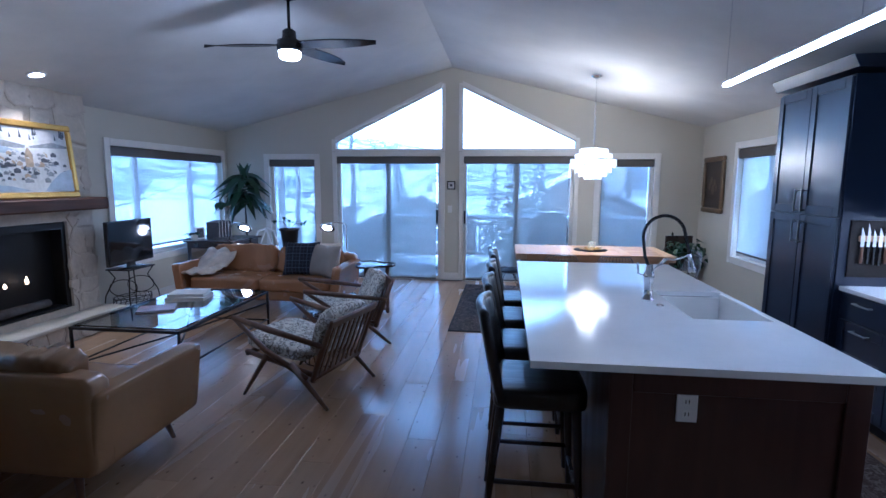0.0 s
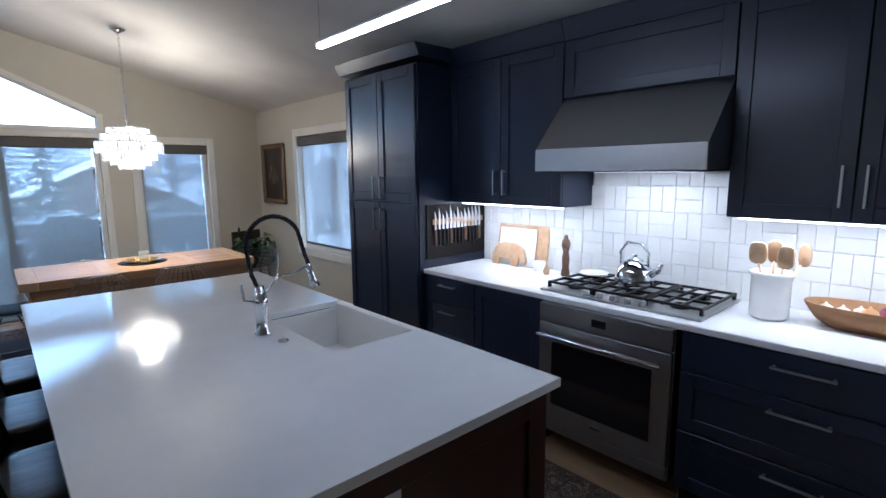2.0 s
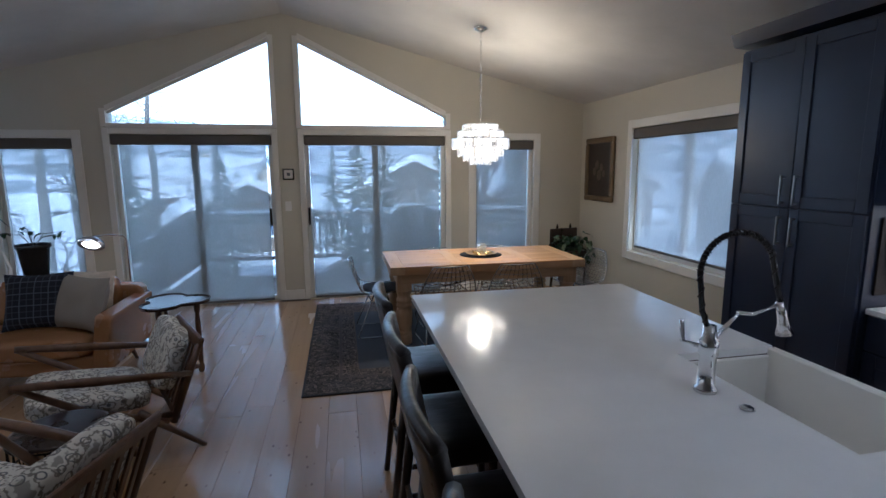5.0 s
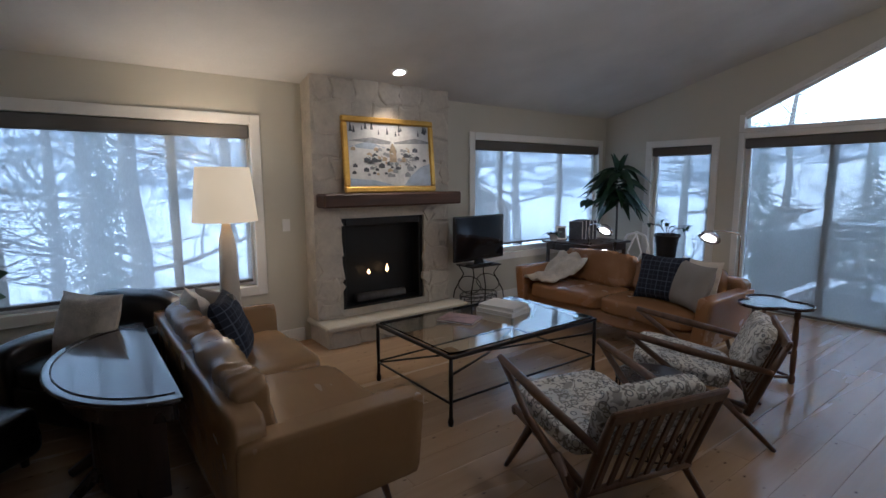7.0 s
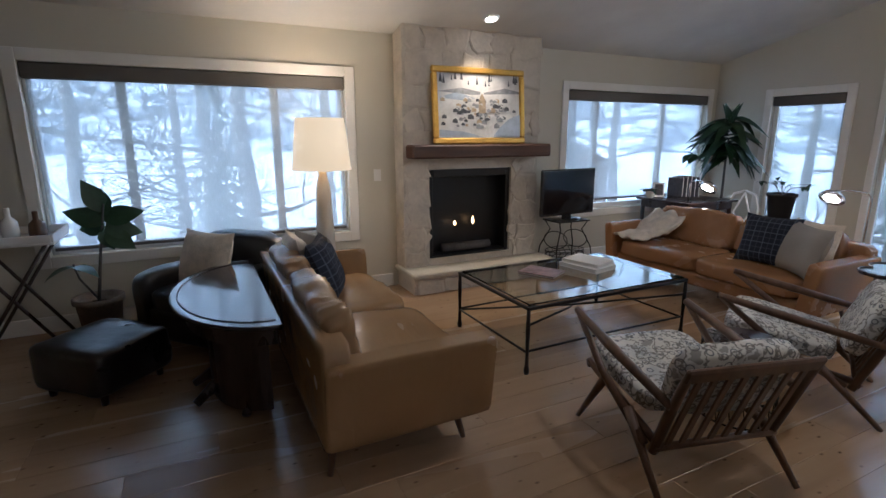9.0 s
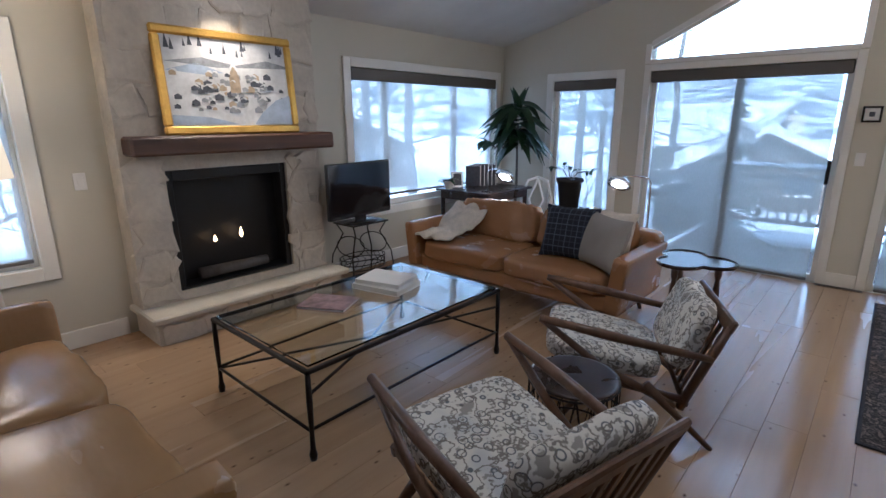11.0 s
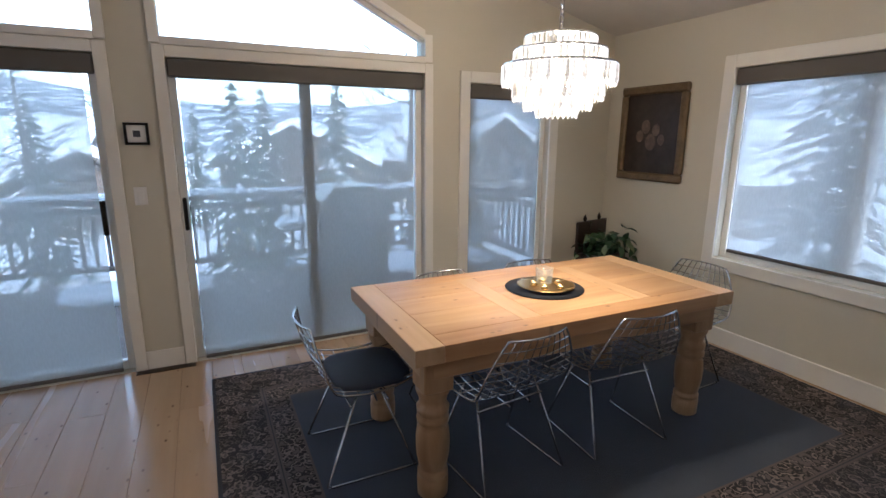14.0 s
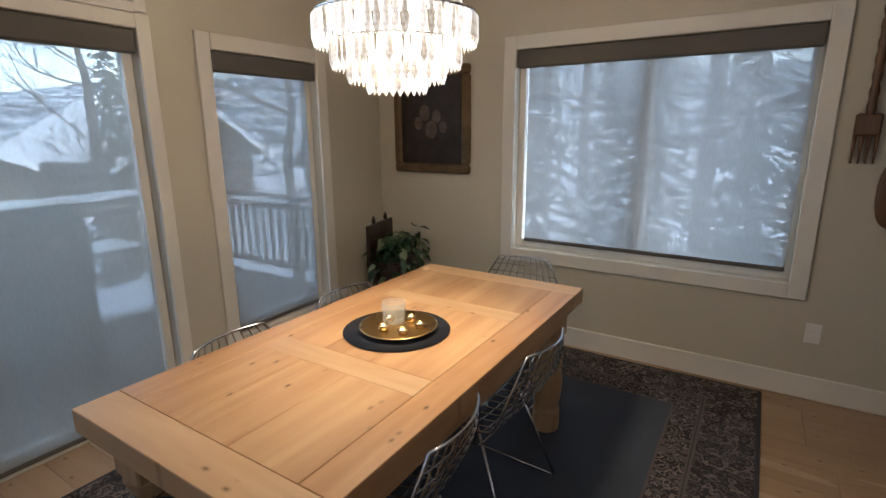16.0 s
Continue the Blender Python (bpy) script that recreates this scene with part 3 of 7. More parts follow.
throw_pillow("navy plaid throw pillow on the caramel sofa", PLAID, -2.42, 5.19, 0.45, -20, 6)
throw_pillow("taupe linen throw pillow leaning in the sofa corner", GREIGE, -2.12, 5.1, 0.45, -18, -32, 0.5, 0.42)
throw_pillow("pale grey throw pillow behind the taupe one", KNIT, -2.14, 5.31, 0.45, -14, -12, 0.42, 0.42)
throw_pillow("navy plaid throw pillow on the camel sofa", PLAID, -3.2, 1.72, 0.45, -22, 158)
throw_pillow("taupe throw pillow on the camel sofa", GREIGE, -3.55, 1.72, 0.45, -18, 200, 0.45, 0.42)
throw_pillow("cream throw pillow behind the plaid one", KNIT, -3.42, 1.55, 0.46, -14, 180, 0.42, 0.42)

# knitted throw over the sofa's arm and back
g = G()
n = 14
v, f = [], []
for i in range(n + 1):
    for j in range(n + 1):
        a, b = i / n, j / n
        x = -3.84 + 0.4 * a - 0.06 * b + 0.03 * math.sin(9 * b)
        y = 5.52 - 0.62 * b
        z = 0.72 - 0.2 * min(1, b * 2.2) - 0.06 * max(0, b - 0.4) + 0.02 * math.sin(14 * a + 5 * b) + 0.03 * noise.noise(Vector((a * 5, b * 5, 1)))
        z = max(z, 0.47) - (0.12 * max(0, a - 0.6) if b < 0.4 else 0)
        v.append((x, y, z))
for i in range(n):
    for j in range(n):
        k = i * (n + 1) + j
        f.append((k, k + n + 1, k + n + 2, k + 1))
g.put(v, f, True)
knit = tagged(part("throw_blanket", g, KNIT), "cream chunky knitted throw draped over the sofa corner", "blanket")
sol = knit.modifiers.new("thick", "SOLIDIFY")
sol.thickness = 0.015


def easy_chair(x, y, rz, label):
    """Slatted wooden lounge chair, front towards +y; the arms and legs make a Z on each side."""
    c = thing("lounge_chair", label, "armchair", x, y, 0, rz, "pair of lounge chairs")
    for q in (-1, 1):
        u = q * 0.34
        part("armrest", G().tube([(u, 0.44, 0.6), (u, 0.1, 0.54), (u * 0.94, -0.36, 0.46)], [0.02, 0.026, 0.018], 8), WALNUT, c)
        part("arm_strut", G().tube([(u, 0.43, 0.595), (u, 0.14, 0.38), (u * 0.95, -0.22, 0.2)], [0.016, 0.022, 0.02], 8), WALNUT, c)
        part("front_leg", G().tube([(u * 0.96, 0.12, 0.36), (u, 0.36, 0.0)], [0.024, 0.013], 8), WALNUT, c)
        part("rear_leg", G().tube([(u * 0.96, -0.08, 0.3), (u, -0.4, 0.0)], [0.026, 0.013], 8), WALNUT, c)
        part("back_post", G().tube([(u * 0.88, -0.25, 0.18), (u * 0.89, -0.33, 0.4), (u * 0.9, -0.42, 0.62)], [0.022, 0.024, 0.018], 8), WALNUT, c)
        part("seat_rail", G().tube([(u * 0.86, 0.36, 0.33), (u * 0.86, -0.28, 0.22)], 0.02, 8), WALNUT, c)
    part("front_rail", G().tube([(-0.31, 0.34, 0.32), (0.31, 0.34, 0.32)], 0.02, 8), WALNUT, c)
    part("lower_rail", G().tube([(-0.31, -0.27, 0.21), (0.31, -0.27, 0.21)], 0.018, 8), WALNUT, c)
    part("top_rail", G().add(G().box(-0.325, 0.325, -0.014, 0.014, -0.035, 0.035, 0.01), pose(0, -0.425, 0.625, 22)), WALNUT, c)
    slat = mesh_of("slat", G().add(G().box(-0.016, 0.016, -0.006, 0.006, 0, 0.44, 0.003), pose(0, -0.265, 0.2, 21)), WALNUT)
    for k in range(8):
        part("slat", slat, WALNUT, c, m=pose(-0.25 + 0.0714 * k, 0, 0))
    part("seat_cushion", G().add(G().puff(-0.29, 0.29, -0.28, 0.3, 0, 0.11, 6, 10, 0.012, x), pose(0, 0.12, 0.32, 8)), PRINT, c, "cream cushion printed with dark rings")
    part("back_cushion", G().add(G().puff(-0.29, 0.29, -0.055, 0.055, 0, 0.37, 5, 10, 0.015, y), pose(0, -0.215, 0.35, 22)), PRINT, c, "cream cushion printed with dark rings")
    return c


easy_chair(-1.4, 2.94, 75.5, "walnut lounge chair with slatted back and ring-print cushions")
easy_chair(-1.5, 4.16, 117, "walnut lounge chair turned towards the coffee table")

# glass coffee table on an iron base
CT = (-3.3, -2.37, 2.73, 4.2, 0.478)
t = thing("coffee_table", "glass coffee table with thin black iron frame", "coffee table", (CT[0] + CT[1]) / 2, (CT[2] + CT[3]) / 2)
hx, hy, hz = (CT[1] - CT[0]) / 2, (CT[3] - CT[2]) / 2, CT[4]
part("glass_top", G().box(-hx + 0.012, hx - 0.012, -hy + 0.012, hy - 0.012, hz - 0.012, hz, 0.003), TINT, t, "clear glass top")
for a, b, c, d in ((-hx, hx, -hy, -hy), (-hx, hx, hy, hy), (-hx, -hx, -hy, hy), (hx, hx, -hy, hy)):
    part("rim", G().box(a - 0.012, c - c + b + 0.012, c - 0.012, d + 0.012, hz - 0.036, hz - 0.014, 0.004), IRON, t)
for a in (-1, 1):
    for b in (-1, 1):
        u, w = a * hx, b * hy
        part("leg", G().tube([(u, w, hz - 0.03), (u, w, 0.3), (u, w, 0.14), (u, w, 0.06), (u, w, 0.03), (u, w, 0)], [0.012, 0.015, 0.011, 0.013, 0.02, 0.016], 10), IRON, t)
    part("side_stretcher", G().tube([(a * hx, -hy, 0.16), (a * hx, 0, 0.165), (a * hx, hy, 0.16)], 0.008, 8), IRON, t)
    part("end_stretcher", G().tube([(-hx, a * hy, 0.15), (hx, a * hy, 0.15)], 0.008, 8), IRON, t)
    part("cross_brace", G().tube([(-hx, -a * hy, 0.15), (0, 0, 0.21 + 0.012 * a), (hx, a * hy, 0.34)], 0.008, 8), IRON, t)

# books and a magazine on the glass
PAPER = M("paper", (0.7, 0.68, 0.64), 0.8, var=0.08, fine=90)
COVER = M("magazine_cover", (0.3, 0.2, 0.2), 0.4, var=0.7, scale=14, fine=40)


def book(label, x, y, z, rz, w, d, h, cover):
    b = thing("book", label, "book", x, y, z, rz, "books on the coffee table")
    part("page_block", G().box(-w / 2 + 0.004, w / 2 - 0.004, -d / 2 + 0.004, d / 2 - 0.004, 0.003, h - 0.003, 0.002), PAPER, b)
    part("cover", G().box(-w / 2, w / 2, -d / 2, d / 2, h - 0.004, h, 0.001).box(-w / 2, w / 2, -d / 2, d / 2, 0, 0.003, 0.001).box(-w / 2, -w / 2 + 0.004, -d / 2, d / 2, 0, h, 0.001), cover, b)


book("large pale hardback book lying on the glass table", -2.93, 3.72, 0.479, 12, 0.36, 0.28, 0.035, PAPER)
book("second pale book stacked on the first", -2.94, 3.73, 0.515, 17, 0.33, 0.26, 0.03, PAPER)
book("glossy magazine lying on the glass table", -2.95, 3.27, 0.479, 28, 0.3, 0.23, 0.018, COVER)

# ---- fireplace ----
CF, CY0, CY1 = -4.43, 2.71, 4.29
FB = (2.985, 3.955, 0.29, 1.2)
g = G()
for a, b, c, d in ((CY0, FB[0], 0.2, 1.34), (FB[1], CY1, 0.2, 1.34), (FB[0], FB[1], FB[3], 1.34), (FB[0], FB[1], 0.2, FB[2]), (CY0, CY1, 1.34, 2.56)):
    g.box(XL + 0.002, CF, a, b, c, d, 0)
chimney = structure("chimney_breast", g, MORTAR, "pale rough stone chimney breast to the ceiling", "fireplace")
fi = thing("fireplace_insert", "black steel firebox with folding glass doors, a flame burning", "fireplace")
part("firebox_back", G().box(CF - 0.215, CF - 0.2, FB[0] + 0.005, FB[1] - 0.005, FB[2] + 0.005, FB[3] - 0.005, 0), SOOT, fi)
part("firebox_side", G().box(CF - 0.2, CF - 0.03, FB[0] + 0.002, FB[0] + 0.02, FB[2], FB[3], 0), SOOT, fi)
part("firebox_side", G().box(CF - 0.2, CF - 0.03, FB[1] - 0.02, FB[1] - 0.002, FB[2], FB[3], 0), SOOT, fi)
for a in (FB[0] + 0.012, FB[1] - 0.05):
    part("door_stile", G().box(CF - 0.06, CF - 0.03, a, a + 0.04, FB[2] + 0.004, FB[3] - 0.004, 0.004), SOOT, fi)
part("hood_lip", G().box(CF - 0.08, CF - 0.02, FB[0] + 0.05, FB[1] - 0.05, FB[3] - 0.08, FB[3] - 0.004, 0.006), SOOT, fi)
part("threshold", G().box(CF - 0.2, CF - 0.02, FB[0] + 0.01, FB[1] - 0.01, FB[2], FB[2] + 0.02, 0.004), SOOT, fi)
part("log", G().tube([(CF - 0.12, FB[0] + 0.2, 0.36), (CF - 0.1, FB[1] - 0.2, 0.37)], [0.05, 0.04], 10), BARK, fi)
FLAME = glow("flame", (1, 0.55, 0.2), 1.2)
for a, h in ((3.33, 0.055), (3.55, 0.09)):
    part("flame", G().lathe([(0.002, 0), (0.016, 0.25 * h), (0.014, 0.5 * h), (0.001, h)], 10, (CF - 0.11, a, 0.6)), FLAME, fi)
hearth = structure("hearth", G().box(XL + 0.003, -4.21, 2.72, 4.3, 0, 0.17, 0), MORTAR, "raised stone hearth with a smooth slab on top", "hearth")
part("hearth_slab", G().box(XL + 0.004, -4.15, 2.68, 4.36, 0.172, 0.222, 0.012), SLAB, hearth)
m = thing("mantel", "dark stained rough timber mantel beam", "mantel")
part("beam", G().box(CF - 0.02, -4.25, 2.74, 4.34, 1.315, 1.446, 0.016), BEAM, m)

# framed picture of a snowy village, leaning on the mantel
p = thing("framed_painting", "gilt-framed painting of a snowy mountain village", "painting", -4.33, 3.53, 1.449, 0)
p.matrix_basis = pose(-4.35, 3.525, 1.449, 0, -5, 0)
PW, PH = 1.06, 0.735
for a, b, c, d in ((-PW / 2, PW / 2, 0, 0.06), (-PW / 2, PW / 2, PH - 0.06, PH), (-PW / 2, -PW / 2 + 0.06, 0.06, PH - 0.06), (PW / 2 - 0.06, PW / 2, 0.06, PH - 0.06)):
    part("frame", G().box(-0.02, 0.025, a, b, c, d, 0.012), GOLD, p, "gilt wooden frame")
SNOWPAINT = M("snow_paint", (0.6, 0.6, 0.6), 0.5, var=0.22, scale=7, fine=30)
DARKPAINT = M("dark_paint", (0.06, 0.065, 0.08), 0.5, var=0.5, scale=16, fine=40)
OCHREPAINT = M("ochre_paint", (0.36, 0.28, 0.19), 0.5, var=0.4, scale=16, fine=40)
BLUEPAINT = M("shade_blue_paint", (0.36, 0.42, 0.52), 0.5, var=0.2, scale=9, fine=40)
part("canvas", G().box(-0.018, 0.004, -PW / 2 + 0.06, PW / 2 - 0.06, 0.06, PH - 0.06, 0), SNOWPAINT, p)
rnd = random.Random(5)


class Strokes:
    def __init__(self, mat):
        self.mat = mat

    def prism(self, poly, axis, a, b):
        part("painted_shape", G().prism(poly, axis, a, b), self.mat, p)


dk, oc, bl, wh = Strokes(DARKPAINT), Strokes(OCHREPAINT), Strokes(BLUEPAINT), Strokes(SNOWPAINT)
for k in range(16):
    u, w, s = rnd.uniform(-0.46, 0.46), rnd.uniform(0.56, 0.62), rnd.uniform(0.03, 0.07)
    dk.prism([(u - s * 0.28, w), (u + s * 0.28, w), (u, w + s * 1.5)], "x", 0.0045, 0.0055)
gr = Strokes(M("grey_paint", (0.25, 0.26, 0.28), 0.5, var=0.4, scale=16, fine=40))
gr.prism([(-0.47, 0.5), (-0.2, 0.54), (0.05, 0.5), (0.3, 0.55), (0.47, 0.52), (0.47, 0.5), (0.2, 0.49), (-0.1, 0.475)], "x", 0.0042, 0.0046)
bl.prism([(-0.47, 0.44), (-0.25, 0.5), (-0.05, 0.44), (-0.2, 0.42)], "x", 0.0042, 0.0046)
for k in range(80):
    u, w, s = max(-0.42, min(0.4, rnd.gauss(-0.02, 0.2))), rnd.uniform(0.17, 0.43), rnd.uniform(0.013, 0.034)
    (dk, gr, oc, dk, gr)[k % 5].prism([(u - s, w - s * 0.8), (u + s, w - s * 0.8), (u + s, w + s * 0.2), (u, w + s), (u - s, w + s * 0.2)], "x", 0.005 + 0.0001 * k, 0.006 + 0.0001 * k)
    wh.prism([(u - s * 1.2, w + s * 0.1), (u, w + s * 1.1), (u + s * 0.9, w + s * 1.1), (u + s * 1.5, w + s * 0.15), (u + s * 0.7, w + s * 0.3), (u, w + s * 0.75)], "x", 0.0062 + 0.0001 * k, 0.0065 + 0.0001 * k)
oc.prism([(-0.02, 0.3), (0.06, 0.3), (0.06, 0.42), (0.02, 0.5), (-0.02, 0.42)], "x", 0.012, 0.0125)
wh.prism([(-0.04, 0.42), (0.02, 0.53), (0.08, 0.42), (0.02, 0.49)], "x", 0.0126, 0.013)
bl.prism([(0.14, 0.07), (0.49, 0.07), (0.49, 0.3), (0.34, 0.25), (0.22, 0.16)], "x", 0.0125, 0.013)
bl.prism([(-0.49, 0.07), (0.02, 0.07), (-0.2, 0.12), (-0.49, 0.14)], "x", 0.0125, 0.013)

# television on a wire stand
s = thing("wire_stand", "black scrolled wire side stand under the television", "stand", -4.28, 4.62)
for a in (-0.2, 0.2):
    for b in (-0.13, 0.13):
        part("leg", G().tube([(b, a, 0.6), (b * 0.7, a * 0.75, 0.5), (b * 1.15, a * 1.2, 0.3), (b * 1.3, a * 1.25, 0.14), (b, a, 0)], 0.007, 6), IRON, s)
    part("scroll", G().tube([(0.13 * math.cos(q), a * 0.7 + 0.06 * math.cos(q), 0.38 + 0.1 * math.sin(q)) for q in [k * math.pi / 8 for k in range(16)]], 0.005, 6, True), IRON, s)
part("top", G().box(-0.15, 0.15, -0.22, 0.22, 0.595, 0.61, 0.004), IRON, s)
for k in range(3):
    part("basket_ring", G().tube([(0.16 * math.cos(q), 0.25 * math.sin(q), 0.16 + 0.05 * k) for q in [j * math.pi / 10 for j in range(20)]], 0.005, 6, True), IRON, s)
for k in range(20):
    q = k * math.pi / 10
    part("basket_wire", G().tube([(0.16 * math.cos(q), 0.25 * math.sin(q), 0.16), (0.16 * math.cos(q + 0.3), 0.25 * math.sin(q + 0.3), 0.26)], 0.003, 5), IRON, s)
tv = thing("television", "black flat-screen television, switched off", "television", -4.25, 4.6, 0.611, 4)
part("casing", G().box(-0.03, 0.02, -0.39, 0.39, 0.055, 0.56, 0.01), BLACK, tv)
SCREEN = M("tv_screen", (0.006, 0.006, 0.008), 0.08, var=0.02, bump=0)
part("screen", G().box(0.02, 0.0225, -0.37, 0.37, 0.085, 0.54, 0), SCREEN, tv)
part("neck", G().box(-0.03, 0.01, -0.06, 0.06, 0.01, 0.07, 0.006), BLACK, tv)
part("foot", G().lathe([(0.15, 0), (0.15, 0.008), (0.05, 0.016)], 24), BLACK, tv, m=Matrix.Diagonal((0.75, 1.3, 1, 1)))

# clover table beside the sofa
c = thing("clover_side_table", "dark clover-topped side table with turned legs", "side table", -1.47, 5.21)
lobes = [(0.125 * math.cos(radians(q)), 0.125 * math.sin(radians(q))) for q in (8, 128, 248)]
CLOVER = M("clover_tabletop", (0.045, 0.026, 0.018), 0.2, var=0.3, scale=5, coat=0.3)
pts = []
for k in range(120):
    q = 2 * math.pi * k / 120
    far_out = 0.0
    for a, b in lobes:
        along = a * math.cos(q) + b * math.sin(q)
        across = along * along - (a * a + b * b) + 0.145 ** 2
        if across > 0:
            far_out = max(far_out, along + math.sqrt(across))
    pts.append((far_out * math.cos(q), far_out * math.sin(q)))
part("tabletop", G().prism(pts, "z", 0.598, 0.614), CLOVER, c, "polished dark trefoil top")
part("raised_rim", G().tube([(a, b, 0.617) for a, b in pts], 0.006, 6, True), DARKWOOD, c)
feet = [(0.165 * math.cos(radians(q)), 0.165 * math.sin(radians(q))) for q in (8, 128, 248)]
for u, w in feet:
    part("leg", G().lathe([(0.014, 0), (0.024, 0.02), (0.024, 0.06), (0.014, 0.075), (0.02, 0.1), (0.021, 0.2), (0.021, 0.26), (0.013, 0.28), (0.02, 0.31), (0.022, 0.42), (0.014, 0.5), (0.022, 0.52), (0.024, 0.598)], 14, (u, w, 0)), WALNUT, c)
part("shelf", G().prism([(a * 1.02, b * 1.02) for a, b in feet], "z", 0.235, 0.25), CLOVER, c)
for k in range(3):
    (a, b), (u, w) = feet[k], feet[(k + 1) % 3]
    part("stretcher", G().tube([(a, b, 0.05), (u, w, 0.05)], 0.013, 8), WALNUT, c)

# round wire drum table between the lounge chairs
wd = thing("wire_drum_table", "round dark-topped side table on a black wire drum", "side table", -1.47, 3.52)
part("tabletop", G().lathe([(0.19, 0.425), (0.2, 0.43), (0.2, 0.438), (0.185, 0.44), (0.02, 0.44)], 36), DARKWOOD, wd)
for z in (0.006, 0.15, 0.29, 0.42):
    part("hoop", G().tube([(0.2 * math.cos(q), 0.2 * math.sin(q), z) for q in [j * math.pi / 16 for j in range(32)]], 0.005, 6, True), IRON, wd)
for k in range(18):
    q = k * math.pi / 9
    for e in (-0.35, 0.35):
        part("wire", G().tube([(0.2 * math.cos(q + e * j / 4), 0.2 * math.sin(q + e * j / 4), 0.006 + 0.414 * j / 4) for j in range(5)], 0.0025, 5), IRON, wd)


# ---- lamps ----
LIT = glow("lamp_bulb", (1, 0.86, 0.68), 3)


def point(x, y, z, watts, colour, size=0.05):
    o = new("bulb_light", bpy.data.lights.new("bulb_light", "POINT"))
    o.data.energy, o.data.color, o.data.shadow_soft_size = watts, colour, size
    o.location = (x, y, z)
    return o


def pharmacy_lamp(label, x, y, hx2, hy2, z):
    """Chrome reading lamp on a thin pole, with a dished head hung from a bent arm."""
    s = thing("reading_lamp", label, "lamp", x, y, 0, 0, "chrome reading lamps")
    part("base", G().lathe([(0.12, 0), (0.12, 0.012), (0.02, 0.025)], 24), CHROME, s)
    dx, dy = hx2 - x, hy2 - y
    part("pole", G().tube([(0, 0, 0.02), (0, 0, z - 0.03), (dx * 0.1, dy * 0.1, z + 0.01), (dx * 0.5, dy * 0.5, z + 0.03), (dx * 0.9, dy * 0.9, z + 0.03)], 0.008, 8), CHROME, s)
    hd = part("shade", G().lathe([(0.105, 0), (0.095, 0.03), (0.05, 0.065), (0.02, 0.075), (0.02, 0.07), (0.046, 0.058), (0.09, 0.028), (0.1, 0.0)], 24), CHROME, s, m=pose(dx, dy, z - 0.045, -38, 0, 0))
    part("bulb", G().lathe([(0.02, -0.004), (0.06, -0.004), (0.07, 0.004), (0.03, 0.03)], 16), LIT, s, m=pose(dx, dy, z - 0.042, -38, 0, 0))
    point(hx2, hy2 - 0.06, z - 0.1, 0.7, (1, 0.82, 0.6), 0.05)


pharmacy_lamp("chrome pharmacy floor lamp, lit, behind the sofa's end", -2.12, 6.15, -2.33, 5.95, 1.03)
pharmacy_lamp("chrome reading lamp, lit, beside the writing desk", -3.88, 6.1, -3.58, 6.0, 1.0)

# floor lamp with a pale drum shade
fl = thing("table_lamp_tall", "tall ceramic column lamp with a cream drum shade, lit", "lamp", -4.2, 1.875)
SHADEGLOW = bpy.data.materials.new("lampshade_linen")
SHADEGLOW.use_nodes = True
n, l = SHADEGLOW.node_tree.nodes, SHADEGLOW.node_tree.links
b = n["Principled BSDF"]
b.inputs["Base Color"].default_value, b.inputs["Roughness"].default_value = (0.78, 0.66, 0.48, 1), 0.9
b.inputs["Emission Color"].default_value, b.inputs["Emission Strength"].default_value = (1, 0.72, 0.4, 1), 0.09
part("shade", G().lathe([(0.245, 1.25), (0.2, 1.675), (0.195, 1.675), (0.24, 1.25)], 40), SHADEGLOW, fl, "cream linen drum shade")
part("column", G().lathe([(0.13, 0), (0.13, 0.03), (0.1, 0.06), (0.085, 0.5), (0.06, 1.1), (0.035, 1.2), (0.03, 1.3)], 24), M("lamp_column", (0.52, 0.48, 0.4), 0.5, var=0.12), fl)
point(-4.2, 1.875, 1.45, 3, (1, 0.76, 0.48), 0.09)
point(-4.2, 1.875, 1.74, 0.9, (1, 0.76, 0.48), 0.09)
point(-4.2, 1.875, 1.18, 1.4, (1, 0.76, 0.48), 0.09)

# recessed downlight over the painting
dl = thing("downlight", "small round recessed ceiling downlight, lit", "downlight", -4.16, 3.5, roof(-4.16))
part("ring", G().lathe([(0.075, -0.012), (0.08, -0.004), (0.08, 0.004), (0.055, 0.0)], 28), WHITE, dl, m=pose(0, 0, 0, 0, -14, 0))
part("lens", G().lathe([(0.056, -0.0125), (0.05, -0.016), (0.02, -0.018)], 24), LIT, dl, m=pose(0, 0, 0, 0, -14, 0))
sp = new("downlight_beam", bpy.data.lights.new("downlight_beam", "SPOT"))
sp.data.energy, sp.data.color, sp.data.spot_size, sp.data.spot_blend, sp.data.shadow_soft_size = 9, (1, 0.76, 0.47), radians(84), 0.85, 0.04
sp.matrix_world = look((-4.16, 3.5, roof(-4.16) - 0.03), (-4.28, 3.5, 0.6))

# ceiling fan
fn = thing("ceiling_fan", "black three-blade ceiling fan with a lit centre", "ceiling fan", -1.71, 3.47)
rz = roof(-1.71)
part("canopy", G().lathe([(0.07, rz), (0.075, rz - 0.05), (0.03, rz - 0.07)], 20), BLACK, fn)
part("rod", G().tube([(0, 0, rz - 0.03), (0, 0, 2.86)], 0.013, 10), BLACK, fn)
part("motor", G().lathe([(0.03, 2.9), (0.055, 2.88), (0.06, 2.82), (0.1, 2.8), (0.105, 2.73), (0.1, 2.715)], 28), BLACK, fn)
part("light", G().lathe([(0.09, 2.715), (0.088, 2.67), (0.07, 2.655), (0.02, 2.65)], 28), LIT, fn, "frosted glowing lens")
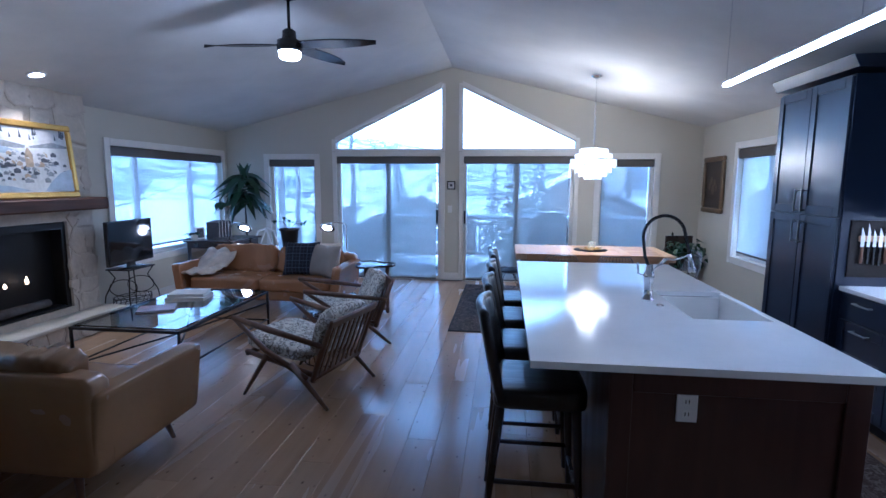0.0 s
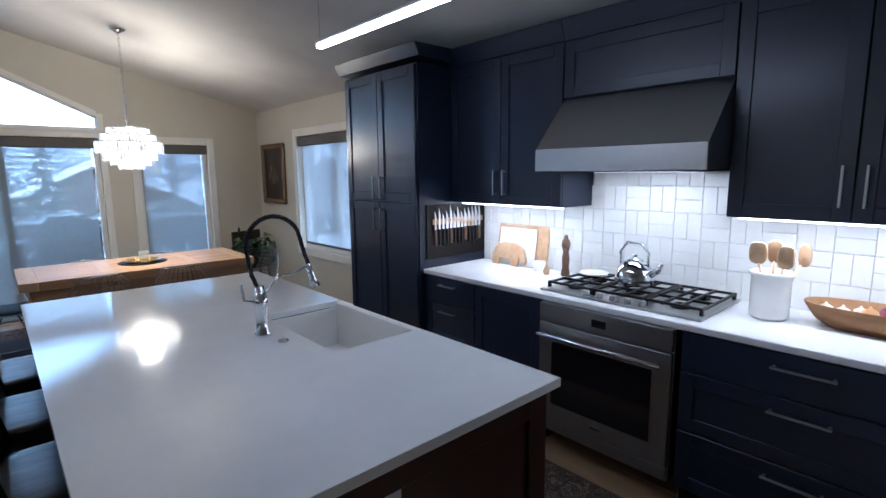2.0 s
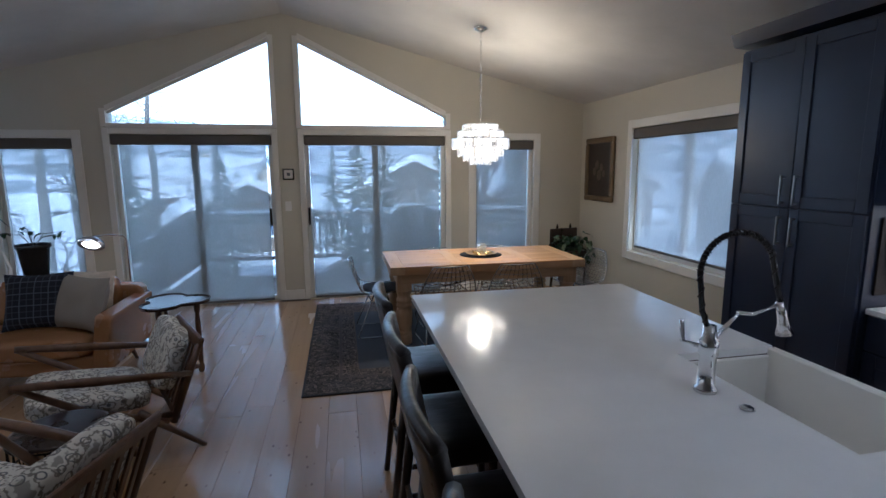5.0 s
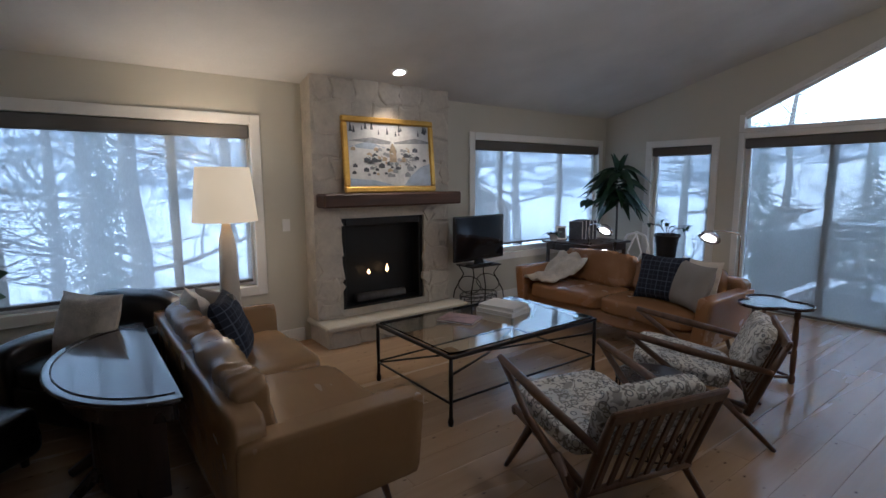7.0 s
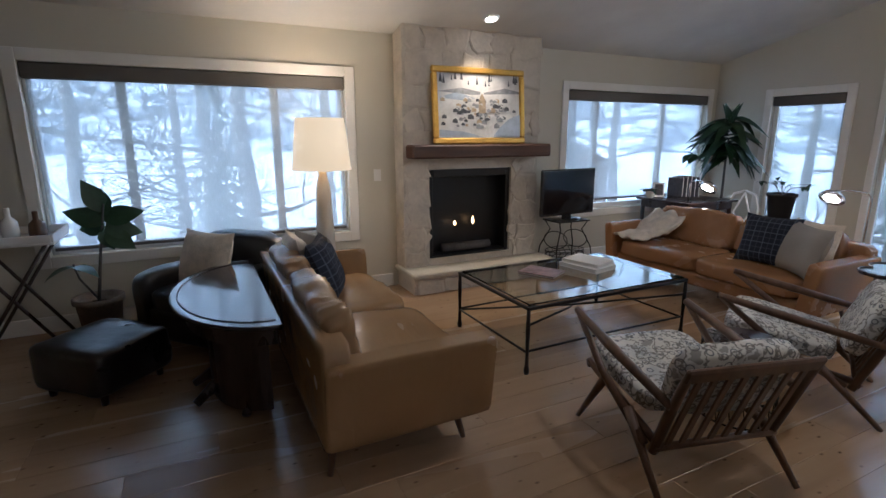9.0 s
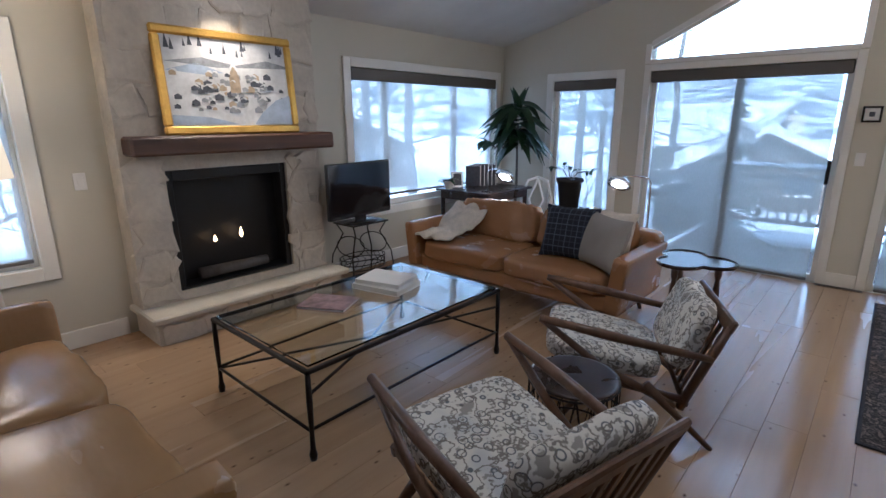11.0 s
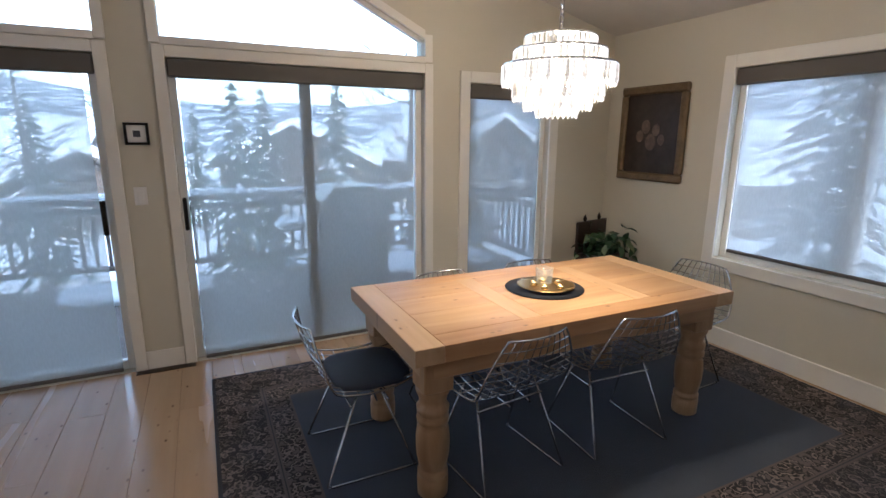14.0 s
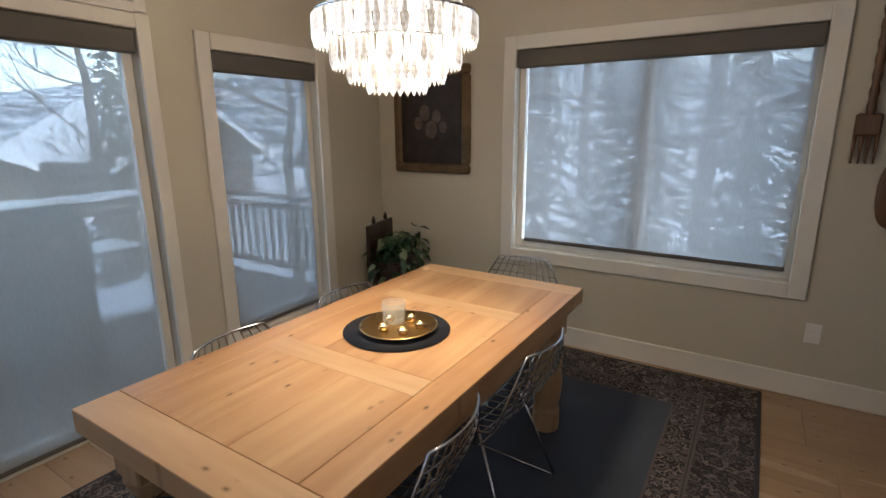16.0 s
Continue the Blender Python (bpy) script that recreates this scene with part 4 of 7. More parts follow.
for k in range(3):
    rows = []
    for i in range(11):
        r = 0.09 + 0.66 * i / 10
        wd = 0.045 + 0.03 * math.sin(math.pi * min(1, i / 8)) + (0.01 if i < 9 else -0.02 * (i - 8))
        rows += [(r, -wd, 0.012), (r, wd, -0.012), (r, wd, -0.02), (r, -wd, 0.004)]
    f = [(4 * i + q, 4 * i + (q + 1) % 4, 4 * i + 4 + (q + 1) % 4, 4 * i + 4 + q) for i in range(10) for q in range(4)] + [(3, 2, 1, 0), (40, 41, 42, 43)]
    part("blade", G().put(rows, f), BLACK, fn, m=pose(0, 0, 2.775, 0, 0, (62, 175, 352)[k] + 8))
point(-1.71, 3.47, 2.58, 2.5, (1, 0.88, 0.74), 0.08)


# ---- kitchen ----
ISL = (0.243, 1.557, 1.19, 3.785, 0.92)
isl = thing("kitchen_island", "dark wood kitchen island with panelled end and outlet", "kitchen island")
part("body", G().box(0.56, 0.62, 1.25, 3.72, 0.0, 0.888, 0.002).box(0.62, 1.5, 1.27, 1.79, 0.0, 0.888, 0.002).box(0.62, 1.5, 2.66, 3.72, 0.0, 0.888, 0.002).box(0.62, 1.5, 1.79, 2.66, 0.0, 0.6, 0), CHERRY, isl)
part("end_panel", G().box(0.56, 1.52, 1.232, 1.252, 0.0, 0.888, 0.003), CHERRY, isl)
for a, b, c, d in ((0.56, 0.65, 0.0, 0.885), (1.43, 1.52, 0.0, 0.885), (0.65, 1.43, 0.8, 0.885), (0.65, 1.43, 0.0, 0.12)):
    part("end_rail", G().box(a, b, 1.218, 1.231, c, d, 0.003), CHERRY, isl)
o = thing("outlet", "white double wall outlet on the island end", "outlet", 0.86, 1.231, 0.745)
part("plate", G().box(-0.04, 0.04, -0.007, 0.0, -0.06, 0.06, 0.003), WHITE, o)
for q in (-0.026, 0.026):
    part("socket", G().box(-0.017, 0.017, -0.009, -0.0075, q - 0.018, q + 0.018, 0.001), CERAMIC, o)
    part("slot", G().box(-0.008, -0.005, -0.0098, -0.0091, q - 0.008, q + 0.008, 0).box(0.005, 0.008, -0.0098, -0.0091, q - 0.008, q + 0.008, 0), BLACK, o)
SX0, SY0, SY1 = 1.12, 1.94, 2.645
top = G().prism([(ISL[0], ISL[2]), (ISL[1], ISL[2]), (ISL[1], SY0), (SX0, SY0), (SX0, SY1), (ISL[1], SY1), (ISL[1], ISL[3]), (ISL[0], ISL[3])], "z", 0.889, ISL[4])
tagged(part("island_worktop", top, QUARTZ), "white polished quartz island worktop with a sink cut-out", "worktop")
sk = thing("apron_sink", "white fireclay apron sink set into the island", "sink")
part("basin", G().box(SX0 + 0.001, 1.555, SY0 + 0.001, SY1 - 0.001, 0.66, 0.68, 0.004), CERAMIC, sk)
for a, b, c, d in ((SX0 + 0.001, SX0 + 0.02, SY0 + 0.001, SY1 - 0.001), (1.53, 1.57, SY0 + 0.001, SY1 - 0.001), (SX0 + 0.02, 1.53, SY0 + 0.001, SY0 + 0.02), (SX0 + 0.02, 1.53, SY1 - 0.02, SY1 - 0.001)):
    part("basin_wall", G().box(a, b, c, d, 0.62 if a > 1.5 else 0.681, 0.915 if a > 1.5 else 0.888, 0.005), CERAMIC, sk)
fa = thing("faucet", "chrome spring faucet with a black hose arch", "faucet", 1.0, 2.34, 0.921, -12)
part("base", G().lathe([(0.035, 0), (0.035, 0.012), (0.026, 0.02), (0.026, 0.12), (0.03, 0.125), (0.03, 0.17), (0.022, 0.18), (0.018, 0.22)], 20), CHROME, fa)
part("lever", G().tube([(-0.02, 0.02, 0.145), (-0.06, 0.05, 0.15), (-0.065, 0.055, 0.22)], 0.008, 8), CHROME, fa)
arch = [(0.0, 0, 0.19), (-0.03, 0, 0.27)] + [(0.07 - 0.115 * math.cos(q), 0, 0.39 + 0.125 * math.sin(q)) for q in [math.pi * k / 14 for k in range(13)]] + [(0.2, 0, 0.335), (0.215, 0, 0.29)]
part("hose", G().tube(arch, 0.009, 8), BLACK, fa)
coil = []
for k in range(200):
    w = k / 199 * (len(arch) - 2)
    i = int(w)
    p0, p1 = Vector(arch[i]), Vector(arch[i + 1])
    d = (p1 - p0).normalized()
    q = p0.lerp(p1, w - i)
    s1 = Vector((0, 1, 0))
    s2 = d.cross(s1)
    coil.append(q + (s1 * math.cos(k * 1.1) + s2 * math.sin(k * 1.1)) * 0.0105)
part("spring", G().tube(coil, 0.002, 4), IRON, fa)
part("spray_head", G().tube([(0.21, 0, 0.295), (0.222, 0, 0.25), (0.228, 0, 0.225), (0.236, 0, 0.19)], [0.012, 0.014, 0.016, 0.026], 14), CHROME, fa)
for q in (-0.012, 0.012):
    part("guide_arm", G().tube([(0.01, q, 0.17), (0.09 + q, q, 0.26)], 0.005, 8), CHROME, fa)
part("guide_arm", G().tube([(0.08, 0, 0.26), (0.13, 0, 0.255), (0.205, 0, 0.285)], 0.006, 8), CHROME, fa)
tagged(part("air_switch", G().lathe([(0.022, 0.0), (0.022, 0.006), (0.015, 0.01)], 18, (1.03, 2.2, 0.921)), CHROME), "round chrome disposal button on the worktop", "button")


def stool(y, x=0.3):
    s = thing("bar_stool", "black leather counter stool tucked under the island", "stool", x, y, 0, 0, "stools along the island")
    part("seat", G().puff(-0.21, 0.22, -0.215, 0.215, 0.6, 0.7, 8, 8, 0.006), BLACKHIDE, s)
    bk = G()
    v, f = [], []
    for i in range(9):
        z = i / 8
        for j in range(9):
            a = -1 + j / 4
            x0 = -0.2 - 0.08 * z + 0.035 * a * a
            v.append((x0, a * 0.225, 0.64 + 0.4 * z + 0.012 * (1 - a * a) * z))
    for i in range(8):
        for j in range(8):
            k = i * 9 + j
            f.append((k, k + 1, k + 10, k + 9))
    bk.put(v, f, True)
    o = part("backrest", bk, BLACKHIDE, s)
    md = o.modifiers.new("thick", "SOLIDIFY")
    md.thickness, md.offset = 0.035, 0
    part("back_trim", G().tube([(-0.28 + 0.035 * a * a, a * 0.225, 1.04 + 0.012 * (1 - a * a)) for a in [-1 + j / 5 for j in range(11)]], 0.02, 8), BLACKHIDE, s)
    for a in (-1, 1):
        for b in (-1, 1):
            part("leg", G().tube([(a * 0.17, b * 0.17, 0.62), (a * 0.2 - (0.04 if a < 0 else 0), b * 0.195, 0)], [0.022, 0.016], 8), DARKWOOD, s)
        part("side_stretcher", G().tube([(-0.2, a * 0.185, 0.24), (0.19, a * 0.185, 0.24)], 0.012, 8), DARKWOOD, s)
    part("foot_rail", G().tube([(0.19, -0.185, 0.18), (0.19, 0.185, 0.18)], 0.012, 8), DARKWOOD, s)
    part("rear_stretcher", G().tube([(-0.2, -0.185, 0.3), (-0.2, 0.185, 0.3)], 0.012, 8), DARKWOOD, s)
    return s


first = stool(1.62)
for q in (2.2, 2.78, 3.36):
    copy_thing(first, pose(0.3, q, 0))

CX, UX = 2.5, 2.775


def handle(parent, p, d, along, length=0.15):
    """A square bar pull at p, standing off by d (x direction), along 'y' or 'z'."""
    x, y, z = p
    h, w = length / 2, 0.005
    g = G()
    if along == "z":
        g.box(x - d - w, x - d + w, y - w, y + w, z - h, z + h, 0.001)
        for e in (-h + 0.01, h - 0.01):
            g.box(x - d + w, x, y - w, y + w, z + e - w, z + e + w, 0)
    else:
        g.box(x - d - w, x - d + w, y - h, y + h, z - w, z + w, 0.001)
        for e in (-h + 0.01, h - 0.01):
            g.box(x - d + w, x, y + e - w, y + e + w, z - w, z + w, 0)
    part("handle", g, STEEL, parent, "thin steel bar pull")


def shaker(parent, x, y0, y1, z0, z1, hy=None, hz=None, along="z", plain=False, hl=0.15):
    """A shaker door or drawer front, facing -x, with its handle."""
    g = G().box(x - 0.012, x, y0, y1, z0, z1, 0.001) if not plain else G().box(x - 0.02, x, y0, y1, z0, z1, 0.002)
    rails = []
    if not plain:
        w = min(0.065, (z1 - z0) / 3.2)
        for a, b, c, d in ((y0, y0 + w, z0, z1), (y1 - w, y1, z0, z1), (y0 + w, y1 - w, z0, z0 + w), (y0 + w, y1 - w, z1 - w, z1)):
            rails.append(G().box(x - 0.021, x - 0.0121, a, b, c, d, 0.002))
    d = part("drawer_front" if along == "y" else "door", g, NAVY, parent)
    for k, r in enumerate(rails):
        part("stile" if k < 2 else "rail", r, NAVY, d)
    if hy is not None:
        handle(d, (x - 0.021, hy, hz), 0.03, along, hl)


tall = thing("tall_cabinet", "dark navy tall pantry cabinet with shaker doors", "cabinet")
TY0, TY1 = 3.01, 3.92
part("body", G().box(2.44, XR - 0.002, TY0, TY1, 0.0, 2.36, 0.002), NAVY, tall)
for a, b, hy in ((TY0 + 0.01, (TY0 + TY1) / 2 - 0.002, (TY0 + TY1) / 2 - 0.045), ((TY0 + TY1) / 2 + 0.002, TY1 - 0.01, (TY0 + TY1) / 2 + 0.045)):
    shaker(tall, 2.44, a, b, 1.4, 2.345, hy, 1.5, "z", hl=0.17)
    shaker(tall, 2.44, a, b, 0.12, 1.392, hy, 1.26, "z", hl=0.17)
part("crown", G().prism([(2.385, 2.465), (2.42, 2.395), (XR - 0.002, 2.36), (XR - 0.002, 2.475), (2.38, 2.475)], "y", TY0 - 0.05, TY1 + 0.07), NAVY, tall)
kn = thing("knife_rack", "row of knives on a magnetic strip", "knife rack", 0, TY0)
part("board", G().box(2.5, 3.1, -0.012, -0.001, 0.985, 1.38, 0.001), IRON, kn, "dark steel backing panel")
part("strip", G().box(2.55, 3.07, -0.026, -0.0121, 1.235, 1.275, 0.004), PINE, kn)
rnd = random.Random(3)
for k in range(13):
    x, bl, hn, w = 2.57 + 0.038 * k, rnd.uniform(0.12, 0.19), rnd.uniform(0.1, 0.13), rnd.uniform(0.02, 0.032)
    z = 1.2
    part("blade", G().prism([(x - w / 2, z), (x + w / 2, z), (x + w / 2, z + bl * 0.6), (x - w / 2 + 0.003, z + bl)], "y", -0.029, -0.0265), CHROME, kn)
    part("grip", G().box(x - 0.009, x + 0.009, -0.038, -0.022, z - hn, z, 0.004), BLACK if k % 4 else WALNUT, kn)

# base cabinets, worktop, range
OY0, OY1 = 1.19, 1.945
TOE = M("toe_kick", (0.01, 0.01, 0.012), 0.7)
for k, (a, b) in enumerate(((1.965, 3.005), (0.22, 1.17), (-0.74, 0.21), (-1.7, -0.75))):
    c = thing("base_cabinet", "dark navy base cabinet with two drawer pulls", "cabinet", group="navy base cabinets")
    part("body", G().box(CX, XR - 0.002, a, b, 0.1, 0.888, 0.001), NAVY, c)
    part("toe_kick", G().box(CX + 0.06, XR - 0.002, a, b, 0.0, 0.099, 0), TOE, c)
    if k == 0:
        m = 2.5
        for q, (z0, z1) in enumerate(((0.7, 0.88), (0.41, 0.69), (0.115, 0.4))):
            shaker(c, CX, m + 0.004, b - 0.005, z0, z1, (m + b) / 2, z1 - 0.05, "y", q == 0, 0.16)
        shaker(c, CX, a + 0.005, m - 0.004, 0.115, 0.88)
    else:
        for q, (z0, z1) in enumerate(((0.7, 0.88), (0.41, 0.69), (0.115, 0.4))):
            shaker(c, CX, a + 0.005, b - 0.005, z0, z1, (a + b) / 2, z1 - 0.06, "y", q == 0, 0.22)
tagged(part("kitchen_worktop", G().box(2.465, XR - 0.002, -1.7, 3.005, 0.889, 0.92, 0.004), QUARTZ), "white quartz worktop along the kitchen wall", "worktop")
ov = thing("wall_oven", "stainless built-in oven with dark glass door", "oven")
part("body", G().box(2.47, 3.05, OY0, OY1, 0.12, 0.888, 0.001), STEEL, ov)
part("control_panel", G().box(2.44, 2.469, OY0 + 0.003, OY1 - 0.003, 0.775, 0.885, 0.003), STEEL, ov)
part("display", G().box(2.437, 2.4395, 1.53, 1.61, 0.81, 0.85, 0), BLACK, ov)
dr = part("door", G().box(2.44, 2.469, OY0 + 0.003, OY1 - 0.003, 0.2, 0.768, 0.004), STEEL, ov)
part("door_glass", G().box(2.436, 2.4395, OY0 + 0.09, OY1 - 0.09, 0.3, 0.67, 0.001), SCREEN, dr, "dark tinted glass")
part("door_handle", G().tube([(2.385, OY0 + 0.03, 0.715), (2.385, OY1 - 0.03, 0.715)], 0.012, 12).tube([(2.385, OY0 + 0.06, 0.715), (2.44, OY0 + 0.06, 0.715)], 0.009, 8).tube([(2.385, OY1 - 0.06, 0.715), (2.44, OY1 - 0.06, 0.715)], 0.009, 8), CHROME, dr)
part("badge", G().box(2.4365, 2.4395, 1.54, 1.6, 0.245, 0.26, 0.001), CHROME, dr)
part("vent_trim", G().box(2.45, 2.469, OY0 + 0.003, OY1 - 0.003, 0.125, 0.19, 0.003), STEEL, ov)
ck = thing("gas_cooktop", "stainless gas cooktop with black iron grates", "cooktop", 2.81, 1.565, 0.9205)
part("tray", G().box(-0.27, 0.26, -0.455, 0.455, 0, 0.014, 0.005), STEEL, ck)
for k in range(3):
    y0 = -0.44 + 0.295 * k
    gr = G()
    for a in (-0.21, -0.07, 0.08, 0.22):
        gr.box(a - 0.007, a + 0.007, y0, y0 + 0.285, 0.038, 0.052, 0.002)
    for b in (0.0, 0.1, 0.185, 0.271):
        gr.box(-0.22, 0.235, y0 + b, y0 + b + 0.014, 0.036, 0.05, 0.002)
    for a in (-0.21, 0.22):
        for b in (0.007, 0.278):
            gr.box(a - 0.008, a + 0.008, y0 + b - 0.008, y0 + b + 0.008, 0.0141, 0.04, 0)
    part("grate", gr, IRON, ck, "black cast-iron grate")
for a, b in ((-0.12, -0.3), (0.12, -0.3), (0.0, 0.0), (-0.12, 0.3), (0.12, 0.3)):
    part("burner", G().lathe([(0.05, 0.0142), (0.05, 0.022), (0.035, 0.026), (0.03, 0.032)], 18, (a, b, 0)), BLACK, ck)
for k in range(5):
    part("knob", G().lathe([(0.021, 0.0142), (0.019, 0.04), (0.014, 0.043)], 16, (-0.245, -0.16 + 0.08 * k, 0)), STEEL, ck)
HY0, HY1 = 1.115, 2.035
hd = thing("range_hood", "sloped brushed stainless range hood", "range hood")
part("canopy", G().prism([(2.5, 1.615), (2.5, 1.735), (2.765, 2.03), (XR - 0.003, 2.03), (XR - 0.003, 1.615)], "y", HY0, HY1), STEEL, hd)
part("front_lip", G().box(2.494, 2.4995, HY0, HY1, 1.613, 1.735, 0.002), STEEL, hd)
part("filter", G().box(2.56, 3.05, HY0 + 0.06, HY1 - 0.06, 1.605, 1.614, 0.002), IRON, hd)


def upper(name, y0, y1, z0, doors, handles, label):
    c = thing(name, label, "cabinet", group="navy wall cabinets")
    part("body", G().box(UX, XR - 0.002, y0, y1, z0, 2.42, 0.001), NAVY, c)
    w = (y1 - y0) / doors
    for k in range(doors):
        a, b = y0 + w * k, y0 + w * (k + 1)
        hy = (b - 0.04 if k % 2 == 0 else a + 0.04) if handles else None
        shaker(c, UX, a + 0.003, b - 0.003, z0 + 0.004, 2.35, hy, z0 + 0.15, "z", hl=0.17)
    part("crown", G().prism([(UX - 0.06, 2.46), (UX - 0.02, 2.36), (UX - 0.001, 2.36), (UX - 0.001, 2.475), (UX - 0.06, 2.475)], "y", y0, y1), NAVY, c)
    return c


upper("wall_cabinet", 2.04, TY0 - 0.001, 1.39, 2, True, "dark navy double wall cabinet beside the hood")
upper("wall_cabinet", HY0, HY1, 2.034, 1, False, "dark navy panelled cover above the hood")
upper("wall_cabinet", 0.18, HY0 - 0.002, 1.39, 2, True, "dark navy double wall cabinet over the worktop")
upper("wall_cabinet", -0.76, 0.178, 1.39, 2, True, "dark navy double wall cabinet over the worktop")
upper("wall_cabinet", -1.7, -0.762, 1.39, 2, True, "dark navy double wall cabinet over the worktop")
LEDW = glow("under_cabinet_led", (1, 0.9, 0.75), 2)
for y0, y1 in ((2.08, 2.97), (-0.7, 1.08)):
    s = thing("under_cabinet_light", "thin lit strip under the wall cabinets", "light")
    part("strip", G().box(2.83, 2.855, y0, y1, 1.378, 1.389, 0.001), LEDW, s)
    a = new("under_cabinet_beam", bpy.data.lights.new("under_cabinet_beam", "AREA"))
    a.data.shape, a.data.size, a.data.size_y, a.data.energy, a.data.color = "RECTANGLE", 0.03, y1 - y0, 0.6 * (y1 - y0), (1, 0.9, 0.76)
    a.location = (2.842, (y0 + y1) / 2, 1.374)
a = new("hood_beam", bpy.data.lights.new("hood_beam", "AREA"))
a.data.shape, a.data.size, a.data.size_y, a.data.energy, a.data.color = "RECTANGLE", 0.1, 0.6, 0.32, (1, 0.9, 0.76)
a.location = (2.85, 1.575, 1.6)
tagged(part("hood_lamp", G().box(2.8, 2.9, 1.3, 1.85, 1.6035, 1.6045, 0), LEDW), "lit lamps under the range hood", "light")

# slim linear pendant over the island
LX, LY0, LY1, LZ = 1.385, 1.05, 2.43, 2.2
ll = thing("linear_pendant", "long slim white linear pendant over the island, lit", "pendant light", LX, 0, LZ)
part("housing", G().box(-0.018, 0.018, LY0, LY1, 0.0, 0.014, 0.003), WHITE, ll)
part("diffuser", G().box(-0.018, 0.018, LY0 + 0.002, LY1 - 0.002, -0.018, -0.0005, 0.006), glow("led_diffuser", (1, 0.95, 0.88), 3.6), ll)
for y in (LY0 + 0.25, LY1 - 0.012):
    part("cable", G().tube([(0, y, 0.014), (0, y, roof(LX) - LZ - 0.01)], 0.0018, 6), STEEL, ll)
    part("ceiling_cup", G().lathe([(0.03, roof(LX) - LZ + 0.004), (0.03, roof(LX) - LZ - 0.02), (0.01, roof(LX) - LZ - 0.026)], 18, (0, y, 0)), WHITE, ll)

# ---- dining area ----
rug = part("area_rug", G().box(-1.76, 1.76, -1.275, 1.275, 0.0, 0.012, 0.004), RUG, m=pose(1.29, 5.825, 0.0))
tagged(rug, "large faded charcoal oriental rug with patterned border", "rug")
TX0, TX1, TYA, TYB, TZ = 0.275, 2.157, 5.395, 6.322, 0.765
dt = thing("dining_table", "chunky rustic pine dining table with turned legs", "dining table", (TX0 + TX1) / 2, (TYA + TYB) / 2)
hx, hy = (TX1 - TX0) / 2, (TYB - TYA) / 2
for a, b in ((-hx, -hx + 0.13), (hx - 0.13, hx)):
    part("end_board", G().box(a, b - 0.001, -hy, hy, TZ - 0.075, TZ, 0.0022), PINEX, dt)
for k, (a, b) in enumerate(((-hx + 0.13, -0.36), (-0.36, -0.25), (-0.25, 0.34), (0.34, 0.45), (0.45, hx - 0.13))):
    if b - a < 0.15:
        part("cross_board", G().box(a, b - 0.001, -hy + 0.12, hy - 0.12, TZ - 0.073, TZ, 0.0015), PINEX, dt)
        continue
    for j, (c, d) in enumerate(((-hy + 0.12, -0.08), (-0.08, 0.14), (0.14, hy - 0.12))):
        part("board", G().box(a, b - 0.001, c, d - 0.001, TZ - 0.073, TZ - 0.0005 * (j % 2), 0.0015), PINE, dt)
for c, d in ((-hy, -hy + 0.12), (hy - 0.12, hy)):
    part("edge_board", G().box(-hx + 0.13, hx - 0.131, c, d - 0.001, TZ - 0.075, TZ, 0.0022), PINE, dt)
for c in (-1, 1):
    part("apron", G().box(-hx + 0.1, hx - 0.1, min(c * (hy - 0.09), c * (hy - 0.05)), max(c * (hy - 0.09), c * (hy - 0.05)), TZ - 0.17, TZ - 0.075, 0.004), PINE, dt)
    part("apron", G().box(min(c * (hx - 0.1), c * (hx - 0.06)), max(c * (hx - 0.1), c * (hx - 0.06)), -hy + 0.09, hy - 0.09, TZ - 0.17, TZ - 0.075, 0.004), PINEX, dt)
    for e in (-1, 1):
        u, w = c * (hx - 0.13), e * (hy - 0.12)
        lg = G().lathe([(0.058, 0.012), (0.068, 0.02), (0.07, 0.1), (0.06, 0.108), (0.068, 0.118), (0.068, 0.135), (0.058, 0.142), (0.062, 0.155), (0.073, 0.22), (0.076, 0.29), (0.07, 0.345), (0.056, 0.36), (0.07, 0.372), (0.072, 0.395), (0.06, 0.408), (0.07, 0.418), (0.072, 0.445), (0.058, 0.458), (0.062, 0.49), (0.075, 0.52), (0.075, 0.53)], 24, (u, w, 0))
        lg.box(u - 0.068, u + 0.068, w - 0.068, w + 0.068, 0.53, TZ - 0.075, 0.006)
        part("leg", lg, PINELEG, dt, "turned baluster leg")

WIRE = M("chrome_wire", (0.55, 0.57, 0.6), 0.18, 1.0, var=0.05, bump=0)
PAD = M("dark_seat_pad", (0.014, 0.018, 0.03), 0.7, var=0.2, fine=150, bump=0.3)


def wire_shell(u, w):
    """The bent seat shell: u across from -1 to 1, w from the seat's front (0) to the top of the back (1)."""
    s = w * 0.86
    if s < 0.4:
        y, z = 0.24 - s, 0.45 - 0.03 * math.sin(math.pi * s / 0.4)
    else:
        q = (s - 0.4) / 0.46
        y, z = -0.16 - 0.13 * q ** 0.8, 0.45 + 0.3 * q ** 1.25
    wd = 0.265 * (0.86 + 0.14 * math.sin(math.pi * min(1, w * 1.15))) * (1 if w < 0.7 else math.sqrt(max(0.02, 1 - ((w - 0.7) / 0.42) ** 2)))
    return Vector((u * wd, y + 0.035 * u * u * (w > 0.45) * (w - 0.45) * 2, z + 0.035 * u * u * (1 - w)))


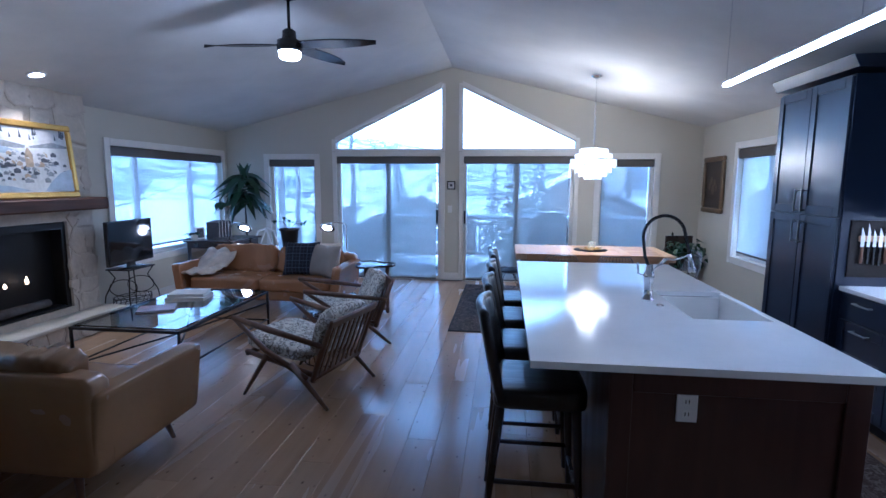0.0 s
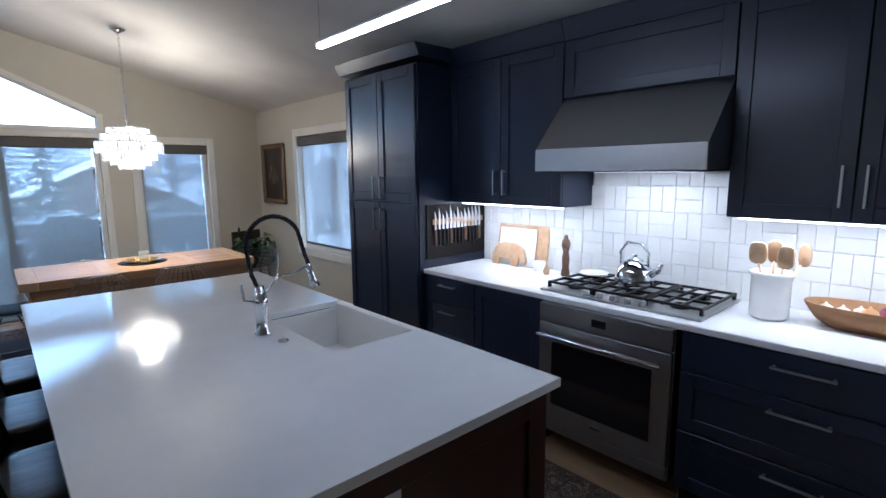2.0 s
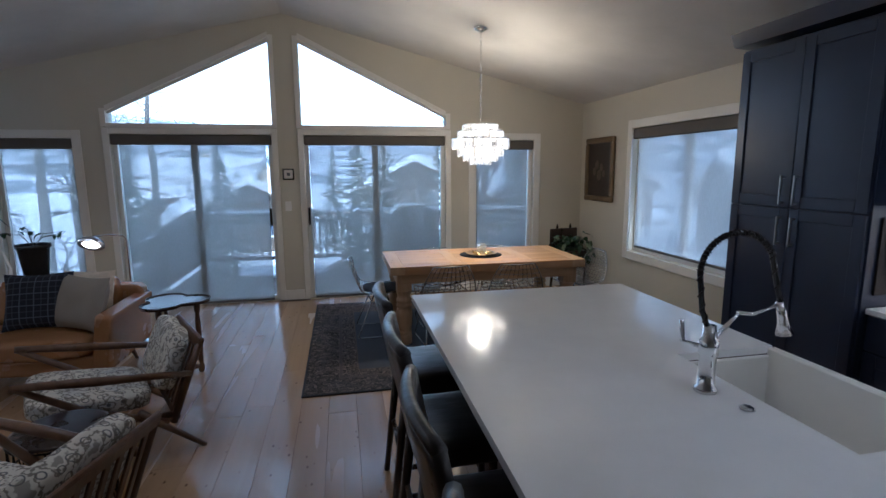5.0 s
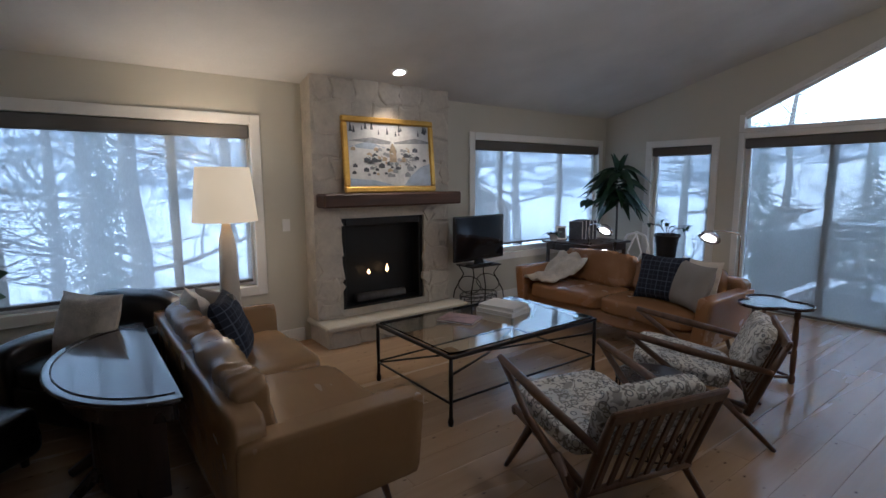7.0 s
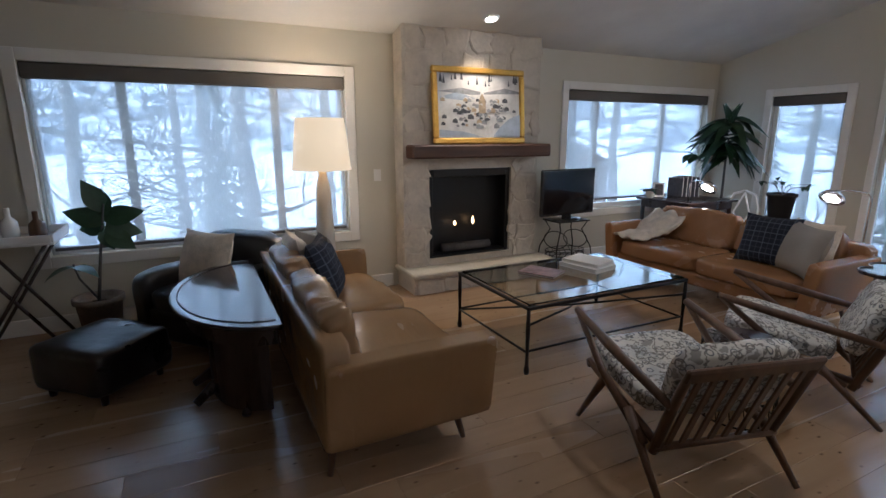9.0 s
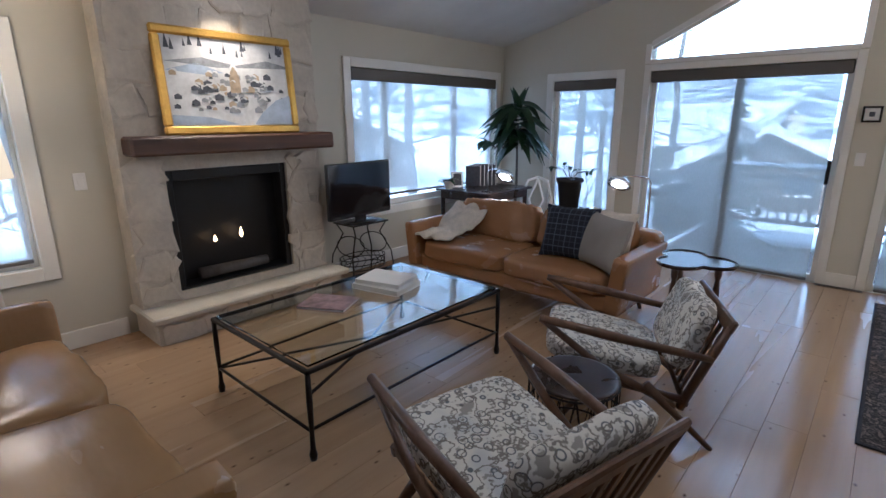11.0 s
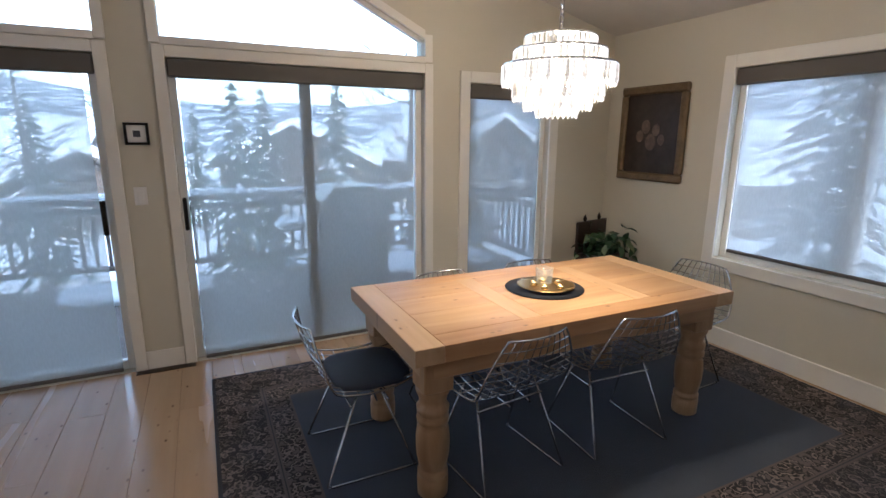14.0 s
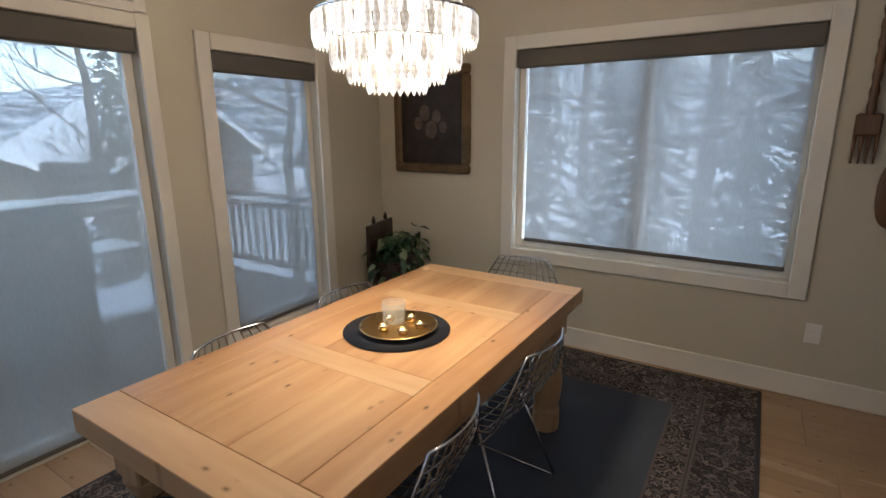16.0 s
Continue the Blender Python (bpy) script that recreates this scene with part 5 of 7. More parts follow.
def wire_chair(x, y, rz, padded=False):
    c = thing("wire_chair", "chrome wire side chair with a dark seat pad" if padded else "bare chrome wire side chair with rod legs", "chair", x, y, 0.012, rz, "wire chairs round the table")
    wires = []
    rim = [wire_shell(-1, w / 18) for w in range(19)] + [wire_shell(-1 + j / 5, 1) for j in range(1, 10)] + [wire_shell(1, 1 - w / 18) for w in range(19)] + [wire_shell(1 - j / 5, 0) for j in range(1, 10)]
    sh = G().tube(rim, 0.0055, 6, True)
    for k in range(1, 10):
        u = -1 + 0.2 * k
        wires.append(G().tube([wire_shell(u, w / 18) for w in range(19)], 0.0028, 5))
    for k in range(1, 14):
        wires.append(G().tube([wire_shell(-1 + j / 5, k / 14) for j in range(11)], 0.0028, 5))
    shell = part("wire_shell", sh, WIRE, c)
    for q in wires:
        part("wire", q, WIRE, shell)
    if padded:
        part("seat_pad", G().puff(-0.21, 0.21, -0.15, 0.23, 0.43, 0.465, 4, 7), PAD, c)
    for q in (-1, 1):
        u = q * 0.23
        part("leg_frame", G().tube([(u * 0.75, 0.05, 0.43), (u, 0.2, 0.02), (u, 0.21, 0.006), (u, 0.15, 0.006), (u, -0.2, 0.006), (u, -0.22, 0.012), (u * 0.75, -0.05, 0.43)], 0.006, 6), WIRE, c)
    part("cross_rod", G().tube([(-0.19, 0.09, 0.36), (0.19, 0.09, 0.36)], 0.005, 6), WIRE, c)
    part("cross_rod", G().tube([(-0.19, -0.09, 0.36), (0.19, -0.09, 0.36)], 0.005, 6), WIRE, c)
    return c


wire_chair(0.2, 5.95, -90, True)
wc = wire_chair(0.79, 5.59, 6)
for x, y, r in ((1.46, 5.57, -3), (0.87, 6.14, 184), (1.5, 6.16, 176), (2.3, 5.88, 92)):
    copy_thing(wc, pose(x, y, 0.012, 0, 0, r))

# chandelier
CHX, CHY = 1.22, 5.82
ch = thing("chandelier", "tiered crystal chandelier with chrome rings, brightly lit", "chandelier", CHX, CHY)
rz = roof(CHX)
part("canopy", G().lathe([(0.07, rz), (0.07, rz - 0.02), (0.03, rz - 0.04), (0.01, rz - 0.05)], 20), CHROME, ch)
lk = G()
for k in range(24):
    z = 2.1 + (rz - 2.14) * k / 23
    ring = [(0.011 * math.cos(q) * (k % 2), 0.011 * math.cos(q) * (1 - k % 2), z + 0.022 * math.sin(q)) for q in [j * math.pi / 4 for j in range(8)]]
    lk.tube(ring, 0.0028, 5, True)
part("chain", lk, CHROME, ch)
# glow and glints of the crystals painted into emission, varied by noise and crystal
PRISMS = glow("crystal_painted_glow", (1, 0.9, 0.72), 0.2)
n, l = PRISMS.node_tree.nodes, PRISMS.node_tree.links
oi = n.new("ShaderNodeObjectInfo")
painted_glints = ramp(n, l, noise_of(n, l, 70, 2), [(0.38, (0.12, 0.085, 0.05)), (0.5, (0.8, 0.66, 0.46)), (0.62, (1, 0.95, 0.85))])
l.new(mixed(n, l, 0.6, painted_glints, ramp(n, l, oi.outputs["Random"], [(0.0, (0.1, 0.07, 0.04)), (0.4, (0.6, 0.5, 0.36)), (1.0, (1.6, 1.5, 1.3))])), n["Principled BSDF"].inputs["Emission Color"])
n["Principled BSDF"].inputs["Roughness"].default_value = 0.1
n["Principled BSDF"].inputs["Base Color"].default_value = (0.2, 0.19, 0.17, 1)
for r, z0, h in ((0.17, 2.05, 0.08), (0.22, 1.99, 0.09), (0.275, 1.92, 0.1), (0.22, 1.84, 0.09), (0.165, 1.785, 0.08), (0.1, 1.74, 0.07)):
    ring = part("ring", G().tube([(r * math.cos(q), r * math.sin(q), z0) for q in [j * math.pi / 20 for j in range(40)]], 0.006, 6, True), CHROME, ch)
    k = int(2 * math.pi * r / 0.027)
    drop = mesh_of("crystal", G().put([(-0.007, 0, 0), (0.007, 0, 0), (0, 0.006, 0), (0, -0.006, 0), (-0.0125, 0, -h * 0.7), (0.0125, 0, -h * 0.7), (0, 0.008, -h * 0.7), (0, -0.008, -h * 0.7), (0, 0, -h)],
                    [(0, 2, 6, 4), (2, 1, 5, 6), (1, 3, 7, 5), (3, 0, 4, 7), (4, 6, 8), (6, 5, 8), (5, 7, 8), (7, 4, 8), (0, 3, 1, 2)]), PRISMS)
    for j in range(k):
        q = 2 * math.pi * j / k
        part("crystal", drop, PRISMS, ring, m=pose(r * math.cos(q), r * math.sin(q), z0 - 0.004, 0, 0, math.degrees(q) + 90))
# unseen disc added above the bulb to cut its hot spot on the ceiling
part("added_light_stop", G().lathe([(0.075, 2.062), (0.075, 2.066), (0.02, 2.07)], 28), CHROME, ch)
point(CHX, CHY, 1.9, 17, (1, 0.76, 0.46), 0.1)


# ---- writing corner behind the sofa ----
dk = thing("writing_desk", "dark wooden writing desk under the corner window", "desk", -4.1, 6.32)
part("desktop", G().box(-0.42, 0.36, -0.38, 0.5, 0.74, 0.765, 0.006), DARKWOOD, dk)
part("drawer_box", G().box(-0.38, 0.32, -0.33, 0.45, 0.65, 0.739, 0.004), DARKWOOD, dk)
for a in (-0.36, 0.3):
    for b in (-0.31, 0.43):
        part("leg", G().tube([(a, b, 0.66), (a, b, 0.3), (a, b, 0)], [0.026, 0.02, 0.014], 10), DARKWOOD, dk)
INK = M("book_spines", (0.05, 0.05, 0.06), 0.6, var=0.5, scale=30)
for k in range(5):
    b = thing("book", "dark hardback standing on the writing desk", "book", -4.3 + 0.02 * k, 6.38 + 0.05 * k, 0.766, 20, "books on the desk")
    part("cover", G().box(-0.09, 0.09, -0.02, 0.02, 0, 0.24 + 0.012 * (k % 3), 0.003), INK, b)
    part("page_block", G().box(-0.086, 0.092, -0.015, 0.015, 0.004, 0.242 + 0.012 * (k % 3), 0.002), PAPER, b)
pf = thing("photo_frame", "small white photo frame on the desk", "photo frame", -4.38, 6.18, 0.766, 60)
part("frame", G().box(-0.07, 0.07, -0.008, 0.008, 0, 0.18, 0.003), WHITE, pf, m=pose(0, 0, 0, -8))
part("print", G().box(-0.05, 0.05, -0.0105, -0.0085, 0.02, 0.16, 0), INK, pf, m=pose(0, 0, 0, -8))


def leaf_blade(length, width, fold=0.15, droop=0.4, n=6):
    """One leaf along +x from the origin, arching downwards."""
    v, f = [], []
    for i in range(n + 1):
        t = i / n
        w = width * math.sin(math.pi * min(0.985, 0.06 + 0.94 * t) ** 0.8) / 2
        x, z = length * t * (1 - 0.2 * droop * t), -droop * length * t * t
        v += [(x, -w, z + fold * w), (x, 0, z), (x, w, z + fold * w)]
    for i in range(n):
        for k in (0, 1):
            f.append((3 * i + k, 3 * i + k + 1, 3 * i + 4 + k, 3 * i + 3 + k))
    return G().put(v, f, True)


def pot_of(parent, r, h, mat, soil=True):
    part("pot", G().lathe([(r * 0.72, 0), (r * 0.95, h * 0.9), (r * 1.06, h * 0.9), (r * 1.06, h), (r * 0.9, h), (r * 0.86, h * 0.9)], 28), mat, parent)
    if soil:
        part("soil", G().lathe([(r * 0.85, h * 0.88), (r * 0.3, h * 0.9)], 20), M("soil", (0.03, 0.022, 0.016), 1, fine=30, bump=1), parent)


rnd = random.Random(8)
tp = thing("tall_houseplant", "tall houseplant with drooping dark green leaves", "plant", -4.12, 7.02)
pot_of(tp, 0.16, 0.3, POTBLACK)
part("trunk", G().tube([(0, 0, 0.26), (0.03, -0.02, 0.8), (0.01, 0, 1.2), (0.03, -0.02, 1.5)], [0.02, 0.016, 0.013, 0.01], 8), BARK, tp)
for k in range(60):
    z, q = rnd.uniform(1.22, 1.72), rnd.uniform(0, 360)
    ln = rnd.uniform(0.26, 0.46)
    part("leaf", leaf_blade(ln, 0.135, 0.2, rnd.uniform(0.6, 1.25)), LEAF, tp, m=pose(0.02, -0.01, z, 0, 0, q) @ pose(0, 0, 0, rnd.uniform(-25, 25), rnd.uniform(-35, 5), 0))
for k in range(4):
    part("leaf", leaf_blade(0.32, 0.11, 0.2, 0.1), LEAF, tp, m=pose(0.02, -0.01, 1.64, 0, 0, 90 * k) @ pose(0, 0, 0, 0, -70, 0))
part("branch", G().tube([(0.01, 0, 1.2), (-0.1, -0.35, 1.22), (-0.12, -0.5, 1.32)], 0.007, 6), BARK, tp)
for q in (200, 260, 300):
    part("leaf", leaf_blade(0.17, 0.15, 0.1, 0.3), LEAF, tp, m=pose(-0.12, -0.48, 1.3, 0, 0, q) @ pose(0, 0, 0, 0, -25 if q < 250 else 25, 0))

st = thing("plant_stool", "small dark stool holding a potted plant", "stool", -3.38, 7.06)
part("top", G().box(-0.19, 0.19, -0.17, 0.17, 0.49, 0.515, 0.006), DARKWOOD, st)
for a in (-0.15, 0.15):
    for b in (-0.13, 0.13):
        part("leg", G().tube([(a, b, 0.49), (a * 1.15, b * 1.15, 0)], [0.016, 0.012], 8), DARKWOOD, st)
pp = thing("potted_plant", "sparse leafy plant in a tall black pot", "plant", -3.38, 7.06, 0.516)
pot_of(pp, 0.15, 0.35, POTBLACK)
for k in range(9):
    q, ln = rnd.uniform(0, 6.28), rnd.uniform(0.14, 0.3)
    tip = (ln * math.cos(q), ln * 0.5 * math.sin(q), 0.36 + rnd.uniform(0.06, 0.2))
    part("stem", G().tube([(0, 0, 0.31), (tip[0] * 0.4, tip[1] * 0.4, tip[2] - 0.02), tip], 0.0035, 5), BARK, pp)
    for j in range(4):
        part("leaf", leaf_blade(0.075, 0.035, 0.2, 0.4, 4), LEAF, pp, m=pose(*tip, 0, 0, rnd.uniform(0, 360)) @ pose(-0.02 * j, 0, 0, 0, rnd.uniform(-20, 30), 0))
dp = thing("potted_plant", "small trailing plant in a pot on the desk", "plant", -4.38, 6.02, 0.766)
pot_of(dp, 0.06, 0.09, CERAMIC)
for k in range(16):
    part("leaf", leaf_blade(rnd.uniform(0.08, 0.16), 0.05, 0.2, 0.7, 4), LEAF, dp, m=pose(0, 0, 0.09, 0, 0, rnd.uniform(0, 360)) @ pose(0, 0, 0, 0, rnd.uniform(-60, 0), 0))
wc2 = thing("white_chair", "white painted chair with a pierced oval back", "chair", -3.62, 6.55, 0, 10)
for q in (-1, 1):
    part("back_stile", G().tube([(q * 0.17, 0.2, 0.44), (q * 0.19, 0.24, 0.66), (q * 0.12, 0.27, 0.84), (0, 0.28, 0.88)], 0.016, 8), WHITE, wc2)
    part("splat", G().tube([(q * 0.02, 0.2, 0.46), (q * 0.09, 0.23, 0.62), (q * 0.03, 0.26, 0.78), (0, 0.27, 0.86)], 0.012, 8), WHITE, wc2)
    for e in (-1, 1):
        part("leg", G().tube([(q * 0.17, e * 0.18, 0.43), (q * 0.19, e * 0.21, 0)], [0.02, 0.013], 8), WHITE, wc2)
part("seat", G().puff(-0.21, 0.21, -0.21, 0.21, 0.42, 0.47, 8, 6), WHITE, wc2)

# ---- reading corner by the wide window ----
rt = thing("half_round_table", "dark half-round table pushed against the sofa's back", "table", -3.02, 1.205)
half = [(0.72 * math.cos(q), 0.5 * math.sin(q)) for q in [math.pi + math.pi * k / 32 for k in range(33)]]
GLOSSY = M("polished_dark_wood", (0.028, 0.02, 0.018), 0.16, var=0.2, scale=4, coat=0.5)
part("tabletop", G().prism(half, "z", 0.615, 0.64), GLOSSY, rt)
part("edge_moulding", G().tube([(a, b, 0.627) for a, b in half], 0.014, 8), GLOSSY, rt)
part("inlay_rim", G().tube([(a * 0.9, b * 0.9 - 0.02, 0.6415) for a, b in half], 0.004, 6), DARKWOOD, rt)
part("skirt", G().prism([(a * 0.86, b * 0.86 - 0.01) for a, b in half], "z", 0.5, 0.615), DARKWOOD, rt)
part("pedestal", G().prism([(a * 0.6, b * 0.6 - 0.04) for a, b in half], "z", 0.04, 0.5), DARKWOOD, rt)
for q in (200, 250, 290, 340):
    part("foot", G().tube([(0.12 * math.cos(radians(q)), 0.12 * math.sin(radians(q)) - 0.06, 0.2), (0.42 * math.cos(radians(q)), 0.42 * math.sin(radians(q)) - 0.04, 0.02)], [0.05, 0.025], 8), DARKWOOD, rt)

ac = thing("leather_armchair", "dark brown leather club armchair by the window", "armchair", -3.95, 0.98, 0, 40)
part("base", G().puff(-0.38, 0.38, -0.4, 0.36, 0.08, 0.34, 9, 8), BLACKHIDE, ac)
part("seat_cushion", G().puff(-0.26, 0.26, -0.42, 0.24, 0.3, 0.46, 6, 9, 0.01), BLACKHIDE, ac)
part("backrest", G().puff(-0.38, 0.38, 0.2, 0.42, 0.2, 0.78, 5, 10, 0.02), BLACKHIDE, ac)
for q in (-1, 1):
    part("armrest", G().puff(q * 0.33 - 0.09, q * 0.33 + 0.09, -0.42, 0.34, 0.1, 0.58, 6, 9, 0.015), BLACKHIDE, ac)
    for e in (-0.32, 0.3):
        part("foot", G().tube([(q * 0.3, e, 0.1), (q * 0.31, e * 1.02, 0)], [0.03, 0.022], 10), DARKWOOD, ac)
throw_pillow("cream dotted throw pillow on the dark armchair", KNIT, -3.78, 0.86, 0.46, -18, 40, 0.48, 0.42)
ot = thing("ottoman", "dark brown leather ottoman in front of the armchair", "ottoman", -3.43, 0.28, 0, 48)
part("cushion", G().puff(-0.28, 0.28, -0.27, 0.27, 0.06, 0.34, 9, 9, 0.012), BLACKHIDE, ot)
for a in (-0.2, 0.2):
    for b in (-0.2, 0.2):
        part("foot", G().tube([(a, b, 0.08), (a, b, 0)], [0.025, 0.02], 10), DARKWOOD, ot)
fg = thing("fiddle_leaf_fig", "young fiddle-leaf fig in a carved clay pot", "plant", -4.25, 0.16)
pot_of(fg, 0.16, 0.36, M("clay_pot", (0.2, 0.16, 0.12), 0.8, var=0.4, scale=12, bump=0.6))
part("trunk", G().tube([(0, 0, 0.32), (0.02, 0.06, 0.7), (0.01, 0.12, 1.05)], [0.012, 0.01, 0.007], 8), BARK, fg)
part("branch", G().tube([(0, 0, 0.34), (-0.02, -0.1, 0.5), (0, -0.12, 0.62)], 0.007, 6), BARK, fg)
for z, q, ln, turn in ((1.0, 112, 0.3, 0.25), (0.97, 94, 0.24, -0.3), (0.92, 158, 0.31, 0.1), (0.94, 12, 0.32, 0.3), (0.88, -14, 0.29, -0.1), (0.87, -76, 0.2, 0.2), (0.84, -34, 0.27, 0.4), (0.9, 190, 0.22, -0.4)):
    d = Vector((turn * 0.6, math.cos(radians(q)), math.sin(radians(q)))).normalized()
    up = Vector((1, turn, 0.35))
    up = (up - d * up.dot(d)).normalized()
    side = up.cross(d)
    part("leaf", leaf_blade(ln * 0.85, 0.15, 0.12, 0.12, 8), LEAF, fg, m=Matrix.Translation((0.012, 0.11, z)) @ Matrix((d, side, up)).transposed().to_4x4())
for q in (60, 180, 290):
    part("leaf", leaf_blade(0.2, 0.12, 0.12, 0.4), LEAF, fg, m=pose(0, -0.12, 0.6, 0, 0, q))
tt = thing("tray_table", "white tray on folding dark legs", "side table", -4.36, -0.32)
part("tray", G().box(-0.25, 0.25, -0.3, 0.3, 0.8, 0.815, 0.003), WHITE, tt)
for a, b, c, d in ((-0.25, 0.25, -0.3, -0.285), (-0.25, 0.25, 0.285, 0.3), (-0.25, -0.235, -0.285, 0.285), (0.235, 0.25, -0.285, 0.285)):
    part("tray_side", G().box(a, b, c, d, 0.8155, 0.87, 0.003), WHITE, tt)
for e in (-0.2, 0.2):
    part("folding_leg", G().tube([(e, -0.26, 0.0), (e, 0.24, 0.8)], 0.013, 8), DARKWOOD, tt)
    part("folding_leg", G().tube([(e * 0.9, 0.26, 0.0), (e * 0.9, -0.24, 0.8)], 0.013, 8), DARKWOOD, tt)
for x, y, h, m in ((-4.3, -0.14, 0.2, WALNUT), (-4.4, -0.32, 0.22, CERAMIC), (-4.27, -0.42, 0.24, BLACK)):
    tagged(part("bottle", G().lathe([(0.05, 0), (0.055, 0.05), (0.05, h * 0.55), (0.018, h * 0.72), (0.018, h), (0.008, h)], 18, (x, y, 0.816)), m), "round-shouldered bottle on the white tray", "bottle", "bottles on the tray")

# ---- kitchen worktop things ----
MAPLE = wood("maple_board", (0.62, 0.42, 0.24), (0.45, 0.28, 0.14), (3, 24, 24), 0.45)
cb = tagged(part("cutting_board", G().box(-0.012, 0.012, -0.235, 0.235, 0, 0.33, 0.005), MAPLE, m=pose(3.07, 2.6, 0.921, 0, 9, 0)), "rectangular maple cutting board leaning on the tiles", "cutting board")
tagged(part("cutting_board", G().box(-0.006, 0.006, -0.17, 0.17, 0, 0.28, 0.004), WHITE, m=pose(3.035, 2.62, 0.921, 0, 9, 0)), "white plastic cutting board leaning on the wooden one", "cutting board")
el = [(-0.15, 0.0), (-0.09, 0.0), (-0.085, 0.05), (0.02, 0.05), (0.03, 0.0), (0.09, 0.0), (0.1, 0.07), (0.15, 0.02), (0.165, 0.05), (0.13, 0.13), (0.06, 0.17), (-0.06, 0.17), (-0.13, 0.14), (-0.16, 0.07)]
tagged(part("animal_board", G().prism([(-a, b) for a, b in el], "x", -0.009, 0.009), MAPLE, m=pose(3.0, 2.66, 0.921, 0, 10, 0)), "maple serving board cut in an elephant outline", "cutting board")
tagged(part("salt_jar", G().lathe([(0.04, 0), (0.042, 0.01), (0.042, 0.065), (0.036, 0.07)], 20, (3.0, 2.37, 0.921)), CERAMIC), "small white lidded jar on the worktop", "jar")
ml = thing("pepper_mill", "turned dark wooden pepper mill", "pepper mill", 2.99, 2.15, 0.921)
part("body", G().lathe([(0.03, 0), (0.03, 0.02), (0.022, 0.06), (0.026, 0.12), (0.018, 0.16), (0.026, 0.19)], 18), WALNUT, ml)
part("head", G().lathe([(0.026, 0.191), (0.03, 0.21), (0.024, 0.24), (0.012, 0.25), (0.014, 0.265), (0.004, 0.275)], 18), WALNUT, ml)
tagged(part("spoon_rest", G().lathe([(0.03, 0), (0.085, 0.006), (0.09, 0.014), (0.08, 0.014), (0.03, 0.008)], 28, (2.93, 1.9, 0.974)), CERAMIC), "pale round spoon rest on the cooktop", "spoon rest")
tagged(part("small_shaker", G().lathe([(0.02, 0), (0.022, 0.03), (0.01, 0.06), (0.006, 0.07)], 14, (2.93, 2.26, 0.921)), MAPLE), "small wooden salt shaker", "shaker")
kt = thing("kettle", "polished steel stove-top kettle", "kettle", 2.86, 1.6, 0.974)
part("body", G().lathe([(0.09, 0), (0.105, 0.01), (0.108, 0.03), (0.095, 0.09), (0.06, 0.13), (0.045, 0.135)], 32), CHROME, kt)
part("lid", G().lathe([(0.046, 0.136), (0.03, 0.148), (0.012, 0.15), (0.014, 0.17), (0.004, 0.175)], 20), CHROME, kt)
part("spout", G().tube([(0.0, -0.08, 0.06), (0.0, -0.13, 0.09), (0.0, -0.155, 0.13)], [0.026, 0.018, 0.011], 10), CHROME, kt)
part("handle", G().tube([(0, 0.085, 0.1), (0, 0.09, 0.18), (0, 0.05, 0.235), (0, -0.03, 0.235), (0, -0.08, 0.18), (0, -0.075, 0.1)], 0.008, 8), CHROME, kt)
ckk = thing("utensil_crock", "white ceramic utensil crock", "crock", 2.86, 0.93, 0.921)
part("jar", G().lathe([(0.07, 0), (0.082, 0.01), (0.082, 0.2), (0.092, 0.205), (0.092, 0.22), (0.078, 0.22), (0.075, 0.18)], 28), CERAMIC, ckk)
for k, (dx, dy, h, w) in enumerate(((-0.02, 0.05, 0.34, 0.04), (0.0, -0.005, 0.35, 0.032), (-0.03, -0.05, 0.33, 0.036), (0.03, -0.1, 0.34, 0.026))):
    s = thing("wooden_spoon", "wooden cooking spoon standing in the crock", "spoon", 2.86, 0.93, 0.94, 0, "spoons in the crock")
    part("handle", G().tube([(dx * 0.2, dy * 0.2, 0), (dx, dy, h - 0.1)], 0.007, 8), MAPLE, s)
    part("bowl", G().puff(dx * 1.1 - 0.008, dx * 1.1 + 0.008, dy * 1.15 - w, dy * 1.15 + w, h - 0.11, h, 2.6, 5), PINELEG if k in (1, 3) else MAPLE, s)
TRUG = wood("dough_bowl_wood", (0.36, 0.19, 0.07), (0.2, 0.09, 0.03), (24, 2, 24), 0.5)
tg = thing("dough_bowl", "long carved wooden dough bowl holding vegetables", "bowl", 2.93, 0.48, 0.921)
v, f = [], []
for i, (s, z) in enumerate(((0.72, 0.0), (0.86, 0.03), (1.0, 0.1), (0.95, 0.1), (0.8, 0.035), (0.6, 0.02))):
    for k in range(28):
        q = 2 * math.pi * k / 28
        v.append((0.13 * s * math.copysign(abs(math.cos(q)) ** 0.7, math.cos(q)), 0.33 * s * math.copysign(abs(math.sin(q)) ** 0.8, math.sin(q)), z))
for i in range(5):
    f += [(i * 28 + k, i * 28 + (k + 1) % 28, i * 28 + 28 + (k + 1) % 28, i * 28 + 28 + k) for k in range(28)]
f += [tuple(range(28))[::-1], tuple(140 + k for k in range(28))]
part("bowl", G().put(v, f, True), TRUG, tg)
GARLIC = M("garlic_skin", (0.72, 0.66, 0.58), 0.6, var=0.12, scale=30)
ONION = M("red_onion", (0.2, 0.03, 0.05), 0.3, var=0.3, scale=20)
YELLOW = M("yellow_onion", (0.5, 0.25, 0.08), 0.4, var=0.2, scale=20)
LIME = M("lime_skin", (0.16, 0.3, 0.03), 0.35, var=0.25, scale=30)
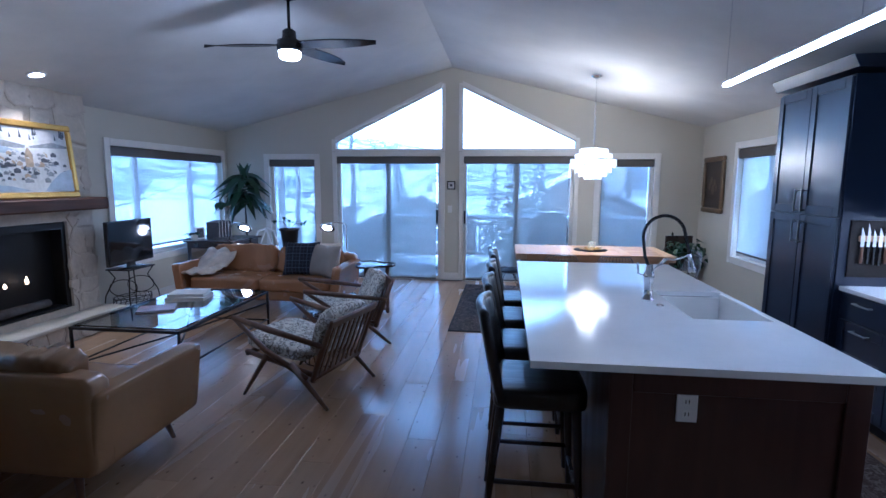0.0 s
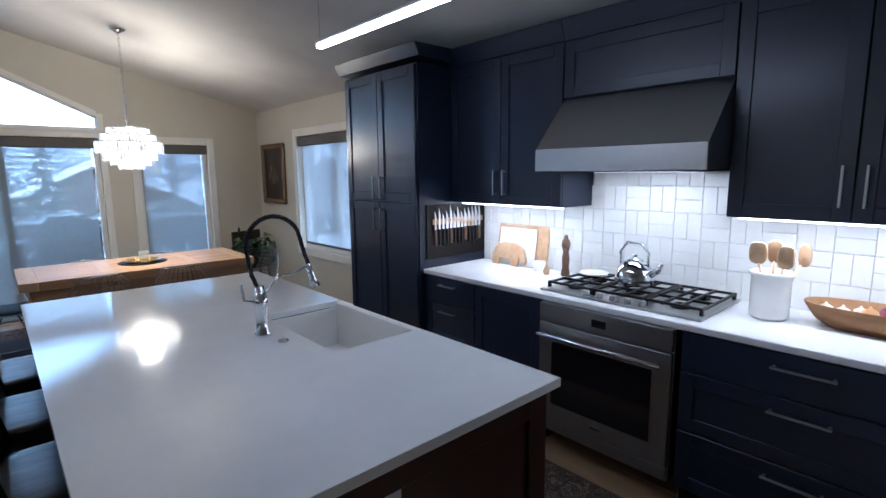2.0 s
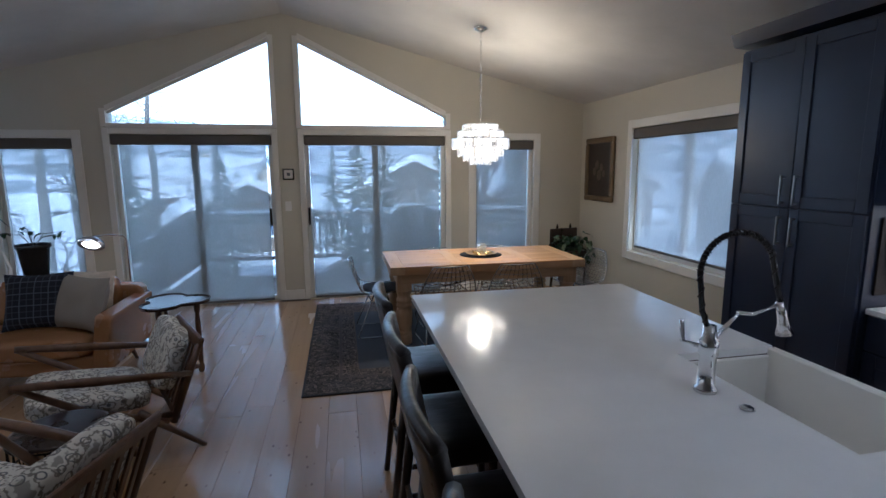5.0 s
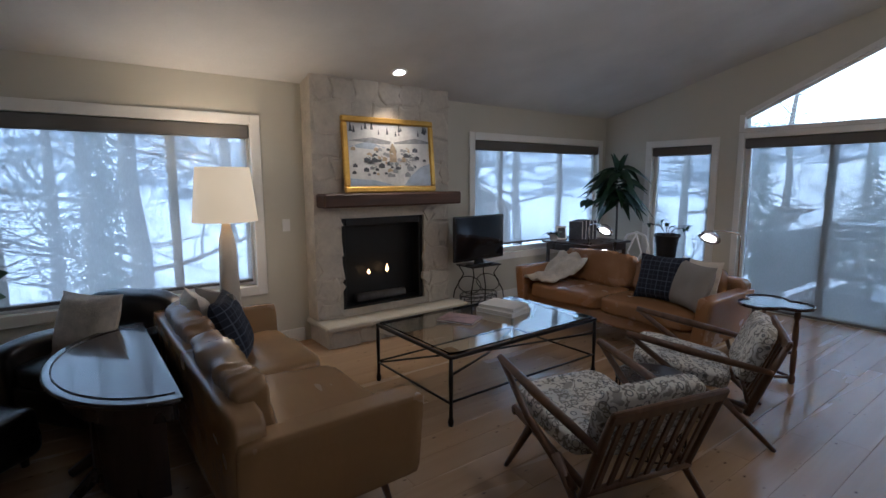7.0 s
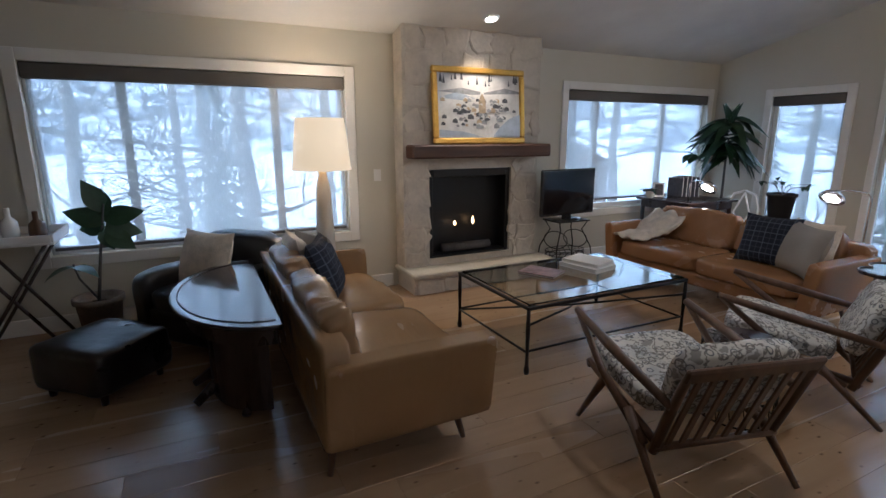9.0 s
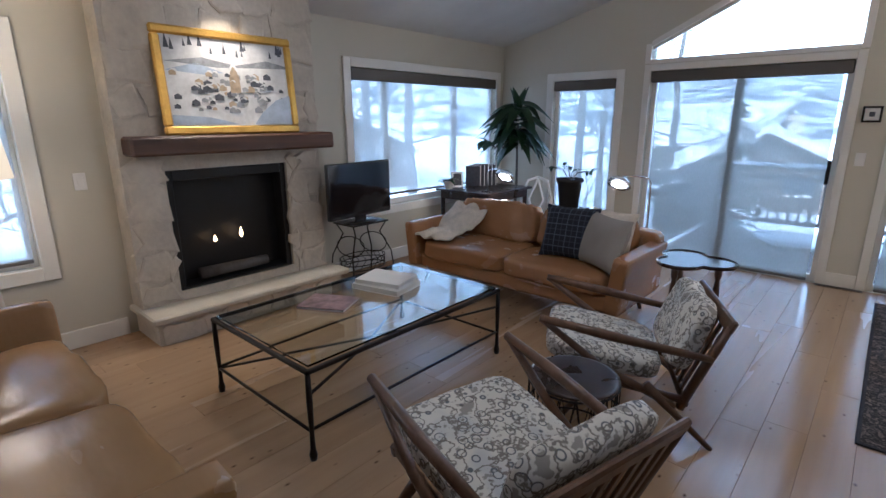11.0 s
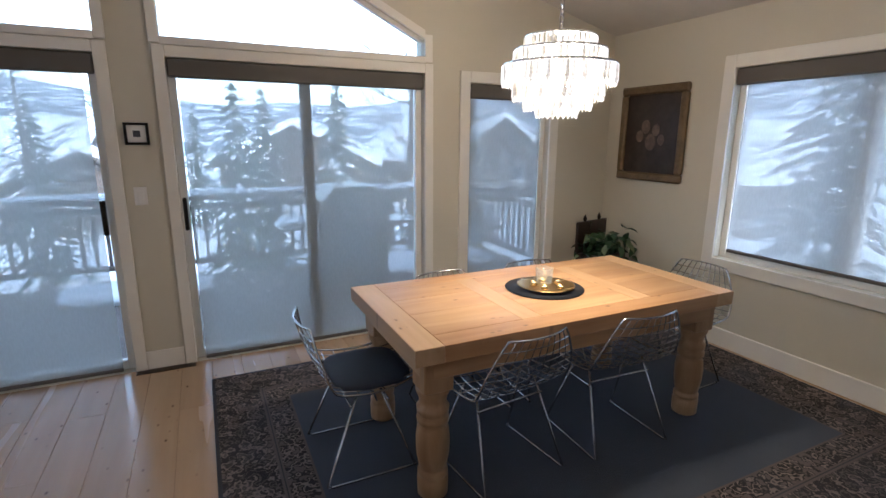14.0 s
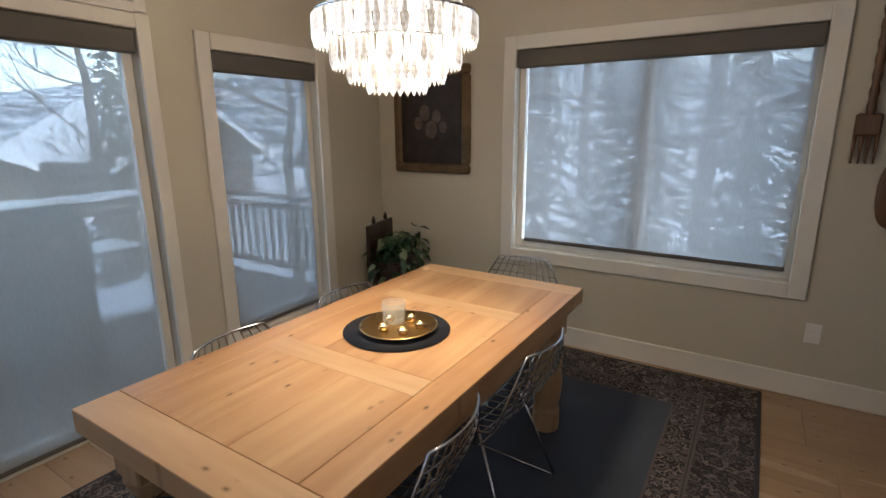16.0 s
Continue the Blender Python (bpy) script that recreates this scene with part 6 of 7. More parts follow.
for name, cat, m, r, dx, dy, dz, lab in (("garlic_bulb", "garlic", GARLIC, 0.036, 0.02, 0.25, 0.05, "white garlic bulb in the bowl"), ("garlic_bulb", "garlic", GARLIC, 0.038, -0.03, 0.18, 0.055, "white garlic bulb in the bowl"), ("garlic_bulb", "garlic", GARLIC, 0.034, 0.05, 0.13, 0.05, "white garlic bulb in the bowl"),
                                    ("onion", "onion", YELLOW, 0.04, -0.02, 0.09, 0.06, "yellow onion in the bowl"), ("onion", "onion", ONION, 0.048, 0.02, 0.03, 0.065, "red onion in the bowl"), ("lime", "lime", LIME, 0.03, -0.04, -0.06, 0.055, "green lime in the bowl"),
                                    ("lime", "lime", LIME, 0.03, 0.03, -0.07, 0.06, "green lime in the bowl"), ("lime", "lime", LIME, 0.03, -0.01, -0.13, 0.055, "green lime in the bowl"), ("lime", "lime", LIME, 0.03, 0.05, -0.15, 0.055, "green lime in the bowl"), ("lime", "lime", LIME, 0.03, -0.05, -0.19, 0.055, "green lime in the bowl")):
    b = G().lathe([(0.001, -r), (r * 0.6, -r * 0.8), (r, 0), (r * 0.7, r * 0.7), (r * 0.2, r * 1.0), (r * 0.08, r * 1.25)], 16, (2.93 + dx, 0.48 + dy, 0.921 + dz))
    tagged(part(name, b, m), lab, cat, "vegetables in the bowl")
krug = part("kitchen_runner", G().box(-0.33, 0.33, -1.3, 1.3, 0.0, 0.01, 0.003), rug_cloth("runner", 0.66, 2.6, (0.14, 0.1, 0.075), (0.07, 0.045, 0.035), (0.26, 0.21, 0.16)), m=pose(2.02, 1.6, 0.0))
tagged(krug, "faded brown oriental runner between island and range", "rug")

# ---- dining things ----
RATTAN = M("navy_placemat", (0.016, 0.02, 0.032), 0.8, var=0.3, fine=120, bump=0.6)
tagged(part("placemat", G().lathe([(0.21, 0), (0.215, 0.004), (0.05, 0.006)], 40, (1.24, 5.87, TZ + 0.0005)), RATTAN), "round navy woven placemat on the dining table", "placemat")
tagged(part("charger_plate", G().lathe([(0.1, 0), (0.15, 0.012), (0.158, 0.016), (0.15, 0.018), (0.1, 0.007), (0.02, 0.006)], 40, (1.245, 5.865, TZ + 0.008)), BRASS), "round brass charger plate with candles", "plate")
vt = thing("glass_votive", "clear glass tumbler on the brass plate", "votive", 1.26, 5.9, TZ + 0.0165)
part("glass", G().lathe([(0.035, 0), (0.045, 0.005), (0.05, 0.09), (0.047, 0.09), (0.042, 0.01), (0.02, 0.008)], 24), thin_glass("tumbler_glass"), vt)
for k in range(5):
    q = 2 * math.pi * k / 5 + 2.6
    c = thing("tealight", "small tealight candle in a gold cup", "candle", 1.25 + 0.075 * math.cos(q), 5.855 + 0.075 * math.sin(q), TZ + 0.0165, 0, "tealights on the plate")
    part("cup", G().lathe([(0.019, 0), (0.021, 0.018), (0.019, 0.018), (0.018, 0.012)], 16), BRASS, c)
    part("wax", G().lathe([(0.018, 0.0122), (0.005, 0.014)], 14), CERAMIC, c)
for x, y, a, b, lab in ((-0.745, 7.415, 0.18, 0.035, "brown floor register below the post"), (3.02, 5.72, 0.05, 0.17, "brown floor register by the wall")):
    vn = thing("floor_vent", lab, "vent", x, y, 0.0)
    BRONZE = M("bronze_vent", (0.05, 0.035, 0.025), 0.5, 0.6)
    part("frame", G().box(-a, a, -b, b, 0.0005, 0.004, 0.001), BRONZE, vn)
    for k in range(9):
        u = -0.85 + 1.7 * k / 8
        part("slat", G().box(a * u - 0.004 if a > b else -a * 0.8, a * u + 0.004 if a > b else a * 0.8, -b * 0.8 if a > b else b * u - 0.004, b * 0.8 if a > b else b * u + 0.004, 0.0045, 0.007, 0), BRONZE, vn)

# ---- on the walls ----
th = thing("small_picture", "small square black-framed picture on the post", "picture", -0.755, YE, 1.58)
for a, b, c, d in ((-0.068, 0.068, 0.052, 0.068), (-0.068, 0.068, -0.068, -0.052), (-0.068, -0.052, -0.052, 0.052), (0.052, 0.068, -0.052, 0.052)):
    part("frame", G().box(a, b, -0.02, -0.001, c, d, 0.002), BLACK, th)
part("mount", G().box(-0.052, 0.052, -0.008, -0.001, -0.052, 0.052, 0), PAPER, th)
part("print", G().box(-0.02, 0.02, -0.0095, -0.0082, -0.02, 0.02, 0), DARKPAINT, th)


def plate(name, label, cat, x, y, z, rz, kind):
    s = thing(name, label, cat, x, y, z, rz)
    part("plate", G().box(-0.037, 0.037, -0.006, -0.0005, -0.058, 0.058, 0.002), WHITE, s)
    if kind:
        part("rocker", G().box(-0.016, 0.016, -0.009, -0.0062, -0.032, 0.032, 0.002), WHITE, s)
    else:
        for q in (-0.025, 0.025):
            part("socket", G().box(-0.015, 0.015, -0.008, -0.0062, q - 0.017, q + 0.017, 0.001), WHITE, s)


plate("light_switch", "white rocker light switch on the post", "switch", -0.775, YE, 1.19, 0, True)
plate("light_switch", "white rocker light switch beside the fireplace", "switch", XL, 2.52, 1.15, 90, True)
plate("outlet", "white wall outlet above the baseboard", "outlet", XR, 4.35, 0.4, -90, False)
op = thing("framed_portrait", "dark old oil painting in a bronze frame", "painting", XR, 6.93, 1.61, -90)
OLDGOLD = M("old_gilt", (0.16, 0.11, 0.06), 0.55, 0.4, var=0.35, scale=10, fine=50, bump=0.5)
for a, b, c, d in ((-0.35, 0.35, 0.33, 0.4), (-0.35, 0.35, -0.4, -0.33), (-0.35, -0.28, -0.33, 0.33), (0.28, 0.35, -0.33, 0.33)):
    part("frame", G().box(a, b, -0.045, -0.001, c, d, 0.014), OLDGOLD, op)
part("canvas", G().box(-0.28, 0.28, -0.02, -0.001, -0.33, 0.33, 0), M("dark_oil", (0.03, 0.02, 0.017), 0.35, var=0.5, scale=7, fine=26), op)
blob = M("faded_oil_shapes", (0.12, 0.085, 0.06), 0.4, var=0.5, scale=18)
for a, c, r in ((-0.06, 0.06, 0.06), (0.05, 0.03, 0.05), (0.0, -0.07, 0.07), (-0.12, -0.02, 0.05), (0.11, -0.05, 0.045)):
    part("painted_shape", G().prism([(a + r * math.cos(q) * 0.8, c + r * math.sin(q)) for q in [k * math.pi / 6 for k in range(12)]], "y", -0.0225 - r * 0.01, -0.0205), blob, op)
for name, lab, cat, y, z in (("carved_fork", "giant carved wooden fork hung on the wall", "wall decor", 4.28, 1.5), ("carved_spoon", "giant carved wooden spoon hung on the wall", "wall decor", 4.12, 1.3)):
    s = thing(name, lab, cat, XR - 0.025, y, z)
    beads = []
    for k in range(25):
        beads.append((0.014 + 0.008 * abs(math.sin(k * 0.9)), 0.1 + 0.022 * k))
    part("handle", G().lathe(beads, 12), WALNUT, s)
    if name == "carved_fork":
        part("head", G().box(-0.014, 0.014, -0.055, 0.055, 0.0, 0.11, 0.01), WALNUT, s)
        for q in (-0.045, -0.015, 0.015, 0.045):
            part("tine", G().tube([(0, q, 0.01), (0, q, -0.14)], [0.01, 0.005], 8), WALNUT, s)
    else:
        part("bowl", G().puff(-0.02, 0.02, -0.08, 0.08, -0.27, 0.1, 2.3, 7), WALNUT, s)

# plant stand in the dining corner
bx = thing("wooden_planter", "dark wooden planter box on legs in the corner", "planter", 2.8, 7.1, 0, 14)
part("box", G().box(-0.2, 0.2, -0.13, 0.13, 0.34, 0.56, 0.008), DARKWOOD, bx)
part("back_board", G().box(-0.22, 0.22, 0.1, 0.13, 0.56, 0.84, 0.006), DARKWOOD, bx)
for a in (-0.18, 0.18):
    for b in (-0.1, 0.1):
        part("leg", G().tube([(a, b, 0.35), (a * 1.1, b * 1.1, 0)], 0.018, 8), DARKWOOD, bx)
    part("finial", G().lathe([(0.012, 0.84), (0.018, 0.86), (0.004, 0.9)], 10, (a * 0.6, 0.115, 0)), IRON, bx)
vy = thing("ivy_plant", "trailing variegated plant spilling from the planter", "plant", 2.8, 7.1, 0.56, 14)
part("root_ball", G().puff(-0.17, 0.17, -0.1, 0.09, -0.02, 0.05, 4, 6, 0.02), LEAF, vy)
PALE = M("variegated_leaf", (0.14, 0.18, 0.1), 0.45, var=0.5, scale=14)
for k in range(130):
    a, b = rnd.uniform(-0.34, 0.3), rnd.uniform(-0.2, 0.08)
    z = 0.16 + rnd.uniform(-0.3, 0.08) * (1 if abs(a) > 0.17 or b < -0.1 else 0.3)
    part("leaf", leaf_blade(rnd.uniform(0.07, 0.13), 0.06, 0.2, 0.6, 4), PALE if k % 5 == 0 else LEAF, vy, m=pose(a, b, z, 0, 0, rnd.uniform(0, 360)) @ pose(0, 0, 0, rnd.uniform(-30, 30), rnd.uniform(-20, 50), 0))

# ---- outdoors: deck, railing, grill, houses, trees, hills ----
ground = structure("ground", G().box(-1500, 1500, -1500, 1500, -6.5, -3.4, 0), SNOW, "snow-covered ground falling away below the house", "ground")
DECKWOOD = wood("weathered_deck", (0.16, 0.13, 0.115), (0.08, 0.065, 0.058), (2, 26, 26), 0.8, 0.5)
deck = structure("deck", G().box(-2.72, 3.6, YE + T, 10.7, -0.5, -0.2, 0), DECKWOOD, "snowy timber deck outside the sliding doors", "deck")
dm = mesh_of("deck_board", G().box(-2.72, 3.6, 0.003, 0.139, -0.2, -0.165, 0.003), DECKWOOD)
for k in range(21):
    part("deck_board", dm, DECKWOOD, deck, m=pose(0, YE + T + 0.01 + 0.142 * k, 0))
sn = tagged(part("snow_patch", G().puff(-1.9, -0.4, 9.6, 10.4, -0.2, -0.05, 3, 10, 0.06), SNOW), "drift of snow lying on the deck boards", "snow")
sn2 = tagged(part("snow_patch", G().puff(1.2, 3.3, 9.5, 10.45, -0.2, -0.03, 3, 10, 0.06), SNOW), "drift of snow lying on the deck corner", "snow")
rl = thing("deck_railing", "brown timber deck railing with snow on its top", "railing")
for k in range(5):
    part("post", G().box(-2.66 + 1.53 * k, -2.56 + 1.53 * k, 10.5, 10.6, -0.165, 0.85, 0.004), DECKWOOD, rl)
for z0, z1, d in ((0.8, 0.84, 0.06), (0.0, 0.06, 0.03), (0.68, 0.74, 0.03)):
    part("rail", G().box(-2.66, 3.6, 10.55 - d, 10.55 + d, z0, z1, 0.004), DECKWOOD, rl)
    part("rail", G().box(3.48 - d, 3.48 + d, YE + T + 0.1, 10.48, z0, z1, 0.004), DECKWOOD, rl)
    part("rail", G().box(-2.61 - d, -2.61 + d, YE + T + 0.02, 10.48, z0, z1, 0.004), DECKWOOD, rl)
part("snow_cap", G().puff(-2.5, 3.4, 10.48, 10.62, 0.838, 0.91, 4, 14, 0.03), SNOW, rl)
bm_ = mesh_of("baluster", G().box(-0.018, 0.018, -0.018, 0.018, 0.06, 0.68, 0.003), DECKWOOD)
for k in range(47):
    part("baluster", bm_, DECKWOOD, rl, m=pose(-2.5 + 0.13 * k, 10.55, 0))
for k in range(20):
    part("baluster", bm_, DECKWOOD, rl, m=pose(3.48, YE + T + 0.25 + 0.14 * k, 0))
    part("baluster", bm_, DECKWOOD, rl, m=pose(-2.61, YE + T + 0.2 + 0.14 * k, 0))
gl = thing("barbecue_grill", "black gas grill on the deck, lid closed", "grill", 0.92, 8.75, -0.165)
part("firebox", G().box(-0.36, 0.36, -0.25, 0.25, 0.7, 0.9, 0.02), BLACK, gl)
part("lid", G().prism([(-0.36, 0.9), (0.36, 0.9), (0.32, 1.12), (0.2, 1.26), (-0.2, 1.26), (-0.32, 1.12)], "y", -0.26, 0.24), BLACK, gl)
part("side_shelf", G().box(-0.72, -0.37, -0.22, 0.22, 0.86, 0.89, 0.006), STEEL, gl)
part("side_shelf", G().box(0.37, 0.72, -0.22, 0.22, 0.86, 0.89, 0.006), STEEL, gl)
part("cart", G().box(-0.34, 0.34, -0.23, 0.23, 0.06, 0.69, 0.01), BLACK, gl)
part("lid_handle", G().tube([(-0.25, -0.3, 1.0), (0.25, -0.3, 1.0)], 0.014, 10), STEEL, gl)
part("snow", G().puff(-0.7, -0.38, -0.2, 0.2, 0.885, 0.95, 3, 6, 0.02), SNOW, gl)
for q in (-0.28, 0.28):
    part("wheel", G().add(G().lathe([(0.03, -0.02), (0.075, -0.02), (0.075, 0.02), (0.03, 0.02)], 18), pose(q, 0.2, 0.075, 0, 90, 0)), BLACK, gl)
    part("caster", G().box(q - 0.02, q + 0.02, -0.22, -0.18, 0, 0.065, 0.004), BLACK, gl)

SIDING = wood("dark_siding", (0.1, 0.075, 0.06), (0.06, 0.045, 0.036), (2, 20, 20), 0.85)
NIGHTGLASS = M("house_window", (0.05, 0.06, 0.08), 0.1, var=0.1, bump=0)


def cabin(x, y, z, w, d, h, peak, rz):
    """Timber house with a snowed-in gable roof, gable towards -y."""
    c = thing("neighbour_house", "brown timber house with a snow-covered gable roof", "house", x, y, z, rz, "houses below the deck")
    part("wall", G().prism([(-w / 2, 0), (w / 2, 0), (w / 2, h), (0, h + peak), (-w / 2, h)], "y", -d / 2, d / 2), SIDING, c)
    for q in (-1, 1):
        o = w / 2 + 0.7
        part("roof", G().prism([(0, h + peak + 0.1), (q * o, h - 0.7 * 2 * peak / w + 0.1), (q * o, h - 0.7 * 2 * peak / w + 0.55), (0, h + peak + 0.62)], "y", -d / 2 - 0.8, d / 2 + 0.8), SNOW, c, "thick snow on the roof")
        part("fascia", G().prism([(0, h + peak - 0.1), (q * o, h - 0.7 * 2 * peak / w - 0.1), (q * o, h - 0.7 * 2 * peak / w + 0.09), (0, h + peak + 0.09)], "y", -d / 2 - 0.75, d / 2 + 0.75), SIDING, c)
        wn2 = part("window", G().box(q * w * 0.22 - 0.6, q * w * 0.22 + 0.6, -d / 2 - 0.05, -d / 2 - 0.01, h * 0.45, h * 0.85, 0.01), NIGHTGLASS, c)
        part("frame", G().box(q * w * 0.22 - 0.7, q * w * 0.22 + 0.7, -d / 2 - 0.09, -d / 2 - 0.051, h * 0.85, h * 0.9, 0.01).box(q * w * 0.22 - 0.7, q * w * 0.22 + 0.7, -d / 2 - 0.09, -d / 2 - 0.051, h * 0.4, h * 0.45, 0.01), TRIM, wn2)
    part("chimney", G().box(w * 0.2, w * 0.2 + 0.8, 0.5, 1.3, h + peak * 0.3, h + peak + 1.0, 0.02), STONE, c)


cabin(-7.0, 38, -3.4, 8, 10, 2.2, 1.9, 15)
cabin(-12.5, 52, -3.4, 16, 9, 3.0, 2.6, 88)
cabin(7.5, 46, -3.4, 11, 9, 3.0, 2.6, -20)
cabin(19, 42, -3.4, 12, 9, 3.4, 3.0, 20)
cabin(26, 24, -3.4, 9, 10, 3.0, 2.4, 70)
cabin(-34, 26, -3.4, 10, 9, 3.0, 2.6, 60)


def bare_tree(x, y, h, r, seed, lean=0.0, z=-3.4):
    """Leafless broad-leaved tree: tapered trunk, limbs and fine twigs."""
    rn = random.Random(seed)
    tree = thing("bare_tree", "leafless winter tree with spreading branches", "tree", x, y, z, 0, "bare trees round the house")
    tr, limb = G(), G()
    pts, rad = [], []
    for k in range(9):
        t = k / 8
        pts.append((lean * t * t * h + rn.uniform(-0.05, 0.05) * h * 0.3 * t, rn.uniform(-0.05, 0.05) * h * 0.3 * t, h * t))
        rad.append(r * (1 - t) ** 0.8 + 0.02)
    tr.tube(pts, rad, 10)
    part("trunk", tr, BARK, tree)

    def grow(p, d, ln, rr, level):
        q = [p]
        dd = d.copy()
        for k in range(4):
            dd = (dd + Vector((rn.uniform(-0.28, 0.28), rn.uniform(-0.28, 0.28), rn.uniform(-0.08, 0.22)))).normalized()
            q.append(q[-1] + dd * ln / 4)
        limb.tube(q, [rr * (1 - 0.17 * k) for k in range(5)], 5 if level < 2 else 3, caps=False)
        if level < 3:
            for k in range((5, 4, 3)[level]):
                t = rn.uniform(0.3, 1.0) * 4
                i = min(3, int(t))
                s = q[i].lerp(q[i + 1], t - i)
                nd = (dd * 0.6 + Vector((rn.uniform(-1, 1), rn.uniform(-1, 1), rn.uniform(-0.4, 0.7)))).normalized()
                grow(s, nd, ln * rn.uniform(0.45, 0.7), rr * 0.52, level + 1)
    for k in range(11):
        t = rn.uniform(0.28, 0.97) * 8
        i = min(7, int(t))
        s = Vector(pts[i]).lerp(Vector(pts[i + 1]), t - i)
        q = rn.uniform(0, 2 * math.pi)
        grow(s, Vector((math.cos(q), math.sin(q), rn.uniform(-0.1, 0.5))).normalized(), h * rn.uniform(0.2, 0.36), rad[i] * 0.25, 0)
    part("branch_crown", limb, BARK, tree)
    return tree


for x, y, h, r, s, ln in ((-9.4, 1.75, 10, 0.2, 1, 0.0), (-12, -2.5, 9, 0.2, 2, 0.02), (-11, 8.6, 9.5, 0.2, 3, 0.0), (-13.5, 12.5, 10, 0.2, 4, 0.0), (-15, 4.5, 11, 0.22, 5, 0.0), (-18, 0.5, 10, 0.2, 6, 0.0),
                          (-7.0, 16, 6.5, 0.14, 7, 0.0), (-4.2, 19, 6.5, 0.13, 8, 0.02), (3.4, 13.0, 6.5, 0.16, 9, -0.02), (6.5, 12.5, 7, 0.15, 10, 0.0), (9.5, 8.5, 10, 0.2, 11, 0.05), (10.5, 5.6, 10, 0.22, 12, 0.1), (8.5, 3.6, 10, 0.18, 13, 0.0), (14, 9, 10, 0.2, 14, 0.0), (13, 2, 10, 0.2, 15, 0.0), (-20, 10, 10, 0.2, 16, 0.0), (-10.2, 4.2, 9, 0.16, 31, 0.0), (-8.6, -0.6, 8.5, 0.15, 32, 0.0), (-12.2, 6.6, 9, 0.16, 33, 0.0), (-9.6, 10.6, 9, 0.15, 34, 0.0), (-14, 1.2, 10, 0.18, 35, 0.0), (-6.0, 12.5, 8, 0.13, 36, 0.0), (-4.6, 14.5, 8, 0.12, 37, 0.0), (5.5, 16, 10, 0.18, 17, 0.0)):
    bare_tree(x, y, h, r, s, ln)


def conifer(x, y, h, seed, z=-3.4):
    """Spruce: whorls of drooping boughs made of many small sprays, some under snow."""
    rn = random.Random(seed)
    tree = thing("conifer", "dark spruce with snow on its boughs", "tree", x, y, z, 0, "conifers below the deck")
    part("trunk", G().tube([(0, 0, 0), (0, 0, h * 0.95)], [0.03 * h, 0.01], 7), BARK, tree)
    gr, sw = G(), G()
    n = int(h * 4.2)
    for k in range(n):
        t = k / n
        zz, rr = h * (0.1 + 0.9 * t), h * 0.2 * (1 - t) ** 0.85 + 0.05
        for j in range(9):
            q = rn.uniform(0, 2 * math.pi)
            ln = rr * rn.uniform(0.6, 1.15)
            c, s = math.cos(q), math.sin(q)
            for i in range(5):
                u = (i + rn.uniform(0.2, 0.8)) / 5
                px, py, pz = c * ln * u, s * ln * u, zz - ln * 0.35 * u * u + rn.uniform(-0.05, 0.05)
                w = 0.05 + 0.14 * ln * (1.15 - u)
                tip = (c * ln * (u + 0.28), s * ln * (u + 0.28), pz - 0.12 * ln - 0.03)
                a, b = (px - s * w, py + c * w, pz - 0.03), (px + s * w, py - c * w, pz - 0.03)
                (sw if rn.random() < 0.16 else gr).put([(px, py, pz + 0.05), a, tip, b], [(0, 1, 2), (0, 2, 3), (1, 3, 2)])
    part("crown", gr, NEEDLE, tree)
    part("snow", sw, SNOW, tree)


for x, y, h, s in ((0.4, 17, 6.3, 41), (3.4, 19, 6.6, 42), (6.2, 18.5, 7.4, 43), (-5.2, 24, 6.4, 44), (1.6, 22, 6.6, 1), (-0.6, 34, 6.5, 2), (8.5, 22, 7, 3), (12, 27, 8, 4), (5.2, 27, 6.8, 5), (-9.5, 26, 7, 6), (-13, 22, 7.5, 7), (16, 18, 9, 8), (20, 10, 9, 9), (9.2, 8.6, 8, 21), (11.5, 5.0, 8.5, 22), (9.0, 1.8, 8, 23), (13.5, 7.2, 9, 24), (-26, 18, 9, 10), (-24, 2, 9, 11), (18, 3, 9, 12)):
    conifer(x, y, h, s)

# hills all round, snow with patches of wood
hm, n, l, b = nodes_of("wooded_snow_hill")
l.new(ramp(n, l, noise_of(n, l, 0.09, 6, (1, 1, 1.6)), [(0.42, (0.7, 0.73, 0.8)), (0.5, (0.3, 0.34, 0.4)), (0.6, (0.12, 0.14, 0.17))]), b.inputs["Base Color"])
b.inputs["Roughness"].default_value = 1.0
v, f = [], []
N = 120
for j, (r, hh) in enumerate(((150, 0), (240, 0.35), (330, 0.7), (430, 1.0), (600, 0.9))):
    for k in range(N):
        q = 2 * math.pi * k / N
        base = 27 + 55 * max(0, -math.cos(q)) + 25 * max(0, math.cos(q)) + 12 * noise.noise(Vector((math.cos(q) * 2.2, math.sin(q) * 2.2, 4)))
        v.append((r * math.cos(q), r * math.sin(q), -4 + hh * base + (6 * noise.noise(Vector((k * 0.35, j * 2.0, 1))) if j else 0)))
for j in range(4):
    f += [(j * N + k, j * N + (k + 1) % N, (j + 1) * N + (k + 1) % N, (j + 1) * N + k) for k in range(N)]
hills = structure("backdrop", G().put(v, f, True), hm, "snowy hills with dark woods round the valley", "hills")

# ---- stones of the chimney breast ----
rnd = random.Random(21)


